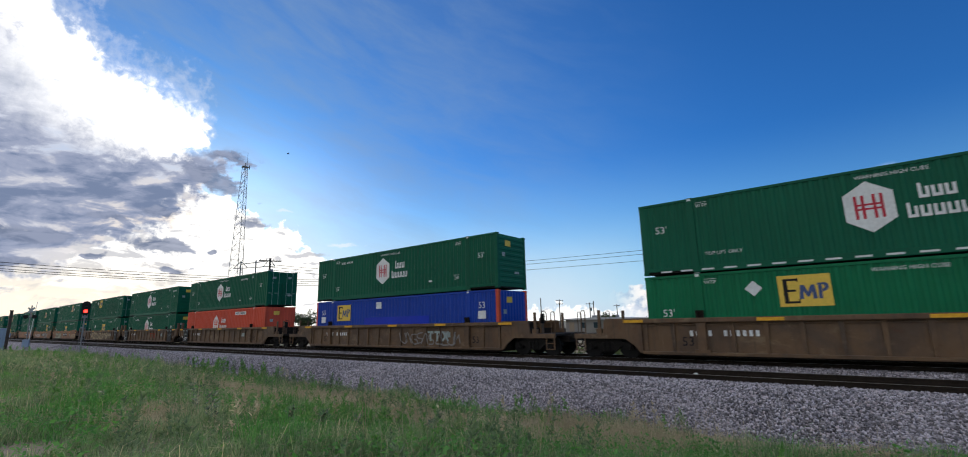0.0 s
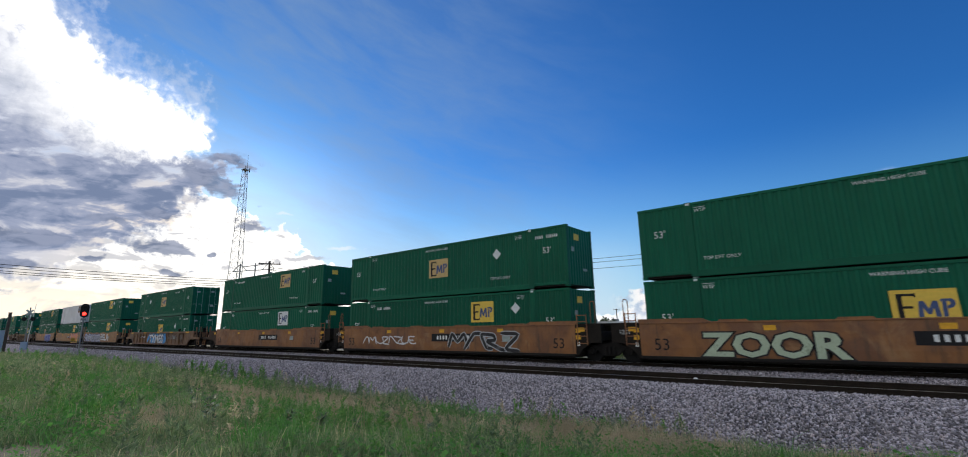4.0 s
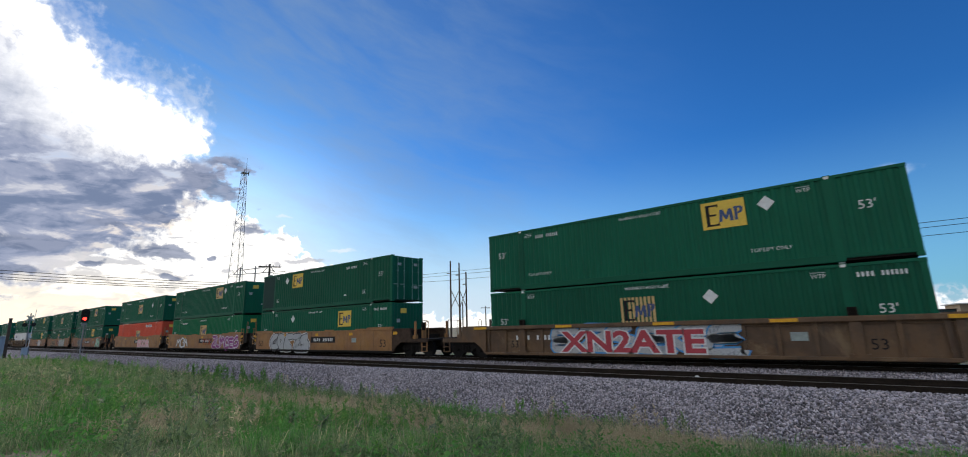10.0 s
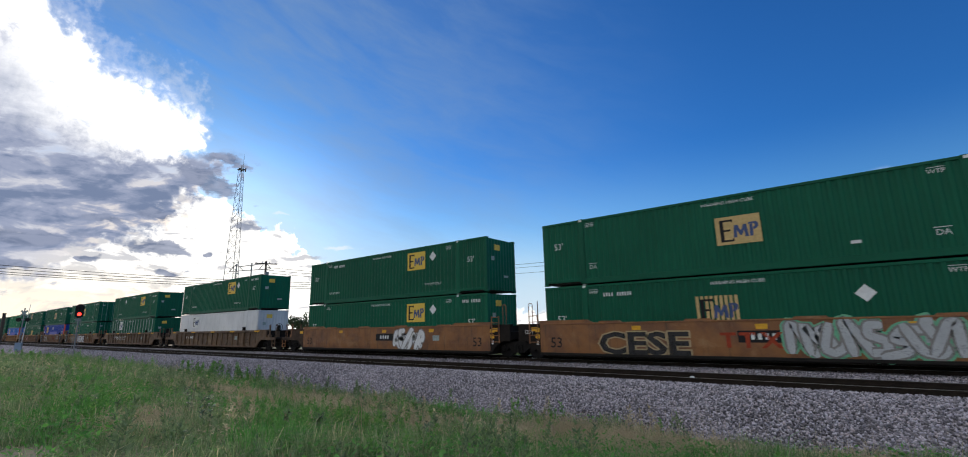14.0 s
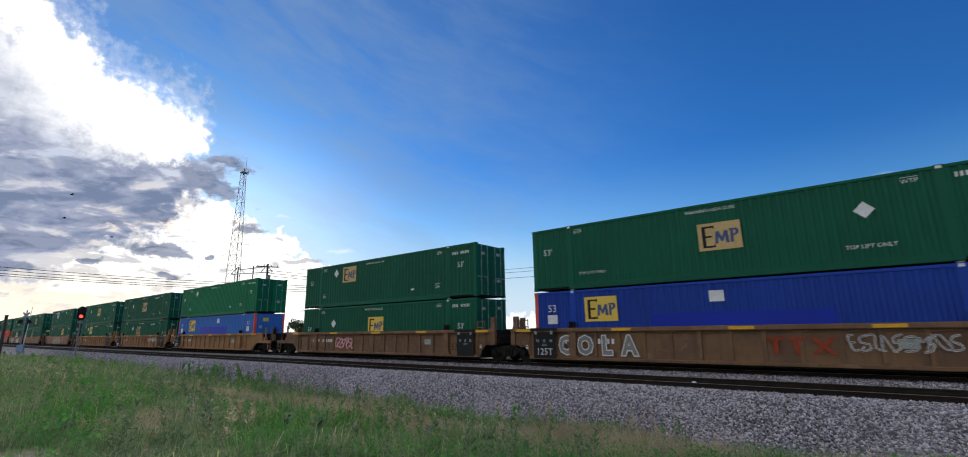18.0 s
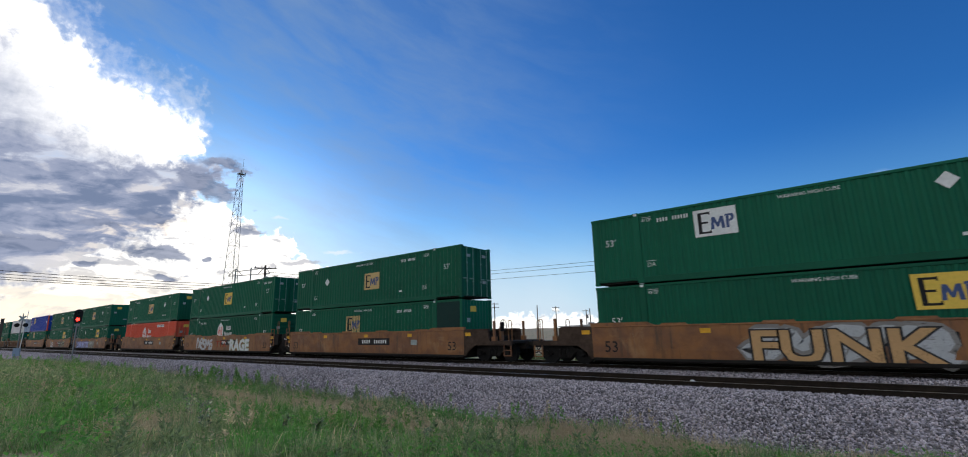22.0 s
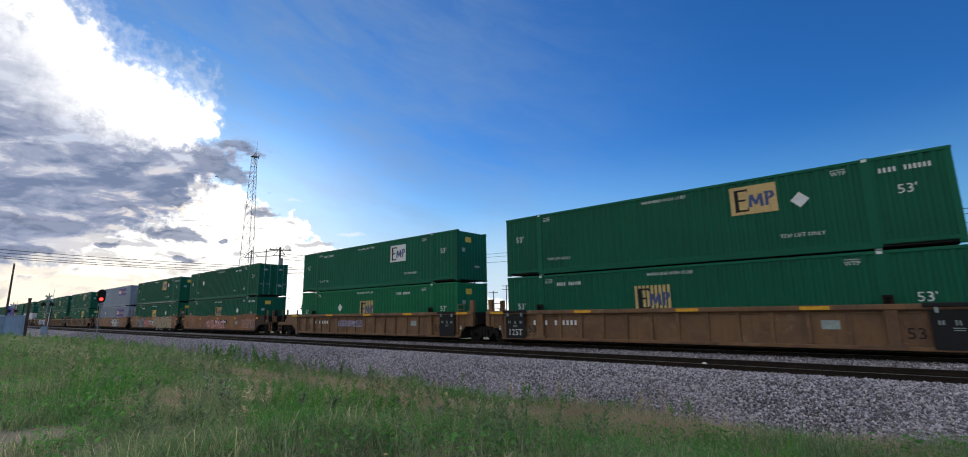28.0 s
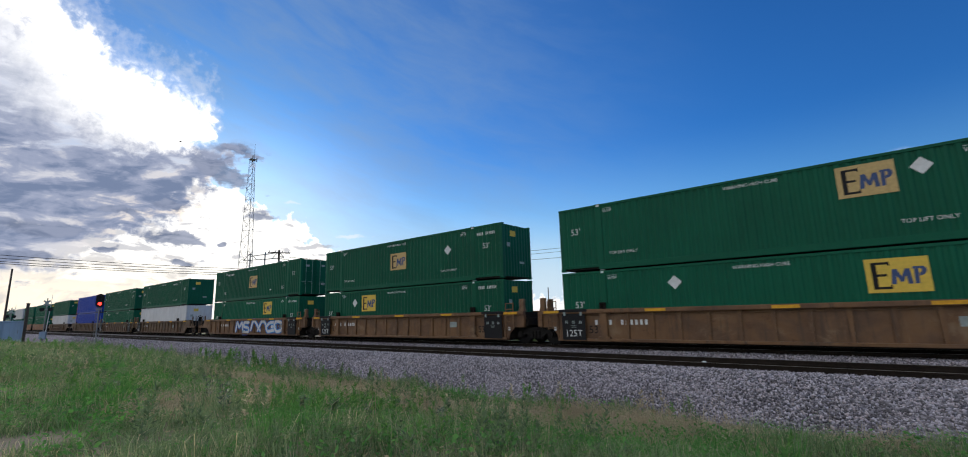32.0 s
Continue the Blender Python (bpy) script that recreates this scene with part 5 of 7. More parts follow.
unit(-797.62, TAN_CAR, "rib", "end", "bare", GREEN, "flat", [("logo", 3.07, 1.96, "w"), ("serial", -4.9, 2.45)], GREEN_LITE, "flat", [("logo", 0.02, 1.54, "b"), ("diamond", -3.00, 1.67), ("serial", 3.6, 2.40)])
unit(-821.22, RUST, "smooth", "art", "end", GREEN, "door", [("diamond", -4.36, 1.73), ("serial", 3.9, 2.45)], GREEN, "flat", [("logo", 0.01, 1.58, "b"), ("diamond", 4.22, 1.72), ("serial", 3.6, 2.40)])
unit(-840.61, RUST, "smooth", "art", "bare", GREEN, "flat", [("logo", 2.82, 2.04, "a"), ("diamond", 4.20, 2.05), ("serial", 7.0, 2.40), ("tape",)], GREEN, "flat", [("logo", -0.05, 1.57, "y"), ("diamond", 4.17, 1.73), ("serial", -5.0, 2.40)])
unit(-860.12, RUST, "smooth", "end", "bare", GREY, "flat", [("express", 4.08, 2.03), ("diamond", -4.25, 1.99)], GREY, "flat", [("express", 4.12, 1.97), ("diamond", -4.27, 2.01)])
unit(-883.80, TAN_CAR, "rib", "art", "end", GREEN, "flat", [("logo", 2.98, 2.10, "a"), ("diamond", 4.30, 2.27), ("serial", 3.9, 2.45)], GREEN, "flat", [("logo", 3.31, 2.00, "y"), ("diamond", -3.14, 2.18), ("serial", 3.6, 2.40)])
unit(-903.29, TAN_CAR, "rib", "art", "bare", GREEN, "flat", [("logo", -0.02, 1.55, "a"), ("diamond", 4.22, 1.80), ("serial", 7.0, 2.40)], GREEN, "flat", [("logo", -2.93, 2.02, "y"), ("diamond", -4.41, 2.07), ("serial", -5.0, 2.40)])
unit(-922.94, TAN_CAR, "rib", "end", "bare", GREEN, "door", [("logo", 0.05, 1.51, "a"), ("serial", -4.9, 2.45)], GREEN, "flat", [("logo", 2.96, 2.07, "y"), ("serial", 3.6, 2.40)])
unit(-946.54, BROWN, "rib", "art", "end", GREEN, "flat", [("serial", 3.9, 2.45)], WHITE, "flat", [])
unit(-966.07, BROWN, "rib", "art", "bare", GREEN, "flat", [("serial", 7.0, 2.40)], GREEN, "flat", [("serial", -5.0, 2.40)])
unit(-985.60, BROWN, "rib", "end", "bare", BLUE, "flat", [], BLUE, "flat", [])
unit(-1009.20, BROWN, "rib", "end", "end", GREEN, "flat", [("serial", 3.9, 2.45)], WHITE, "flat", [])
unit(-1032.80, RUST, "smooth", "art", "end", GREEN, "flat", [("serial", 7.0, 2.40)], GREEN, "flat", [("serial", -5.0, 2.40)])
unit(-1052.33, RUST, "smooth", "art", "bare", GREEN, "flat", [("serial", -4.9, 2.45)], GREEN, "flat", [("serial", 3.6, 2.40)])
unit(-1071.86, RUST, "smooth", "end", "bare", WHITE, "flat", [], GREEN, "flat", [("serial", 3.6, 2.40)])
unit(-1095.46, BROWN, "rib", "end", "end", GREEN, "flat", [("serial", 7.0, 2.40)], GREEN, "flat", [("serial", -5.0, 2.40)])


# ---- graffiti and large lettering on the cars ----
def owner_bars(car, x, w, mat, kind):
    """The owner's three big letters, as plain blocks."""
    def build(bm):
        for i in (-1, 0):
            box(bm, (i * 0.31 - 0.16) * w, (i * 0.31 + 0.10) * w, -0.002, 0, 0.42, 0.52)
            box(bm, (i * 0.31 - 0.065) * w, (i * 0.31 + 0.005) * w, -0.002, 0, 0.0, 0.42)
        for s in (-1, 1):
            prism(bm, [((0.3 - s * 0.13) * w, 0), ((0.3 - s * 0.13 + 0.08) * w, 0), ((0.3 + s * 0.13 + 0.08) * w, 0.52), ((0.3 + s * 0.13) * w, 0.52)], -0.002 - 0.001 * (s + 1), -0.001 * (s + 1))
    bm = bmesh.new()
    build(bm)
    part("lettering_strip", bm, mat, car, "large faded owner's letters").location = (x, -1.42 - (0.034 if kind == "rib" else 0.054), 0.62)


spray_words(CARS[8], "TYMES", -0.48, 1.20, "white", "black", 0.42, 1.25, "rib")
spray_tangle(CARS[8], -0.52, 5.70, 0.95, 5, 6, "blue", "blue", 0.40, 0.34, "rib")
spray_tangle(CARS[8], 5.20, 3.97, 0.50, 7, 7, "grey", "grey", 0.75, 0.05, "rib")
spray_tangle(CARS[4], -0.29, 9.40, 0.85, 9, 8, "cream", "black", 0.38, 0.22, "rib")
spray_words(CARS[5], "ZOOR", -3.96, 1.10, "pale", "black", 0.40, 1.29, "smooth")
spray_tangle(CARS[5], 7.16, 3.22, 0.60, 5, 10, "cream", "cream", 0.50, 0.08, "smooth")
spray_tangle(CARS[6], 3.16, 4.53, 0.90, 4, 11, "black", "silver", 0.38, 0.16, "smooth")
spray_tangle(CARS[6], -3.97, 4.74, 0.50, 4, 12, "white", "white", 0.60, 0.06, "smooth")
spray_tangle(CARS[9], -3.66, 8.73, 1.05, 15, 13, "lavender", "black", 0.36, 0.17, "smooth", "black")
spray_tangle(CARS[9], -3.5, 8.9, 0.95, 14, 213, "white", "black", 0.42, 0.07, "smooth")
spray_tangle(CARS[9], 2.60, 3.90, 0.85, 4, 14, "white", "white", 0.55, 0.10, "smooth")
spray_tangle(CARS[10], 4.65, 4.66, 0.5, 3, 115, "yellow", "yellow", 0.33, 0.42, "smooth", "purple")
spray_tangle(CARS[10], 4.65, 4.66, 1.0, 3, 15, "peach", "violet", 0.48, 0.44, "smooth")
spray_tangle(CARS[11], 3.21, 4.86, 1.00, 5, 16, "navy", "lavender", 0.36, 0.30, "smooth", "blue")
spray_words(CARS[13], "XN2ATE", -1.11, 1.15, "red", "white", 0.42, 1.34, "rib")
spray_tangle(CARS[13], -0.78, 7.59, 1.00, 6, 18, "silver", "blue", 0.40, 0.30, "rib")
spray_tangle(CARS[14], -3.26, 5.34, 1.00, 5, 19, "silver", "black", 0.36, 0.40, "smooth", "white")
spray_tangle(CARS[15], 5.25, 5.32, 1.00, 6, 20, "purple", "white", 0.36, 0.22, "smooth", "purple")
spray_tangle(CARS[15], -4.56, 2.86, 0.95, 3, 21, "white", "black", 0.36, 0.18, "smooth")
spray_words(CARS[16], "EKOR", 2.98, 1.05, "pink", "white", 0.42, 1.5, "smooth")
spray_tangle(CARS[17], 6.86, 2.13, 1.05, 4, 23, "green", "white", 0.34, 0.26, "smooth", "black")
spray_tangle(CARS[17], -3.35, 3.40, 0.95, 4, 24, "grey", "black", 0.36, 0.20, "smooth", "cream")
spray_words(CARS[18], "CESE", -3.73, 1.15, "black", "cream", 0.36, 1.43, "smooth")
spray_tangle(CARS[18], 3.10, 4.09, 1.10, 8, 26, "silver", "grey", 0.34, 0.22, "smooth", "green")
spray_tangle(CARS[19], 2.48, 2.37, 1.05, 5, 27, "white", "grey", 0.34, 0.25, "smooth")
spray_tangle(CARS[21], -3.29, 5.03, 0.50, 8, 28, "grey", "white", 0.70, 0.05, "rib")
spray_words(CARS[22], "MEME", 1.23, 1.20, "white", "black", 0.40, 1.29, "rib")
spray_tangle(CARS[22], -3.49, 4.90, 0.60, 4, 30, "cream", "grey", 0.55, 0.08, "rib")
for _c, _x in zip("COLA", (-6.5, -5.55, -4.6, -3.65)):
    spray_words(CARS[23], _c, _x, 1.0, "grey", "white", 0.5, 0.85, "rib")
spray_tangle(CARS[23], 4.50, 2.48, 0.55, 5, 32, "grey", "white", 0.70, 0.05, "rib")
spray_tangle(CARS[26], 4.57, 2.75, 0.40, 6, 33, "white", "white", 0.85, 0.05, "rib")
spray_tangle(CARS[24], -2.90, 1.83, 0.70, 4, 34, "pink", "pink", 0.50, 0.07, "rib")
spray_words(CARS[28], "FUNK", -0.18, 1.40, "tan", "black", 0.32, 1.3, "smooth")
spray_tangle(CARS[28], -0.22, 5.2, 0.90, 5, 36, "silver", "grey", 0.40, 0.34, "smooth", "grey")
spray_tangle(CARS[30], -3.65, 3.45, 1.00, 5, 37, "silver", "white", 0.36, 0.13, "smooth")
spray_words(CARS[30], "RAGE", 3.27, 1.25, "white", "pale", 0.34, 1.10, "smooth")
spray_words(CARS[32], "KOMIKMOTSS", -3.31, 1.15, "lavender", "navy", 0.36, 0.95, "smooth")
spray_words(CARS[32], "SEAN", 1.70, 1.1, "grey", "pale", 0.42, 0.95, "smooth")
spray_tangle(CARS[33], -4.11, 2.08, 0.85, 3, 41, "white", "black", 0.38, 0.15, "smooth")
spray_tangle(CARS[33], 2.93, 3.87, 1.00, 4, 42, "black", "pale", 0.38, 0.16, "smooth")
spray_tangle(CARS[37], -1.55, 2.78, 0.45, 8, 43, "lavender", "lavender", 0.70, 0.03, "rib")
spray_tangle(CARS[38], -0.04, 4.42, 0.80, 6, 44, "pink", "pink", 0.40, 0.08, "smooth")
spray_tangle(CARS[38], 7.03, 2.42, 0.80, 4, 45, "grey", "pink", 0.45, 0.06, "smooth")
spray_tangle(CARS[39], -4.58, 3.23, 1.05, 5, 46, "black", "white", 0.34, 0.16, "smooth", "black")
spray_tangle(CARS[39], -2.23, 1.47, 0.90, 2, 47, "red", "pink", 0.40, 0.16, "smooth")
spray_tangle(CARS[39], 3.80, 5.83, 1.05, 6, 48, "cream", "black", 0.34, 0.32, "smooth", "white")
spray_tangle(CARS[40], 2.61, 3.21, 1.10, 6, 49, "white", "black", 0.32, 0.12, "smooth", "black")
spray_tangle(CARS[40], 2.61, 3.0, 1.05, 5, 149, "white", "black", 0.34, 0.11, "smooth")
spray_tangle(CARS[40], 5.08, 1.39, 0.60, 4, 50, "grey", "grey", 0.50, 0.05, "smooth")
spray_tangle(CARS[43], 1.62, 8.36, 1.00, 6, 51, "white", "blue", 0.36, 0.22, "rib", "navy")
spray_tangle(CARS[1], 3.28, 4.70, 0.70, 5, 52, "grey", "grey", 0.40, 0.06, "rib")
spray_tangle(CARS[2], -7.33, 0.34, 0.60, 2, 53, "yellow", "yellow", 0.60, 0.07, "rib")
owner_bars(CARS[1], 4.04, 1.63, MARK_GREY, "rib")
owner_bars(CARS[3], 1.95, 1.74, MARK_RUSTRED, "rib")
owner_bars(CARS[10], 1.18, 1.88, MARK_RUSTRED, "smooth")
owner_bars(CARS[15], 1.44, 2.00, MARK_RUSTRED, "smooth")
owner_bars(CARS[18], 0.00, 1.93, MARK_RUSTRED, "smooth")
owner_bars(CARS[23], 1.99, 1.91, MARK_RUSTRED, "rib")
owner_bars(CARS[26], 2.00, 1.83, MARK_RUSTRED, "rib")
owner_bars(CARS[30], -0.13, 2.02, MARK_RUSTRED, "smooth")
owner_bars(CARS[39], -0.34, 1.90, MARK_WHITE, "smooth")
owner_bars(CARS[33], -0.39, 1.92, MARK_RUSTRED, "smooth")

# ---- ground and track ----
def soil_height(x, y):
    """The verge falls from the camera to the toe of the ballast; beyond the tracks the land is level."""
    if y > 17:
        return -0.95
    u = min(1.0, max(0.0, (y - 2.0) / 8.5))
    return -0.05 - 0.85 * u * u * (3 - 2 * u)


def ground_mat():
    def build(k, b):
        v = k.add("ShaderNodeNewGeometry").outputs["Position"]
        big, mid, fine = k.noise(v, 0.12, 4, 0.6), k.noise(v, 0.9, 5, 0.65), k.noise(v, 9.0, 5, 0.7)
        green = k.mix(mid, rgb(0.06, 0.10, 0.03), rgb(0.12, 0.17, 0.055))
        dry = k.mix(fine, rgb(0.17, 0.135, 0.095), rgb(0.36, 0.29, 0.21))
        col = k.mix(k.ss(k.m("ADD", k.m("MULTIPLY", big, 0.6), k.m("MULTIPLY", mid, 0.4)), 0.40, 0.52), green, dry)
        k.set(b.inputs["Base Color"], col)
        b.inputs["Roughness"].default_value = 0.95
        bump(k, b, fine, 0.6, 0.05)

    return material("verge_soil", build)


def ballast_mat():
    def build(k, b):
        v = k.add("ShaderNodeNewGeometry").outputs["Position"]
        vo = k.add("ShaderNodeTexVoronoi")
        k.set(vo.inputs["Vector"], v)
        vo.inputs["Scale"].default_value = 17.0
        grain = k.noise(v, 40.0, 4, 0.6)
        big = k.noise(v, 0.35, 4, 0.6)
        cell = k.add("ShaderNodeSeparateColor")
        k.set(cell.inputs[0], vo.outputs["Color"])
        col = k.mix(cell.outputs[0], rgb(0.11, 0.10, 0.112), rgb(0.50, 0.465, 0.51))
        # shade in the gaps between stones, painted as dark rims of each cell
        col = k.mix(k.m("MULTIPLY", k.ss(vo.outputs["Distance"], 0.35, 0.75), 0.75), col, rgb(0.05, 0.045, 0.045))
        col = k.mix(1.0, col, k.mix(big, rgb(0.75, 0.72, 0.72), rgb(1.15, 1.12, 1.12)), "MULTIPLY")
        k.set(b.inputs["Base Color"], col)
        k.set(b.inputs["Roughness"], k.lin(grain, 0.2, 0.8, 0.75, 0.95))
        bump(k, b, k.m("SUBTRACT", 1.0, vo.outputs["Distance"]), 0.8, 0.04)

    return material("granite_ballast", build)


def stone_mat():
    def build(k, b):
        g = k.add("ShaderNodeNewGeometry")
        isl = g.outputs["Random Per Island"]
        n = k.noise(g.outputs["Position"], 60.0, 4, 0.6)
        col = k.mix(k.m("POWER", isl, 1.7), rgb(0.085, 0.078, 0.086), rgb(0.63, 0.585, 0.64))
        col = k.mix(k.m("MULTIPLY", k.ss(isl, 0.9, 0.92), 0.5), col, rgb(0.28, 0.21, 0.18))
        k.set(b.inputs["Base Color"], k.mix(1.0, col, k.mix(n, rgb(0.75, 0.75, 0.76), rgb(1.2, 1.2, 1.2)), "MULTIPLY"))
        b.inputs["Roughness"].default_value = 0.85

    return material("crushed_granite", build)


SOIL, BALLAST, STONE = ground_mat(), ballast_mat(), stone_mat()


def build_ground():
    xs = sorted({-3000, -1500, -700, -400, -250, 60, 120, 300, 800, 1500, 3000} | {-180 + 6 * i for i in range(20)} | {-60 + 1.5 * i for i in range(48)} | {15, 25, 40})
    ys = sorted({-3000, -1200, -400, -150, -60, -30, -15, 30, 40, 60, 90, 130, 200, 400, 900, 1800, 3000} | {-8 + 0.7 * i for i in range(46)})
    bm = bmesh.new()
    grid = [[bm.verts.new((x, y, soil_height(x, y) + (0.09 * noise.noise((x * 0.35, y * 0.35, 0)) + 0.16 * noise.noise((x * 0.06, y * 0.1, 4)) if -150 < x < 40 and -15 < y < 11 else 0.0))) for y in ys] for x in xs]
    for i in range(len(xs) - 1):
        for j in range(len(ys) - 1):
            bm.faces.new((grid[i][j], grid[i + 1][j], grid[i + 1][j + 1], grid[i][j + 1]))
    ob = put("ground", finish("ground", bm, SOIL, True))
    tagged(ob, "weedy verge of dry soil and grass beside the railway", "ground", kind="structure")


NEAR_TRACK_Y = 14.97
TIE_TOP = -0.19


def build_ballast():
    prof = [(10.9, -1.1), (11.4, -0.86), (12.2, -0.5), (13.0, -0.2), (13.5, -0.15), (14.08, -0.15), (14.32, -0.2), (15.6, -0.2), (15.86, -0.15), (16.5, -0.15), (17.3, -0.24), (18.2, -0.15), (18.88, -0.15), (19.1, -0.2), (20.4, -0.2), (20.7, -0.15), (21.3, -0.2), (21.9, -0.35), (23.6, -1.1)]
    xs = [-700, -300] + [-150 + 5 * i for i in range(18)] + [-60 + 0.6 * i for i in range(135)] + [26, 40, 80, 200, 400]
    bm = bmesh.new()
    g = []
    for x in xs:
        row = []
        for y, z in prof:
            w = 0.0 if z < -1.0 else (0.02 * noise.noise((x * 1.7, y * 1.7, 2)) + 0.02 * noise.noise((x * 0.4, y * 0.5, 7)) if y > 13 else 0.035 * noise.noise((x * 1.7, y * 1.7, 2)) + 0.05 * noise.noise((x * 0.4, y * 0.5, 7)))
            row.append(bm.verts.new((x, y + (0.25 * noise.noise((x * 0.3, 3, 1)) if y < 12 else 0), z + w)))
        g.append(row)
    for a, b in zip(g, g[1:]):
        for j in range(len(prof) - 1):
            bm.faces.new((a[j], b[j], b[j + 1], a[j + 1]))
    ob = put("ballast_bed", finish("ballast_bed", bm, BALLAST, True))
    tagged(ob, "grey crushed granite ballast under two railway tracks", "ballast", kind="structure")
    # loose stones on the surface
    rng = np.random.default_rng(3)
    oct_v = np.array([(1, 0, 0), (-1, 0, 0), (0, 1, 0), (0, -1, 0), (0, 0, 1), (0, 0, -1)], float)
    oct_f = np.array([(0, 2, 4), (2, 1, 4), (1, 3, 4), (3, 0, 4), (2, 0, 5), (1, 2, 5), (3, 1, 5), (0, 3, 5)])
    spots = []
    for n, x0, x1, y0, y1 in ((52000, -16, 4, 11.0, 14.15), (26000, -40, -16, 11.2, 14.15), (14000, -9, 4, 15.8, 18.9), (10000, -40, -9, 15.8, 18.9), (7000, -80, -40, 11.6, 13.7)):
        spots.append(np.stack([rng.uniform(x0, x1, n), rng.uniform(y0, y1, n)], 1))
    p = np.concatenate(spots)
    py, pz = np.array([q[0] for q in prof]), np.array([q[1] for q in prof])
    z = np.interp(p[:, 1], py, pz)
    n = len(p)
    size = rng.uniform(0.015, 0.042, (n, 1, 1))
    v = oct_v[None] * size * rng.uniform(0.65, 1.25, (n, 6, 3))
    ang = rng.uniform(0, 6.28, n)
    c, s = np.cos(ang)[:, None], np.sin(ang)[:, None]
    v = np.stack([v[:, :, 0] * c - v[:, :, 2] * s, v[:, :, 1], v[:, :, 0] * s + v[:, :, 2] * c], 2)
    v = v + np.concatenate([p, (z + rng.uniform(0.0, 0.03, n))[:, None]], 1)[:, None, :]
    f = oct_f[None] + (np.arange(n) * 6)[:, None, None]
    me = bpy.data.meshes.new("ballast_stones")
    me.vertices.add(n * 6)
    me.vertices.foreach_set("co", v.reshape(-1))
    me.loops.add(n * 24)
    me.polygons.add(n * 8)
    me.loops.foreach_set("vertex_index", f.reshape(-1).astype(np.int32))
    me.polygons.foreach_set("loop_start", np.arange(0, n * 24, 3, dtype=np.int32))
    me.update(calc_edges=True)
    me.materials.append(STONE)
    tagged(put("ballast_stones", me), "loose grey and pinkish crushed ballast stones", "gravel", kind="stuff")


def rail_profile(bm, y, x0, x1):
    prof = [(-0.07, -0.185), (0.07, -0.185), (0.07, -0.17), (0.012, -0.15), (0.012, -0.05), (0.036, -0.035), (0.036, -0.004), (0.03, 0.0), (-0.03, 0.0), (-0.036, -0.004), (-0.036, -0.035), (-0.012, -0.05), (-0.012, -0.15), (-0.07, -0.17)]
    a = [bm.verts.new((x0, y + p, q)) for p, q in prof]
    b = [bm.verts.new((x1, y + p, q)) for p, q in prof]
    for i in range(len(prof)):
        j = (i + 1) % len(prof)
        bm.faces.new((a[i], a[j], b[j], b[i]))
    bm.faces.new(a[::-1])
    bm.faces.new(b)


TIE = plain("weathered_tie_timber", (0.028, 0.023, 0.020), 0.95, 0.4, 14, 0.0, 0.5)


def build_track(y, label, close):
    t = thing("railway_track", label, "railway track", (0, y, 0), kind="structure")
    for s in (-0.7535, 0.7535):
        bm = bmesh.new()
        rail_profile(bm, s, -700, 300)
        r = part("rail", bm, RAIL_WEB, t, "rust-brown steel rail")
        bm = bmesh.new()
        box(bm, -700, 300, s - 0.03, s + 0.03, 0.0005, 0.003)
        part("running_surface", bm, RAIL_TOP, r, "polished running surface")
    tie = shared("tie", TIE, lambda bm: box(bm, -0.115, 0.115, -1.3, 1.3, -0.4, TIE_TOP, 0.012))
    plate = shared("tie_plate", RAIL_WEB, lambda bm: [box(bm, -0.1, 0.1, s - 0.17, s + 0.17, TIE_TOP, TIE_TOP + 0.012) for s in (-0.7535, 0.7535)])
    rnd = random.Random(int(y * 10))
    n0, n1 = (-120, 14) if close else (-40, 12)
    for i in range(n0, n1):
        ti = put("tie", tie, t, (i * 0.52 + rnd.uniform(-0.02, 0.02), rnd.uniform(-0.04, 0.04), rnd.uniform(-0.012, 0.006)), "", rnd.uniform(-0.012, 0.012))
        if close and i > -24:
            put("tie_plate", plate, ti)
    bm = bmesh.new()
    for i in range(-400, n0):
        box(bm, i * 0.52 - 0.115, i * 0.52 + 0.115, -1.3, 1.3, -0.4, TIE_TOP)
    tagged(part("far_ties", bm, TIE, t), kind="stuff")


# ---- grass and weeds ----
# dry stretches of the verge: middle, half widths, how bare
DRY = ((-13.5, 8.4, 5.2, 1.7, 1.0), (-8.3, 8.6, 4.4, 1.35, 1.0), (-4.8, 9.8, 3.0, 1.0, 0.95), (-21.5, 8.0, 5.0, 1.6, 0.8), (-16.5, 5.0, 2.2, 0.8, 0.55), (-33.0, 7.0, 6.0, 1.6, 0.5), (-1.5, 10.6, 2.0, 0.7, 0.8), (-10.0, 3.3, 1.8, 0.6, 0.5))


def dryness(x, y):
    """0 where the verge is green, 1 where it is dry."""
    wob = 0.6 * np.sin(x * 1.1 + 0.8 * np.sin(y * 1.7)) + 0.35 * np.sin(x * 2.9 + y)
    d = np.zeros_like(x)
    for cx, cy, wx, wy, much in DRY:
        d = np.maximum(d, much * np.exp(-((x - cx + wob) / wx) ** 2 - ((y - cy + wob * 0.35) / wy) ** 2))
    return d


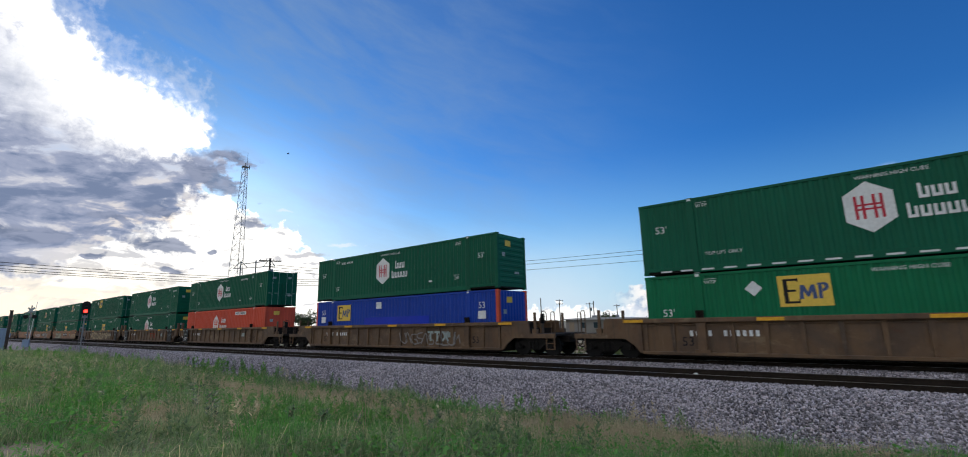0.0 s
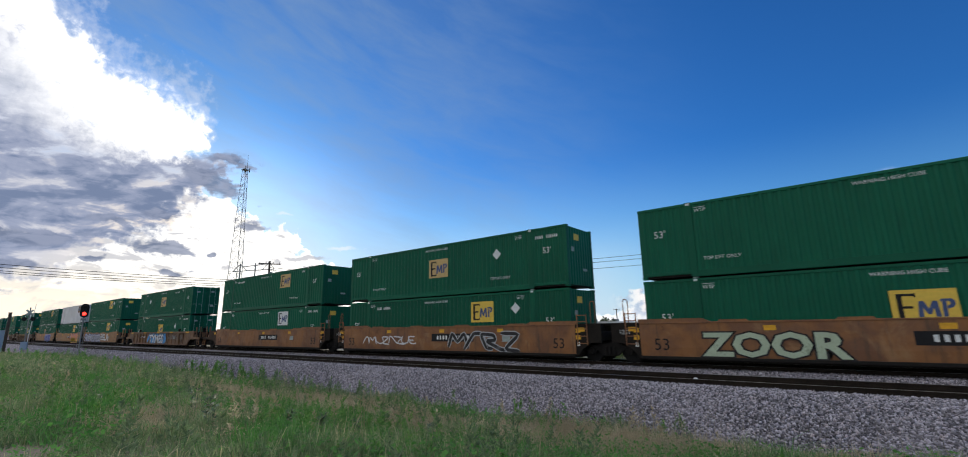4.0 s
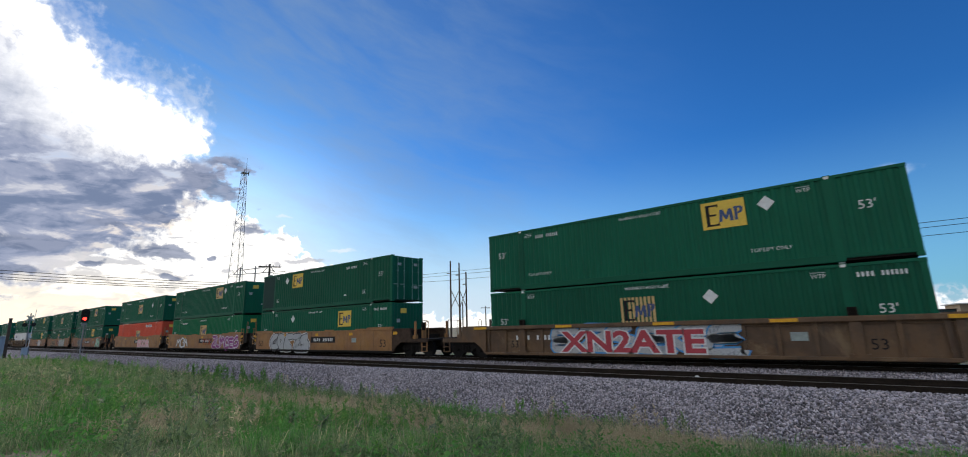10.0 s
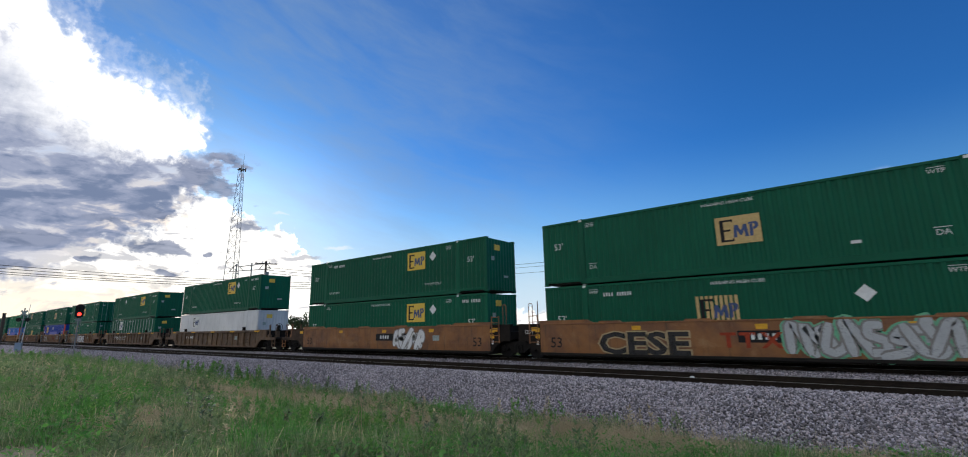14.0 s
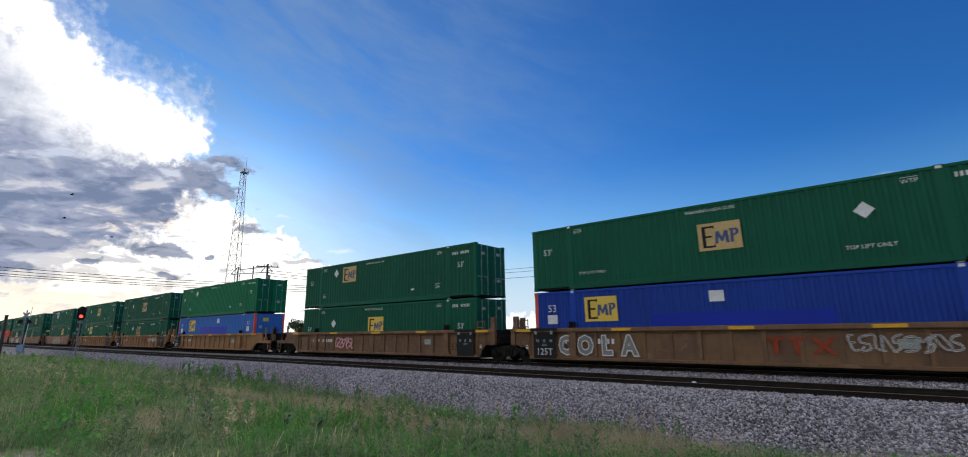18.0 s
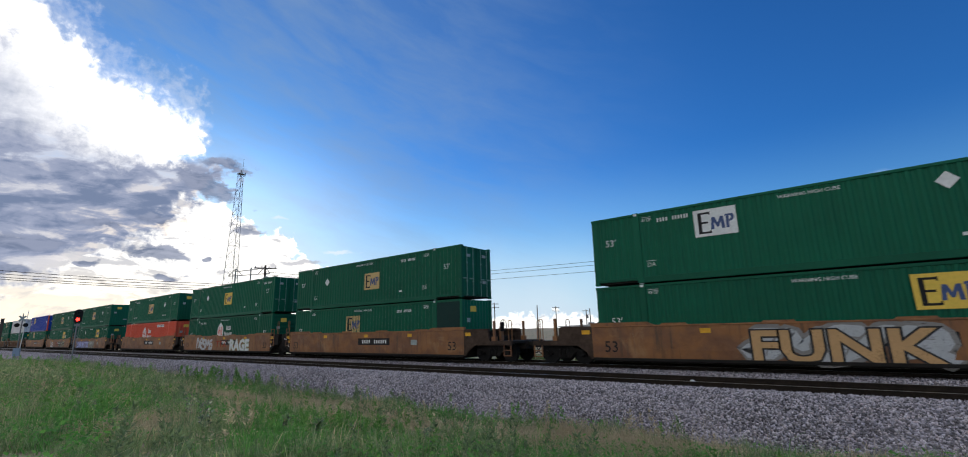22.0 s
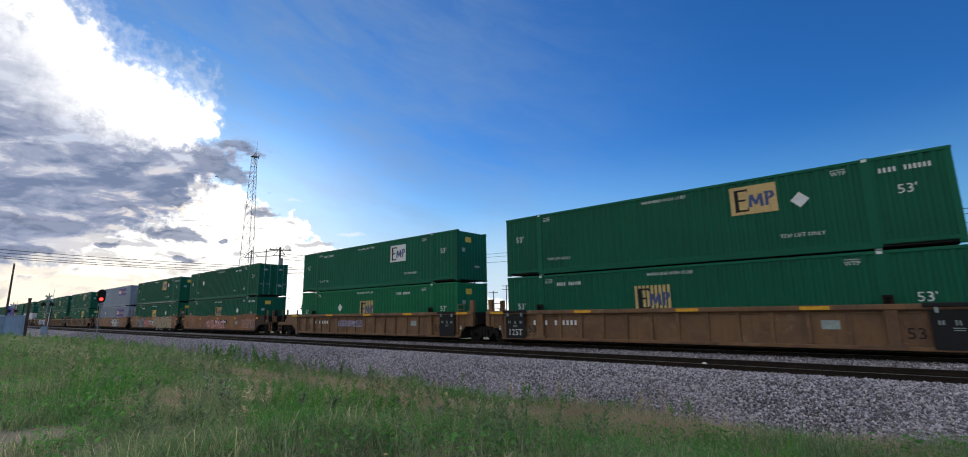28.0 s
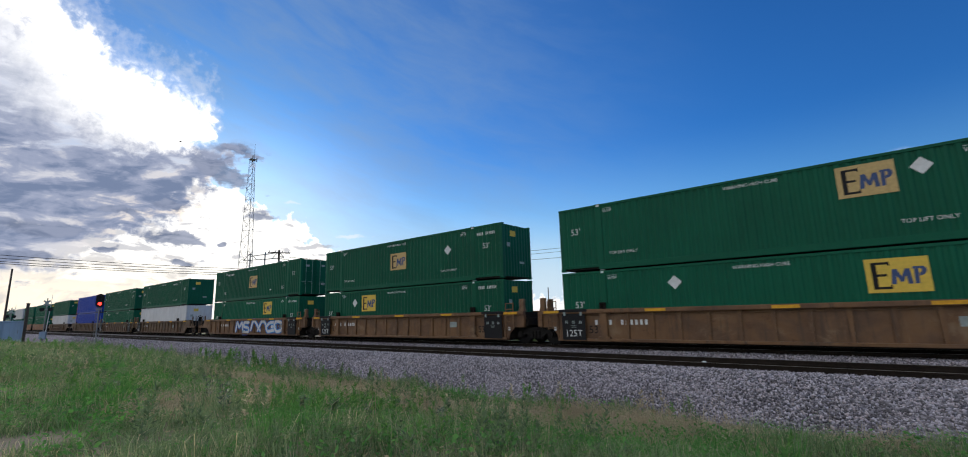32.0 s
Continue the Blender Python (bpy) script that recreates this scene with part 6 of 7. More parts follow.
def blade_mat(name, lo, hi, dry, amount):
    def build(k, b):
        g = k.add("ShaderNodeNewGeometry")
        r = g.outputs["Random Per Island"]
        patch = k.m("ADD", k.m("MULTIPLY", k.noise(g.outputs["Position"], 0.3, 3, 0.6), 0.6), k.m("MULTIPLY", k.noise(g.outputs["Position"], 1.4, 3, 0.6), 0.4))
        col = k.mix(r, rgb(*lo), rgb(*hi))
        col = k.mix(k.ss(k.m("ADD", k.m("MULTIPLY", r, 0.25), patch), 0.70 - amount, 0.80 - amount), col, k.mix(r, rgb(*dry), rgb(*[x * 1.7 for x in dry])))
        k.set(b.inputs["Base Color"], col)
        b.inputs["Roughness"].default_value = 0.75
        thin = k.add("ShaderNodeBsdfTranslucent")
        k.set(thin.inputs["Color"], k.mix(1.0, col, rgb(1.5, 1.6, 1.2), "MULTIPLY"))
        both = k.add("ShaderNodeMixShader")
        both.inputs[0].default_value = 0.5
        out = [n for n in k.tree.nodes if n.bl_idname == "ShaderNodeOutputMaterial"][0]
        k.tree.links.new(b.outputs[0], both.inputs[1])
        k.tree.links.new(thin.outputs[0], both.inputs[2])
        k.tree.links.new(both.outputs[0], out.inputs[0])

    return material(name, build)


def blades(name, label, tufts, region, h0, h1, w, mat, seed, lean=0.5, cut=-9.0, per=10, spread=0.05, thin=-9.0):
    """Grass in tufts: tapered, bent blades of two pieces each that fan out from a common foot, as one mesh."""
    rng = np.random.default_rng(seed)
    x0, x1, y0, y1 = region
    tx, ty = rng.uniform(x0, x1, tufts), rng.uniform(y0, y1, tufts)
    f = np.sin(tx * 0.9 + 2.1 * np.sin(ty * 0.7 + seed)) + np.sin(ty * 1.3 + 1.3 * np.sin(tx * 0.5 + seed))
    keep = f + rng.normal(0, 0.6, tufts) > cut
    # thins out towards the ballast
    edge = 11.1 + 0.5 * np.sin(tx * 0.8) + 0.3 * np.sin(tx * 2.3) + np.clip((-tx - 18) * 0.02, 0, 0.8)
    if y0 < 15:
        keep &= ty < edge + rng.normal(0, 0.3, tufts)
    keep &= (tx + 9.3) ** 2 + ((ty - 1.25) * 1.6) ** 2 > rng.uniform(0.3, 1.3, tufts)
    if y0 < 15:
        dry = dryness(tx, ty)
        keep &= (dry + rng.normal(0, 0.16, tufts) < 0.52) if mat is not STRAW else (dry + rng.normal(0, 0.16, tufts) > thin)
    tx, ty = tx[keep], ty[keep]
    swell = np.array([noise.noise((a * 0.45, b * 0.45, 5.0 + seed)) for a, b in zip(tx, ty)])
    tz = np.array([soil_height(a, b) + 0.16 * noise.noise((a * 0.06, b * 0.1, 4)) for a, b in zip(tx, ty)]) - 0.03
    th = rng.uniform(h0, h1, len(tx)) * np.clip(1.0 + 1.6 * swell, 0.35, 2.1)
    m = lambda q: np.repeat(q, per)
    n = len(tx) * per
    px, py, pz = m(tx) + rng.normal(0, spread, n), m(ty) + rng.normal(0, spread, n), m(tz)
    hgt = m(th) * rng.uniform(0.5, 1.1, n)
    ang, tip = rng.uniform(0, 6.28, n), rng.uniform(0, 6.28, n)
    wx, wy = np.cos(ang) * w / 2, np.sin(ang) * w / 2
    bend = rng.uniform(0.1, 1.0, n) * lean * hgt
    dx, dy = np.cos(tip) * bend, np.sin(tip) * bend
    v = np.empty((n, 5, 3))
    v[:, 0] = np.stack([px - wx, py - wy, pz], 1)
    v[:, 1] = np.stack([px + wx, py + wy, pz], 1)
    v[:, 2] = np.stack([px + wx * 0.8 + dx * 0.3, py + wy * 0.8 + dy * 0.3, pz + hgt * 0.62], 1)
    v[:, 3] = np.stack([px - wx * 0.8 + dx * 0.3, py - wy * 0.8 + dy * 0.3, pz + hgt * 0.62], 1)
    v[:, 4] = np.stack([px + dx, py + dy, pz + hgt * (1.0 - 0.25 * lean)], 1)
    base = (np.arange(n) * 5)[:, None]
    loops = np.concatenate([base + [0, 1, 2, 3], base + [3, 2, 4]], 1).astype(np.int32)
    me = bpy.data.meshes.new(name)
    me.vertices.add(n * 5)
    me.vertices.foreach_set("co", v.reshape(-1))
    me.loops.add(n * 7)
    me.polygons.add(n * 2)
    me.loops.foreach_set("vertex_index", loops.reshape(-1))
    me.polygons.foreach_set("loop_start", np.stack([np.arange(n) * 7, np.arange(n) * 7 + 4], 1).reshape(-1).astype(np.int32))
    me.update(calc_edges=True)
    me.materials.append(mat)
    return tagged(put(name, me), label, "grass", kind="stuff")


STRAW = blade_mat("dry_grass", (0.29, 0.235, 0.175), (0.64, 0.54, 0.42), (0.24, 0.19, 0.14), 0.1)
build_ground()
build_ballast()
build_track(TRACK_Y, "main railway track on timber ties, under the train", False)
build_track(NEAR_TRACK_Y, "empty railway track on dark timber ties in ballast", True)
GRASS = blade_mat("verge_grass", (0.08, 0.14, 0.062), (0.28, 0.36, 0.20), (0.34, 0.28, 0.2), -0.01)
LUSH = blade_mat("lush_grass", (0.05, 0.17, 0.035), (0.14, 0.33, 0.09), (0.1, 0.12, 0.04), -0.3)
blades("grass", "short green verge grass with dry patches", 19000, (-26, 2, 0.8, 12.4), 0.14, 0.46, 0.009, GRASS, 1, 1.2, -9.0, 12, 0.08)
blades("grass", "green verge grass farther along the track", 11000, (-78, -26, -1.0, 13.0), 0.25, 0.62, 0.022, GRASS, 2, 0.9, -9.0, 10, 0.12)
blades("grass", "thin dry seed stalks among the grass", 1900, (-26, 2, 1.0, 12.4), 0.35, 0.75, 0.004, STRAW, 3, 0.6, -0.4, 5, 0.1)
blades("grass", "beige dry grass lying matted on the verge", 17000, (-27, 1, 2.2, 11.6), 0.16, 0.42, 0.008, STRAW, 8, 1.5, -9.0, 12, 0.11, 0.30)
blades("grass", "dry stalks among the grass farther along", 3200, (-62, -26, 0.0, 12.6), 0.35, 0.65, 0.014, STRAW, 4, 0.7, 0.0, 7, 0.12)
blades("grass", "lush bright green grass clumps", 7200, (-24, 1, 1.5, 10.4), 0.20, 0.5, 0.011, LUSH, 5, 1.0, 0.5, 11, 0.06)
blades("grass", "bright green grass between the dry stretch and the path", 2400, (-6.5, 0.8, 6.3, 9.3), 0.16, 0.42, 0.010, LUSH, 15, 1.0, -9.0, 11, 0.06)
blades("grass", "tall grass on the land beyond the tracks", 1800, (-24, 14, 24.5, 40), 0.2, 0.5, 0.05, blade_mat("yard_grass", (0.035, 0.055, 0.02), (0.10, 0.13, 0.05), (0.12, 0.1, 0.06), -0.1), 6, 0.9, -9.0, 9, 0.15)


def leaf_litter(name, label, n, region, z0, z1, s0, s1, mat, seed, cut):
    """Low broad leaves between the blades, each a small tilted diamond, as one mesh."""
    rng = np.random.default_rng(seed)
    x0, x1, y0, y1 = region
    px, py = rng.uniform(x0, x1, n), rng.uniform(y0, y1, n)
    f = np.sin(px * 1.1 + 1.7 * np.sin(py * 0.8 + seed)) + np.sin(py * 1.5 + 1.1 * np.sin(px * 0.6 + seed))
    keep = (f + rng.normal(0, 0.6, n) > cut) & (py < 11.0 + 0.5 * np.sin(px * 0.8))
    keep &= (px + 9.3) ** 2 + ((py - 1.25) * 1.6) ** 2 > 0.8
    dry = dryness(px, py) + rng.normal(0, 0.14, n)
    keep &= (dry < 0.5) if mat is not STRAW else (dry > 0.25)
    px, py = px[keep], py[keep]
    n = len(px)
    pz = np.array([soil_height(a, b) + 0.16 * noise.noise((a * 0.06, b * 0.1, 4)) for a, b in zip(px, py)]) + rng.uniform(z0, z1, n)
    a, s = rng.uniform(0, 6.28, n), rng.uniform(s0, s1, n)
    ux, uy, uz = np.cos(a) * s, np.sin(a) * s, rng.normal(0, 0.5, n) * s
    wx, wy, wz = -np.sin(a) * s * 0.45, np.cos(a) * s * 0.45, rng.normal(0, 0.3, n) * s
    c, u, w = np.stack([px, py, pz], 1), np.stack([ux, uy, uz], 1), np.stack([wx, wy, wz], 1)
    v = np.stack([c - u, c + w, c + u, c - w], 1)
    me = bpy.data.meshes.new(name)
    me.vertices.add(n * 4)
    me.vertices.foreach_set("co", v.reshape(-1))
    me.loops.add(n * 4)
    me.polygons.add(n)
    me.loops.foreach_set("vertex_index", np.arange(n * 4, dtype=np.int32))
    me.polygons.foreach_set("loop_start", np.arange(0, n * 4, 4, dtype=np.int32))
    me.update(calc_edges=True)
    me.materials.append(mat)
    return tagged(put(name, me), label, "weeds", kind="stuff")


def plumes(name, label, n, region, h0, h1, leaves, mat, seed, cut):
    """Bushy wild plants: leaves crowded up a leaning stem, each a small tilted diamond, as one mesh."""
    rng = np.random.default_rng(seed)
    x0, x1, y0, y1 = region
    cx, cy = rng.uniform(x0, x1, n), rng.uniform(y0, y1, n)
    f = np.sin(cx * 0.7 + 1.9 * np.sin(cy * 0.6 + seed)) + np.sin(cy * 1.2 + 1.4 * np.sin(cx * 0.4 + seed))
    keep = (f + rng.normal(0, 0.4, n) > cut) & (cy < 11.3 + 0.5 * np.sin(cx * 0.8) + np.clip((-cx - 18) * 0.02, 0, 0.8)) & (cx < -1.0 + (11 - cy) * 0.4)
    cx, cy = cx[keep], cy[keep]
    cz = np.array([soil_height(a, b) + 0.16 * noise.noise((a * 0.06, b * 0.1, 4)) for a, b in zip(cx, cy)])
    ch = rng.uniform(h0, h1, len(cx))
    lean, way = rng.uniform(0, 0.35, len(cx)), rng.uniform(0, 6.28, len(cx))
    m = lambda q: np.repeat(q, leaves)
    k = len(cx) * leaves
    u = rng.uniform(0.02, 1.0, k)
    rad = m(ch) * 0.28 * (1.05 - u) * np.sqrt(rng.uniform(0.05, 1.0, k))
    a = rng.uniform(0, 6.28, k)
    p = np.stack([m(cx) + np.cos(a) * rad + m(lean * np.cos(way) * ch) * u * u, m(cy) + np.sin(a) * rad + m(lean * np.sin(way) * ch) * u * u, m(cz) + u * m(ch)], 1)
    s = m(ch) * rng.uniform(0.04, 0.12, k)
    d = np.stack([np.cos(a) * s, np.sin(a) * s, rng.uniform(-0.1, 1.3, k) * s], 1)
    w = np.stack([-np.sin(a) * s * 0.26, np.cos(a) * s * 0.26, rng.normal(0, 0.15, k) * s], 1)
    v = np.stack([p - d * 0.5, p + w, p + d, p - w], 1)
    me = bpy.data.meshes.new(name)
    me.vertices.add(k * 4)
    me.vertices.foreach_set("co", v.reshape(-1))
    me.loops.add(k * 4)
    me.polygons.add(k)
    me.loops.foreach_set("vertex_index", np.arange(k * 4, dtype=np.int32))
    me.polygons.foreach_set("loop_start", np.arange(0, k * 4, 4, dtype=np.int32))
    me.update(calc_edges=True)
    me.materials.append(mat)
    return tagged(put(name, me), label, "weeds", kind="stuff")


SAGE = blade_mat("grey_green_weed", (0.08, 0.125, 0.07), (0.21, 0.28, 0.16), (0.2, 0.18, 0.12), -0.2)
FRESH = blade_mat("fresh_green_weed", (0.06, 0.16, 0.04), (0.18, 0.34, 0.10), (0.2, 0.2, 0.08), -0.2)
plumes("wild_weeds", "grey-green bushy wild weeds in the verge", 420, (-24, -2, 2.0, 11.5), 0.3, 0.75, 90, SAGE, 21, 0.1)
plumes("wild_weeds", "fresh green leafy weeds in the verge", 420, (-26, -1, 2.0, 11.8), 0.25, 0.6, 90, FRESH, 22, 0.3)
plumes("wild_weeds", "patch of lush leafy weeds in the verge", 75, (-9.2, -6.0, 4.5, 6.3), 0.28, 0.55, 120, FRESH, 33, -9.0)
plumes("wild_weeds", "dense green bushes of weed at the foot of the ballast", 34, (-29.5, -21.5, 10.3, 11.5), 0.5, 0.95, 150, FRESH, 31, -1.2)
plumes("wild_weeds", "green weeds along the edge of the ballast", 160, (-18, -2, 9.6, 11.5), 0.2, 0.55, 80, SAGE, 32, -0.1)
plumes("wild_weeds", "tall green weeds at the foot of the ballast farther along", 500, (-75, -24, 2.0, 12.4), 0.4, 1.0, 70, FRESH, 23, 0.2)
plumes("wild_weeds", "dry brown weed skeletons in the verge", 300, (-24, -1, 3.0, 11.8), 0.25, 0.65, 60, STRAW, 24, 0.2)
leaf_litter("low_weeds", "low broad-leaved green weeds in the grass", 60000, (-24, 1, 1.0, 11.2), 0.05, 0.34, 0.018, 0.05, LUSH, 11, 0.2)
leaf_litter("low_weeds", "low broad-leaved weeds farther along the verge", 40000, (-70, -24, 0.0, 12.0), 0.1, 0.42, 0.04, 0.10, GRASS, 12, -0.2)
leaf_litter("dry_litter", "beige dry stems and litter matted in the grass", 90000, (-27, 1, 2.4, 11.6), 0.0, 0.2, 0.012, 0.045, STRAW, 13, -9.0)


# ---- beyond and beside the tracks ----
def spot(yaw, d, el=None):
    """The place d metres away at that bearing; with el also at that elevation."""
    a = radians(yaw)
    return Vector((-math.sin(a) * d, math.cos(a) * d, -0.95 if el is None else EYE.z + d * math.tan(radians(el))))


POLE = plain("grey_weathered_pole_timber", (0.075, 0.06, 0.05), 0.9, 0.3, 6)
GALV = plain("galvanised_steel", (0.22, 0.23, 0.24), 0.5, 0.15, 5, 0.4)
WIRE = plain("black_cable", (0.015, 0.015, 0.016), 0.6, 0.1)
# wall colour lowered so that it holds the buildings' shaded side
WALL_PALE = painted("pale_wall_shaded_side", (0.22, 0.215, 0.205), (0.2, 0.17, 0.14), 0.4, 0.8)
WALL_TAN = painted("tan_building_wall", (0.24, 0.195, 0.15), (0.2, 0.15, 0.1), 0.3, 0.8)
ROOF_PALE = painted("pale_metal_roof", (0.42, 0.43, 0.45), (0.3, 0.28, 0.26), 0.3, 0.5)
# dark wall colour stands in for the shade inside the open shed
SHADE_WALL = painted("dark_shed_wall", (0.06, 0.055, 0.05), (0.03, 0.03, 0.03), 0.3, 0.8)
# yellow darkened in the paint itself, as the loader stands against the light
MACHINE = painted("backlit_machine_yellow", (0.24, 0.125, 0.025), (0.15, 0.09, 0.04), 0.4, 0.5, rust=0.2)
TRUCK_WHITE = painted("white_truck_paint", (0.62, 0.63, 0.64), (0.3, 0.28, 0.25), 0.3, 0.35)
TYRE = plain("rubber", (0.012, 0.012, 0.012), 0.85, 0.2)
BARK = plain("bark", (0.07, 0.05, 0.035), 0.95, 0.3, 10, 0.0, 0.5)
CABINET = painted("pale_blue_cabinet_paint", (0.27, 0.36, 0.47), (0.15, 0.15, 0.15), 0.25, 0.45)
SIGNAL_BLACK = plain("matt_black_signal_paint", (0.015, 0.015, 0.015), 0.7, 0.2)
SIGNAL_RED = glow_mat("red_signal_lens", (1.0, 0.03, 0.02), 6.0)
DARK_LENS = plain("dark_signal_lens", (0.02, 0.02, 0.02), 0.2, 0.1)
GLASS = glass_mat()


def leaf_mat(name, lo, hi):
    def build(k, b):
        r = k.add("ShaderNodeNewGeometry").outputs["Random Per Island"]
        k.set(b.inputs["Base Color"], k.mix(r, rgb(*lo), rgb(*hi)))
        b.inputs["Roughness"].default_value = 0.6

    return material(name, build)


LEAF = leaf_mat("tree_leaves", (0.018, 0.035, 0.012), (0.06, 0.095, 0.025))
WEED = leaf_mat("weed_leaves", (0.05, 0.10, 0.03), (0.12, 0.2, 0.06))
WEED_GREY = leaf_mat("grey_green_weed_leaves", (0.055, 0.10, 0.05), (0.11, 0.17, 0.085))


def utility_pole(at, top, arms=1, label="grey timber utility pole with crossarm", kit=False, lean=0.0, group="utility poles"):
    p = thing("utility_pole", label, "utility pole", at, group)
    h = top - at[2]
    bm = bmesh.new()
    tube(bm, (0, 0, -0.3), (lean, 0, h), 0.16, 0.11, 10)
    part("shaft", bm, POLE, p)
    for i in range(arms):
        z = h - 0.35 - 0.9 * i
        bm = bmesh.new()
        box(bm, -1.25, 1.25, -0.07, 0.07, z - 0.06, z + 0.06, 0.01)
        a = part("crossarm", bm, POLE, p)
        a.rotation_euler = (0, 0, 1.2)
        a.location.x = lean
        for x in (-1.1, -0.4, 0.4, 1.1):
            bm = bmesh.new()
            tube(bm, (x, 0, z + 0.06), (x, 0, z + 0.24), 0.05, 0.03, 8)
            part("insulator", bm, GALV, a)
    if kit:
        bm = bmesh.new()
        tube(bm, (0.35, 0, h - 2.3), (0.35, 0, h - 1.4), 0.24, None, 12)
        box(bm, 0.05, 0.3, -0.06, 0.06, h - 2.0, h - 1.7)
        part("transformer", bm, GALV, p)
    return p


def wire(a, b, sag, label, r=0.03, n=24):
    bm = bmesh.new()
    a, b = Vector(a), Vector(b)
    pts = [a.lerp(b, i / n) - Vector((0, 0, sag * 4 * (i / n) * (1 - i / n))) for i in range(n + 1)]
    path_tube(bm, pts, r, 5)
    ob = put("overhead_wire", finish("overhead_wire", bm, WIRE))
    return tagged(ob, label, "wire", "overhead wires")


# the line of three wires over the yard, from the three tall poles to one out of sight
for i, (p, q) in enumerate(((spot(42.65, 92, 6.75), Vector((72.0, 58.0, 9.9))), (spot(41.57, 92, 6.45), Vector((71.2, 58.0, 9.5))), (spot(40.73, 92, 5.85), Vector((70.4, 58.0, 8.9))))):
    wire(p, q, 0.7, "black power line over the yard behind the train")
    wire(spot(63.59, 62, 6.9 - 0.3 * i), p, 0.8, "black power line over the yard behind the train")
utility_pole((71.2, 58.0, -0.95), 10.0, 1, "grey timber utility pole with crossarm")
for yaw, el, d, arms, kit in ((36.81, 3.17, 120, 2, False), (29.35, 2.51, 130, 2, False), (25.77, 2.03, 130, 1, True), (22.65, 1.72, 140, 1, False), (48.15, 5.27, 100, 1, False), (63.59, 7.61, 62, 1, True), (4.11, 2.96, 95, 0, True), (38.4, 2.4, 110, 1, False)):
    g = spot(yaw, d)
    utility_pole(g, EYE.z + d * math.tan(radians(el)), arms, "grey timber utility pole" + (" with crossarms" if arms else "") + (" and a transformer" if kit else ""), kit)
for yaw, el, d in ((31.6, 2.75, 115), (25.33, 2.16, 130), (17.34, 3.12, 95), (0.45, 2.43, 100), (41.21, 2.97, 100)):
    utility_pole(spot(yaw, d), EYE.z + d * math.tan(radians(el)), 0, "bare grey timber pole")


def h_frame():
    t = thing("pole_structure", "three tall timber poles tied by cross braces", "utility pole", spot(41.6, 92))
    o = t.location
    tops = []
    for yaw, el in ((42.65, 8.06), (41.57, 7.82), (40.73, 6.67)):
        q = spot(yaw, 92, el) - o
        bm = bmesh.new()
        tube(bm, (q.x, q.y, -0.3), q, 0.2, 0.14, 10)
        part("pole", bm, POLE, t)
        bm = bmesh.new()
        box(bm, q.x - 0.9, q.x + 0.1, q.y - 0.06, q.y + 0.06, q.z - 2.5, q.z - 2.3)
        part("insulator_arm", bm, GALV, t)
        tops.append(q)
    for a, b in zip(tops, tops[1:]):
        for s in (0, 1):
            bm = bmesh.new()
            tube(bm, (a.x, a.y, 6.2 + 3.6 * s), (b.x, b.y, 9.8 - 3.6 * s), 0.07, None, 6)
            part("brace", bm, POLE, t)


h_frame()


def radio_tower():
    d = 135.0
    t = thing("radio_tower", "tall galvanised lattice radio tower with antennas on top", "tower", spot(66.9, d))
    top = EYE.z + d * math.tan(radians(17.5)) + 0.95
    wid = lambda z: 4.3 - 3.0 * z / top
    corner = lambda i, z: Vector((wid(z) / 1.73 * math.cos(i * 2.094 + 0.5), wid(z) / 1.73 * math.sin(i * 2.094 + 0.5), z))
    for i in range(3):
        bm = bmesh.new()
        tube(bm, corner(i, -0.3), corner(i, top), 0.085, 0.055, 8)
        part("leg", bm, GALV, t)
    n = 16
    for k in range(n):
        z0, z1 = top * k / n, top * (k + 1) / n
        for i in range(3):
            j = (i + 1) % 3
            bm = bmesh.new()
            tube(bm, corner(i, z0), corner(j, z1), 0.03, None, 5)
            tube(bm, corner(j, z0), corner(i, z1), 0.03, None, 5)
            tube(bm, corner(i, z1), corner(j, z1), 0.03, None, 5)
            part("lattice_panel", bm, GALV, t)
    bm = bmesh.new()
    box(bm, -0.8, 0.8, -0.8, 0.8, top, top + 0.12)
    part("platform", bm, GALV, t)
    for x, y, h in ((-1.0, 0.3, 1.2), (1.0, -0.4, 1.3), (0.2, 1.0, 1.1)):
        bm = bmesh.new()
        box(bm, x - 0.14, x + 0.14, y - 0.1, y + 0.1, top - 0.4, top - 0.4 + h, 0.03)
        part("antenna_panel", bm, GALV, t)
    bm = bmesh.new()
    tube(bm, (1.0, 0, top), (1.0, 0, top + 4.2), 0.07, 0.03, 6)
    part("whip_antenna", bm, GALV, t)


radio_tower()


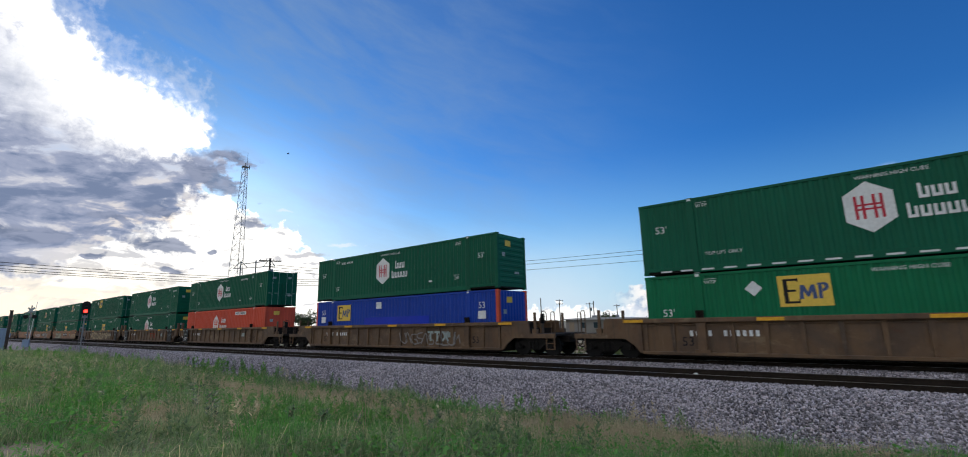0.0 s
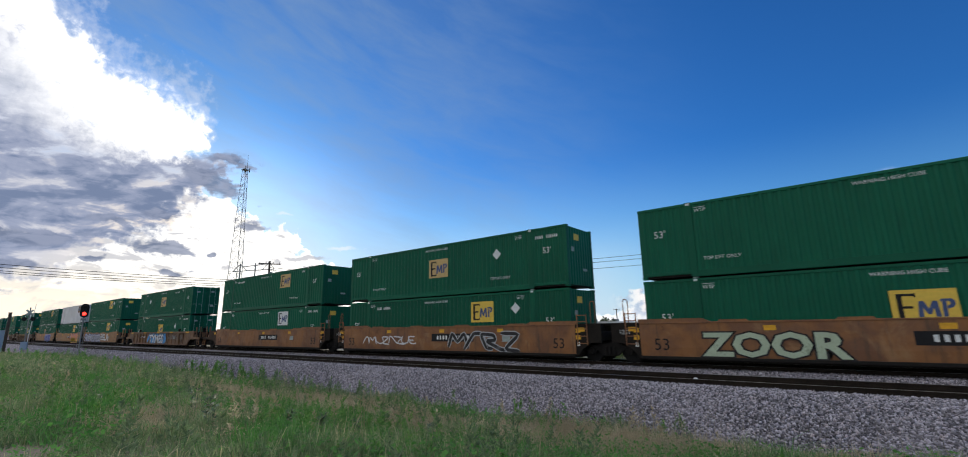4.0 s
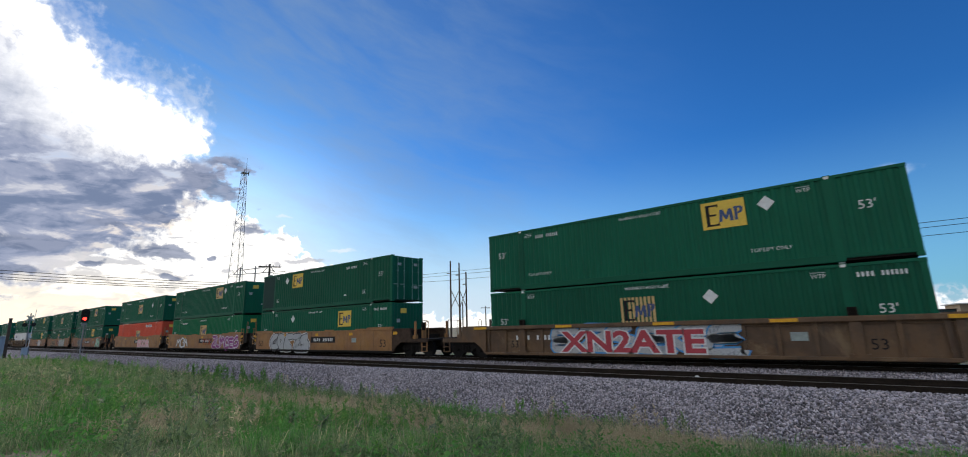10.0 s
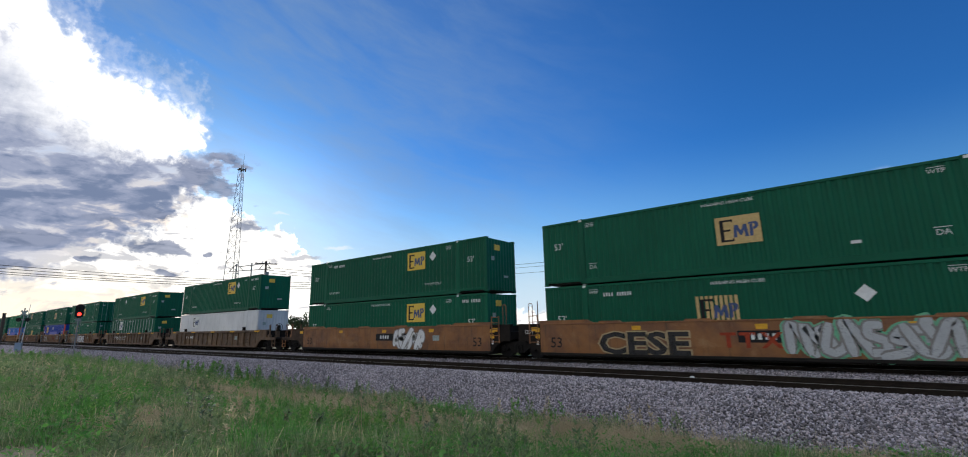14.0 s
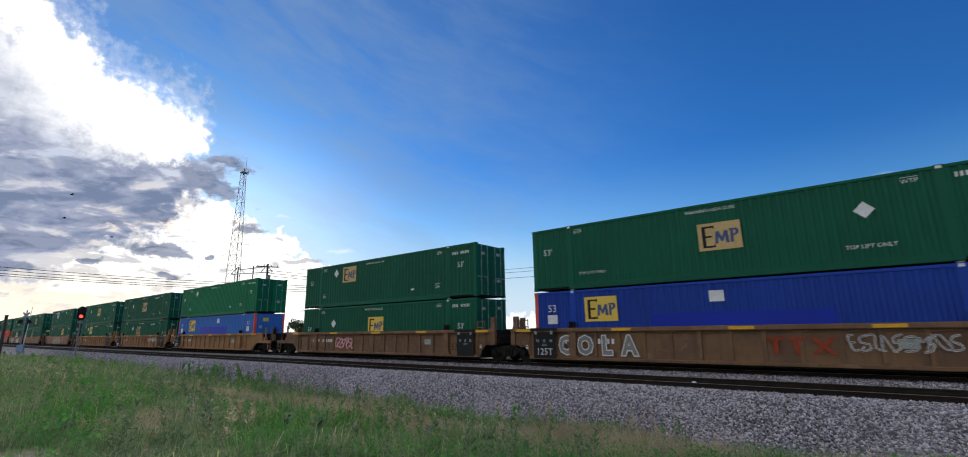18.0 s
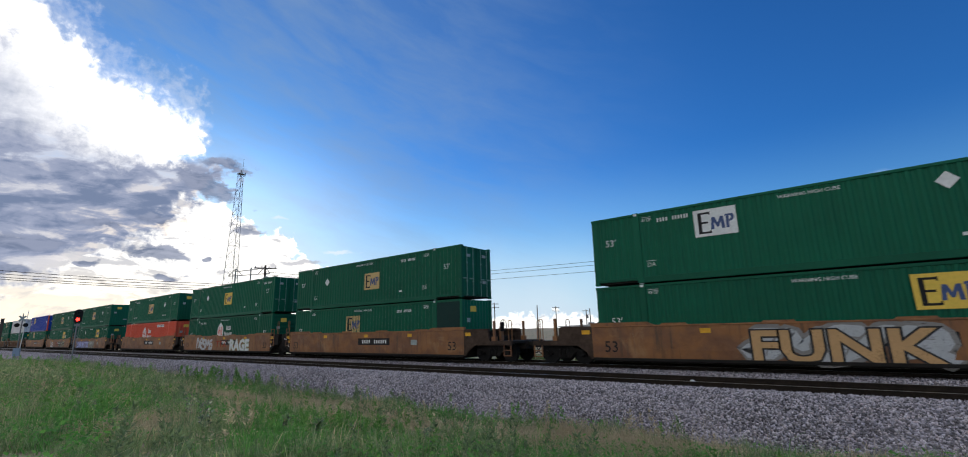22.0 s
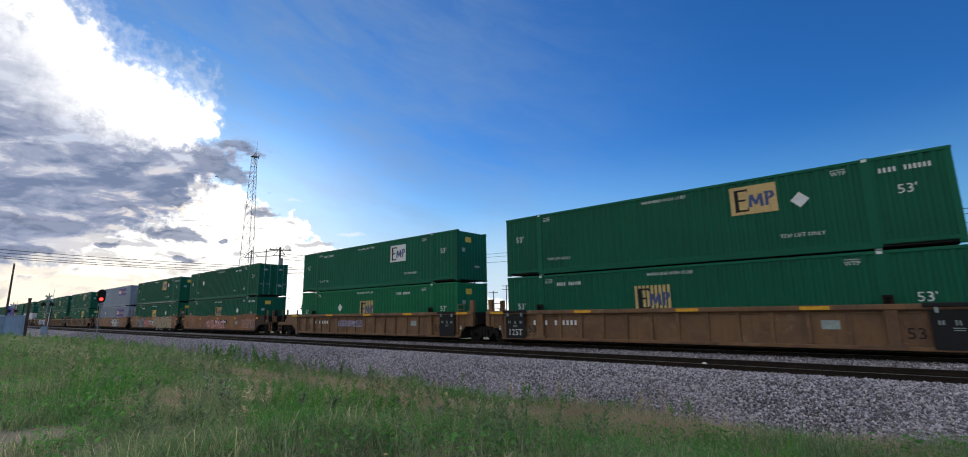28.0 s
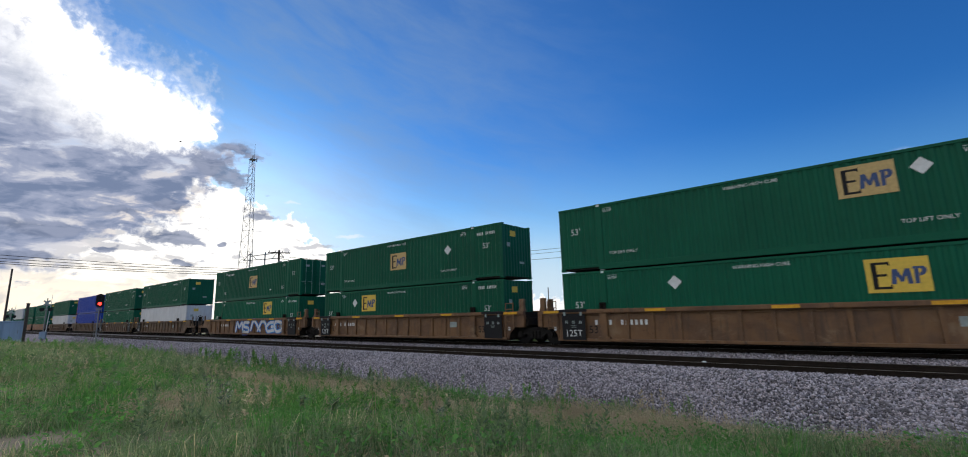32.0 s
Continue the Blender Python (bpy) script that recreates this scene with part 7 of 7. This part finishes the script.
def roof_truss():
    t = thing("steel_frame", "bare steel pipe frame on posts beside the tower", "steel frame", spot(65.2, 100))
    top = 1.57 + 100 * math.tan(radians(7.3)) + 0.95
    for x in (-3.0, 0.4, 3.4):
        bm = bmesh.new()
        tube(bm, (x, x * 0.4, -0.3), (x, x * 0.4, top), 0.13, None, 6)
        part("post", bm, GALV, t)
    for a, b in (((-4.6, top - 1.4), (-3.0, top)), ((-3.0, top), (-1.4, top - 1.4)), ((-4.6, top - 1.4), (4.6, top - 1.4)), ((2.0, top - 1.4), (3.4, top)), ((3.4, top), (4.6, top - 1.4)), ((-3.0, top - 0.6), (3.4, top - 0.3))):
        bm = bmesh.new()
        tube(bm, (a[0], a[0] * 0.4, a[1]), (b[0], b[0] * 0.4, b[1]), 0.08, None, 6)
        part("brace", bm, GALV, t)


roof_truss()
# wires along the road on the far side of the crossing
for e0, e1 in ((6.5, 5.1), (6.2, 4.95), (5.95, 4.7), (5.8, 4.5)):
    wire(spot(97, 125, e0), spot(48.15, 100, e1), 1.5, "black wires strung along the road", 0.05)
utility_pole(spot(97, 125), 15.5, 1, "grey timber utility pole with crossarm")
utility_pole(spot(85.29, 98), EYE.z + 98 * math.tan(radians(4.81)), 0, "leaning bare timber pole beside the crossing", False, 0.35)


def signal():
    """A railway colour-light signal that shows red."""
    p = spot(79.1, 61)
    s = thing("railway_signal", "black railway signal on a mast showing a red light", "signal", (p.x, p.y, soil_height(p.x, 11.0)))
    z0 = s.location.z
    s.rotation_euler = (0, 0, radians(79.1))
    zc = EYE.z + 61 * math.tan(radians(2.06)) - z0
    bm = bmesh.new()
    tube(bm, (0, 0, -0.2), (0, 0, zc + 0.4), 0.07, None, 10)
    box(bm, -0.3, 0.3, -0.3, 0.3, -0.2, 0.25, 0.03)
    part("mast", bm, GALV, s)
    bm = bmesh.new()
    prism(bm, [(0.34 * math.cos(a), zc + (0.34 if math.sin(a) > 0 else -0.34) + 0.34 * math.sin(a)) for a in [i * math.pi / 12 + 0.001 for i in range(24)]], -0.12, -0.08)
    plate = part("backplate", bm, SIGNAL_BLACK, s)
    for dz, m in ((0.36, DARK_LENS), (0.0, DARK_LENS), (-0.30, SIGNAL_RED)):
        bm = bmesh.new()
        tube(bm, (0, -0.16, zc + dz), (0, -0.12, zc + dz), 0.15 if m is SIGNAL_RED else 0.12, None, 16)
        part("lens", bm, m, plate, "lit red lens" if m is SIGNAL_RED else "dark lens")
        bm = bmesh.new()
        for i in range(9):
            a, b = math.pi * i / 9, math.pi * (i + 1) / 9
            vs = [bm.verts.new((0.16 * math.cos(q), y, zc + dz + 0.16 * math.sin(q))) for q, y in ((a, -0.13), (b, -0.13), (b, -0.42), (a, -0.42))]
            bm.faces.new(vs)
        part("hood", bm, SIGNAL_BLACK, plate)
    bm = bmesh.new()
    box(bm, -0.22, 0.22, -0.1, 0.22, zc - 0.95, zc - 0.75, 0.02)
    part("bracket", bm, GALV, s)
    bm = bmesh.new()
    for i in range(9):
        box(bm, -0.2, 0.2, 0.1, 0.13, 0.4 + i * 0.33, 0.43 + i * 0.33)
    for x in (-0.2, 0.2):
        box(bm, x - 0.015, x + 0.015, 0.1, 0.13, 0.2, zc)
    part("ladder", bm, GALV, s)


signal()


def crossing_signal(yaw, d, top):
    p = spot(yaw, d)
    s = thing("crossing_signal", "railway crossing mast with white crossbuck and lamps", "crossing signal", (p.x, p.y, -0.8))
    s.rotation_euler = (0, 0, radians(yaw - 12))
    h = top + 0.8
    bm = bmesh.new()
    tube(bm, (0, 0, -0.2), (0, 0, h), 0.07, None, 8)
    part("mast", bm, GALV, s)
    for sgn in (-1, 1):
        bm = bmesh.new()
        box(bm, -0.5, 0.5, -0.1 - 0.012 * (sgn + 1), -0.09 - 0.012 * (sgn + 1), -0.115, 0.115)
        b = part("crossbuck_board", bm, MARK_GREY, s, "greyish white crossbuck board")
        b.location.z, b.rotation_euler = h - 0.7, (0, sgn * radians(45), 0)
    for x in (-0.45, 0.45):
        bm = bmesh.new()
        tube(bm, (x, -0.14, h - 1.6), (x, -0.08, h - 1.6), 0.28, None, 16)
        tube(bm, (x, -0.28, h - 1.6), (x, -0.14, h - 1.6), 0.12, None, 12)
        part("lamp", bm, SIGNAL_BLACK, s)
    bm = bmesh.new()
    box(bm, -0.5, 0.5, -0.06, 0.06, h - 1.66, h - 1.54)
    part("lamp_bar", bm, GALV, s)
    bm = bmesh.new()
    box(bm, -0.35, 0.35, -0.3, 0.3, 0.3, 1.35, 0.03)
    part("gate_mechanism", bm, CABINET, s)
    bm = bmesh.new()
    tube(bm, (0.25, 0, 1.2), (0.5, 0, h + 0.5), 0.05, 0.03, 6)
    part("raised_gate_arm", bm, MARK_WHITE, s)


crossing_signal(82.75, 92, 1.57 + 92 * math.tan(radians(2.3)))
crossing_signal(84.92, 120, 1.57 + 120 * math.tan(radians(1.5)))


def equipment_cabinet():
    p = spot(85.15, 76)
    c = thing("equipment_cabinet", "pale blue steel signal equipment cabinet on the verge", "cabinet", (p.x, p.y, soil_height(p.x, p.y)))
    c.rotation_euler = (0, 0, radians(85))
    h = 2.05 - c.location.z
    bm = bmesh.new()
    box(bm, -1.6, 1.45, -0.9, 0.9, -0.2, h - 0.12, 0.02)
    part("body", bm, CABINET, c)
    bm = bmesh.new()
    box(bm, -1.7, 1.55, -1.0, 1.0, h - 0.12, h, 0.02)
    part("roof", bm, CABINET, c)
    for x in (-1.5, -0.1):
        bm = bmesh.new()
        box(bm, x, x + 1.3, -0.93, -0.9, 0.1, h - 0.2, 0.01)
        d = part("door", bm, CABINET, c)
        bm = bmesh.new()
        box(bm, x + 1.12, x + 1.16, -0.98, -0.93, h * 0.45, h * 0.6)
        part("handle", bm, GALV, d)
    q = spot(83.95, 74)
    t = thing("post", "dark square timber post by the cabinet", "post", (q.x, q.y, soil_height(q.x, q.y)))
    bm = bmesh.new()
    box(bm, -0.13, 0.13, -0.13, 0.13, -0.3, 1.57 + 74 * math.tan(radians(1.84)) - t.location.z, 0.02)
    part("shaft", bm, POLE, t)
    bm = bmesh.new()
    box(bm, -0.16, 0.16, -0.16, 0.16, 3.9 - t.location.z, 3.98 - t.location.z, 0.01)
    part("cap", bm, POLE, t)


equipment_cabinet()


# --- the yard ---
def shed(x0, x1, y0, y1, z, wall, roof, label, doors=3, over=0.6):
    b = thing("low_building", label, "building", ((x0 + x1) / 2, y0, -0.95))
    w, h, dp = (x1 - x0) / 2, z + 0.95, y1 - y0
    for name, q in (("front_wall", (-w, w, 0, 0.25)), ("back_wall", (-w, w, dp - 0.25, dp)), ("side_wall", (-w, -w + 0.25, 0.25, dp - 0.25)), ("side_wall", (w - 0.25, w, 0.25, dp - 0.25))):
        bm = bmesh.new()
        box(bm, q[0], q[1], q[2], q[3], -0.2, h - 0.3)
        part(name, bm, wall, b)
    bm = bmesh.new()
    prism(bm, [(-w - over, h - 0.3), (w + over, h - 0.3), (w + over, h - 0.08), (0, h + 0.12), (-w - over, h - 0.08)], -over, dp + over)
    part("roof", bm, roof, b)
    n = max(2, int(w * 2 / 2.6))
    for i in range(n):
        x = -w + (i + 0.5) * 2 * w / n
        door = i % doors == 0
        bm = bmesh.new()
        box(bm, x - 0.55, x + 0.55, -0.06, -0.01, 0.05 if door else 0.9, min(2.1, h - 0.6))
        f = part("door" if door else "window", bm, WALL_TAN if door else GALV, b)
        if not door:
            bm = bmesh.new()
            box(bm, x - 0.48, x + 0.48, -0.075, -0.065, 0.97, min(2.03, h - 0.67))
            part("pane", bm, GLASS, f)
    for x in (-w * 0.4, w * 0.3):
        bm = bmesh.new()
        box(bm, x - 0.5, x + 0.5, dp * 0.4, dp * 0.4 + 0.9, h - 0.1, h + 0.55, 0.03)
        part("roof_unit", bm, GALV, b)
    return b


shed(-30, -9.4, 70, 84, 1.75, WALL_PALE, ROOF_PALE, "low pale building with a shallow metal roof beyond the tracks")
shed(-46, -33, 84, 96, 1.9, WALL_PALE, ROOF_PALE, "low pale shed with a metal roof beyond the tracks")
shed(-9.0, 5.0, 76, 90, 1.75, SHADE_WALL, ROOF_PALE, "low dark open shed with a pale roof", 2)
shed(16, 44, 130, 150, 3.4, WALL_TAN, ROOF_PALE, "tan flat-roofed warehouse beyond the yard")


def wheel_part(parent, x, y, r, wide=0.25):
    bm = bmesh.new()
    tube(bm, (x, y - wide / 2, r), (x, y + wide / 2, r), r, None, 20)
    w = part("wheel", bm, TYRE, parent)
    bm = bmesh.new()
    tube(bm, (x, y - wide / 2 - 0.02, r), (x, y - wide / 2 + 0.03, r), r * 0.55, None, 14)
    part("rim", bm, GALV, w)


def lorry(x, y, turn):
    t = thing("lorry", "parked white lorry with a pale box body", "truck", (x, y, -0.95), turn=turn)
    bm = bmesh.new()
    prism(bm, [(-3.1, 0.55), (-1.1, 0.55), (-1.1, 2.35), (-1.35, 2.55), (-2.0, 2.5), (-2.35, 1.7), (-3.0, 1.5)], -1.05, 1.05)
    part("cab", bm, TRUCK_WHITE, t)
    for y0 in (-1.07, 1.05):
        bm = bmesh.new()
        prism(bm, [(-2.15, 1.65), (-1.3, 1.65), (-1.3, 2.25), (-1.95, 2.25)], y0, y0 + 0.02)
        part("window", bm, GLASS, t)
    bm = bmesh.new()
    box(bm, -1.0, 3.4, -1.1, 1.1, 0.9, 2.35, 0.04)
    part("box_body", bm, WALL_TAN, t)
    bm = bmesh.new()
    box(bm, -2.9, 3.3, -0.5, 0.5, 0.5, 0.75)
    part("chassis", bm, BLACK_STEEL, t)
    bm = bmesh.new()
    box(bm, -3.2, -3.05, -1.05, 1.05, 0.4, 0.75, 0.03)
    part("bumper", bm, GALV, t)
    for wx in (-2.35, 1.4, 2.5):
        for wy in (-0.95, 0.95):
            wheel_part(t, wx, wy, 0.48)


lorry(-0.2, 50, 0.0)


def pickup(x, y, turn, paint, label):
    t = thing("pickup_truck", label, "truck", (x, y, -0.95), turn=turn)
    bm = bmesh.new()
    prism(bm, [(-2.6, 0.45), (2.6, 0.45), (2.6, 1.05), (0.6, 1.1), (0.4, 1.75), (-0.9, 1.8), (-1.35, 1.15), (-2.5, 1.05)], -0.92, 0.92)
    part("body", bm, paint, t)
    for y0 in (-0.94, 0.92):
        bm = bmesh.new()
        prism(bm, [(-1.1, 1.15), (0.35, 1.15), (0.25, 1.65), (-0.85, 1.68)], y0, y0 + 0.02)
        part("window", bm, GLASS, t)
    for wx in (-1.7, 1.7):
        for wy in (-0.85, 0.85):
            wheel_part(t, wx, wy, 0.4)


pickup(-12.2, 58, 0.15, TRUCK_WHITE, "white pickup truck parked by the low building")
pickup(-16.8, 57, 0.0, BLUE_DARK, "dark blue pickup truck parked by the low building")
pickup(-9.0, 59, 0.2, TRUCK_WHITE, "white pickup truck parked by the low building")


def loader(x, y):
    t = thing("wheel_loader", "yellow wheel loader with a glazed cab and raised bucket", "loader", (x, y, -0.95))
    bm = bmesh.new()
    prism(bm, [(-2.6, 0.9), (-0.2, 0.9), (0.2, 1.6), (-0.4, 1.95), (-2.4, 1.9)], -0.8, 0.8)
    part("engine_hood", bm, MACHINE, t)
    bm = bmesh.new()
    for cx in (-1.75, -0.1):
        for cy in (-0.75, 0.7):
            box(bm, cx, cx + 0.1, cy, cy + 0.08, 1.6, 2.85)
    box(bm, -1.85, 0.1, -0.85, 0.85, 2.85, 2.97, 0.03)
    cab = part("cab", bm, BLACK_STEEL, t)
    bm = bmesh.new()
    box(bm, -1.7, -0.05, -0.72, -0.70, 1.9, 2.85)
    part("cab_window", bm, GLASS, cab)
    bm = bmesh.new()
    prism(bm, [(0.0, 1.5), (0.5, 1.9), (2.3, 2.5), (2.5, 2.2), (0.6, 1.4)], -0.5, 0.5)
    part("lift_arm", bm, MACHINE, t)
    bm = bmesh.new()
    prism(bm, [(2.2, 1.7), (3.3, 1.9), (3.5, 2.9), (2.9, 3.2), (2.2, 2.6)], -1.3, 1.3)
    part("bucket", bm, MACHINE, t)
    for wx in (-1.6, 1.0):
        for wy in (-0.95, 0.95):
            wheel_part(t, wx, wy, 0.75, 0.5)


loader(9.4, 80)


def tree(at, h, w, seed, label):
    rnd = random.Random(seed)
    t = thing("tree", label, "tree", at, "trees beyond the tracks")
    bm = bmesh.new()
    tube(bm, (0, 0, -0.3), (0.1, 0, h * 0.45), 0.22, 0.13, 8)
    lobes = []
    for i in range(9):
        a, r = i * 0.7 + rnd.random(), w * rnd.uniform(0.12, 0.36)
        c = Vector((r * math.cos(a), r * math.sin(a), h * rnd.uniform(0.5, 0.82)))
        tube(bm, (0.05, 0, h * 0.35), c, 0.08, 0.03, 6)
        lobes.append((c, w * rnd.uniform(0.14, 0.24)))
    part("trunk", bm, BARK, t)
    bm = bmesh.new()
    for c, r in lobes:
        for _ in range(150):
            d = Vector((rnd.gauss(0, 1), rnd.gauss(0, 1), rnd.gauss(0, 0.8))).normalized() * r * rnd.uniform(0.5, 1.15)
            p, s = c + d, rnd.uniform(0.09, 0.2)
            u, v = Vector((rnd.gauss(0, 1), rnd.gauss(0, 1), rnd.gauss(0, 1))).normalized() * s, Vector((rnd.gauss(0, 1), rnd.gauss(0, 1), rnd.gauss(0, 1))).normalized() * s
            bm.faces.new([bm.verts.new(p + q) for q in (u, v, -u, -v)])
    part("crown", bm, LEAF, t)


p = spot(8.8, 66)
tree(p, 4.9, 5.4, 2, "dark green spreading tree beside the low building")
p = spot(18.4, 92)
tree(p, 3.4, 3.5, 3, "small dark green tree behind the low building")
p = spot(59.6, 80)
tree(p, 5.0, 4.5, 4, "dark green tree behind the train")
p = spot(-2.4, 40)
tree(p, 2.3, 3.2, 6, "low green bush between the tracks and the yard")
p = spot(13.0, 44)
tree(p, 1.7, 2.6, 7, "low green bush between the tracks and the yard")
p = spot(24.0, 95)
tree(p, 3.6, 4.0, 5, "small dark green tree behind the shed")


# --- weeds on the verge ---
def weed(at, h, seed, mat, label, leafy=26, seedy=False):
    rnd = random.Random(seed)
    t = thing("weed", label, "plant", at, "tall weeds on the verge")
    for j in range(rnd.randint(2, 4)):
        bm = bmesh.new()
        a, sp = rnd.uniform(0, 6.28), rnd.uniform(0.02, 0.16)
        tip = Vector((math.cos(a) * sp, math.sin(a) * sp, h * rnd.uniform(0.75, 1.0)))
        tube(bm, (0, 0, -0.05), tip, 0.006, 0.003, 5)
        part("stem", bm, STRAW if seedy else mat, t)
        bm = bmesh.new()
        for _ in range(leafy // 2 if not seedy else 14):
            u = rnd.uniform(0.15, 1.0) if not seedy else rnd.uniform(0.7, 1.02)
            p = tip * u
            q = rnd.uniform(0, 6.28)
            ln, w = (rnd.uniform(0.05, 0.13), 0.02) if not seedy else (0.035, 0.012)
            d = Vector((math.cos(q), math.sin(q), rnd.uniform(-0.1, 0.7))) * ln
            s = Vector((-math.sin(q), math.cos(q), 0)) * w
            bm.faces.new([bm.verts.new(v) for v in (p, p + d * 0.5 + s, p + d, p + d * 0.5 - s)])
        part("leaves" if not seedy else "seed_head", bm, STRAW if seedy else mat, t)


def on_verge(x, y):
    return Vector((x, y, soil_height(x, y) + 0.16 * noise.noise((x * 0.06, y * 0.1, 4)) - 0.03))


# --- birds ---
FEATHER = plain("dark_feathers", (0.02, 0.02, 0.022), 0.8, 0.2)


def bird(rows, span=0.42):
    b = thing("bird", "small dark bird flying over the railway", "bird", group="birds in the sky")
    bm = bmesh.new()
    bmesh.ops.create_icosphere(bm, subdivisions=2, radius=1.0, matrix=Matrix.Diagonal((0.17, 0.055, 0.055, 1)))
    prism(bm, [(-0.15, -0.01), (-0.3, -0.01), (-0.3, 0.01), (-0.15, 0.01)], -0.04, 0.04)
    part("body", bm, FEATHER, b, "", True)
    for s in (-1, 1):
        bm = bmesh.new()
        vs = [bm.verts.new(q) for q in ((0.08, 0.03 * s, 0.02), (-0.08, 0.03 * s, 0.02), (-0.12, span * 0.55 * s, 0.11), (-0.1, span * s, 0.05), (0.02, span * 0.5 * s, 0.12))]
        top = bm.faces.new(vs)
        bmesh.ops.solidify(bm, geom=[top], thickness=0.012)
        part("wing", bm, FEATHER, b)
    FLIGHTS.append((b, rows))


FLIGHTS = []
bird([(0, 210, 40, 80), (14.5, 71, 44, 60), (16.5, 76.5, 12.0, 70), (17, 78.06, 12.08, 70), (18, 81.26, 12.94, 70), (19, 84.52, 13.55, 70), (20, 88, 14, 72), (32, 120, 20, 150)])
bird([(0, 214, 42, 80), (14.5, 70, 46, 60), (16.5, 77.0, 10.3, 70), (17, 78.35, 10.24, 70), (18, 81.52, 10.7, 70), (19, 84.92, 10.94, 70), (20, 88, 11.2, 72), (32, 125, 18, 150)])
bird([(0, 218, 44, 80), (14.5, 68, 50, 60), (16.5, 74.4, 9.1, 80), (17, 75.13, 9.0, 80), (18, 77.86, 9.36, 80), (19, 81.14, 12.0, 78), (20, 83.63, 12.64, 76), (22, 92, 14, 80), (32, 130, 20, 150)])
bird([(0, 62.53, 19.56, 70), (1.0, 66, 40, 75), (2.0, 68, 60, 75), (27.0, 74, 46, 75), (28, 70.57, 14.88, 75), (29, 68.4, 11.0, 78), (32, 74.0, 18.4, 80)])


for i, (x, y, h) in enumerate(((-11.0, 8.7, 0.95), (-13.7, 10.6, 0.75), (-8.7, 8.7, 0.8), (-5.7, 4.4, 0.95), (-5.6, 6.5, 0.75), (-4.26, 6.7, 0.5), (-4.18, 6.85, 0.55), (-3.94, 7.3, 0.5), (-3.88, 7.9, 0.48), (-4.6, 7.1, 0.45), (-2.6, 8.9, 0.4))):
    weed(on_verge(x, y), h, i, STRAW, "tall dry weed stalk with pale seed heads", 20, True)
for i, (x, y, h) in enumerate(((-20.1, 10.7, 0.95), (-22.5, 10.9, 0.8), (-26.0, 11.4, 0.9), (-24.6, 11.2, 0.8), (-28.5, 10.8, 0.7), (-15.4, 10.2, 0.6), (-33.0, 11.0, 0.8), (-8.0, 4.5, 0.5), (-7.2, 4.6, 0.55), (-6.6, 4.9, 0.5))):
    weed(on_verge(x, y), h, 40 + i, WEED, "leafy bright green weed on the verge", 80)
for i, (x, y, h) in enumerate(((-11.2, 4.2, 0.62), (-11.6, 4.7, 0.5), (-9.3, 3.8, 0.55), (-14.8, 5.4, 0.6), (-6.0, 6.0, 0.45), (-13.2, 3.0, 0.5))):
    weed(on_verge(x, y), h, 80 + i, WEED_GREY, "grey-green leafy weed on the verge", 70)

bm = bmesh.new()
bmesh.ops.create_icosphere(bm, subdivisions=2, radius=0.075)
for v in bm.verts:
    v.co *= 1.0 + 0.35 * noise.noise(v.co * 17)
    v.co.z *= 0.7
rock = put("pale_stone", finish("pale_stone", bm, MARK_WHITE, False), None, (-4.13, 15.6, -0.15))
tagged(rock, "pale loose stone lying between the rails", "stone")


# ---- what moves ----
def motions():
    for ob, x, y, z in MOVING:
        walk(ob, [(t, pose(x + run(t), y, z)) for t in (0, 8, 16, 24, 32)])
    for ob, rows in FLIGHTS:
        walk(ob, [(t, Matrix.Translation(spot(yaw, d, el)) @ pose(0, 0, 0, 0, 0, 200 + yaw)) for t, yaw, el, d in rows])


motions()
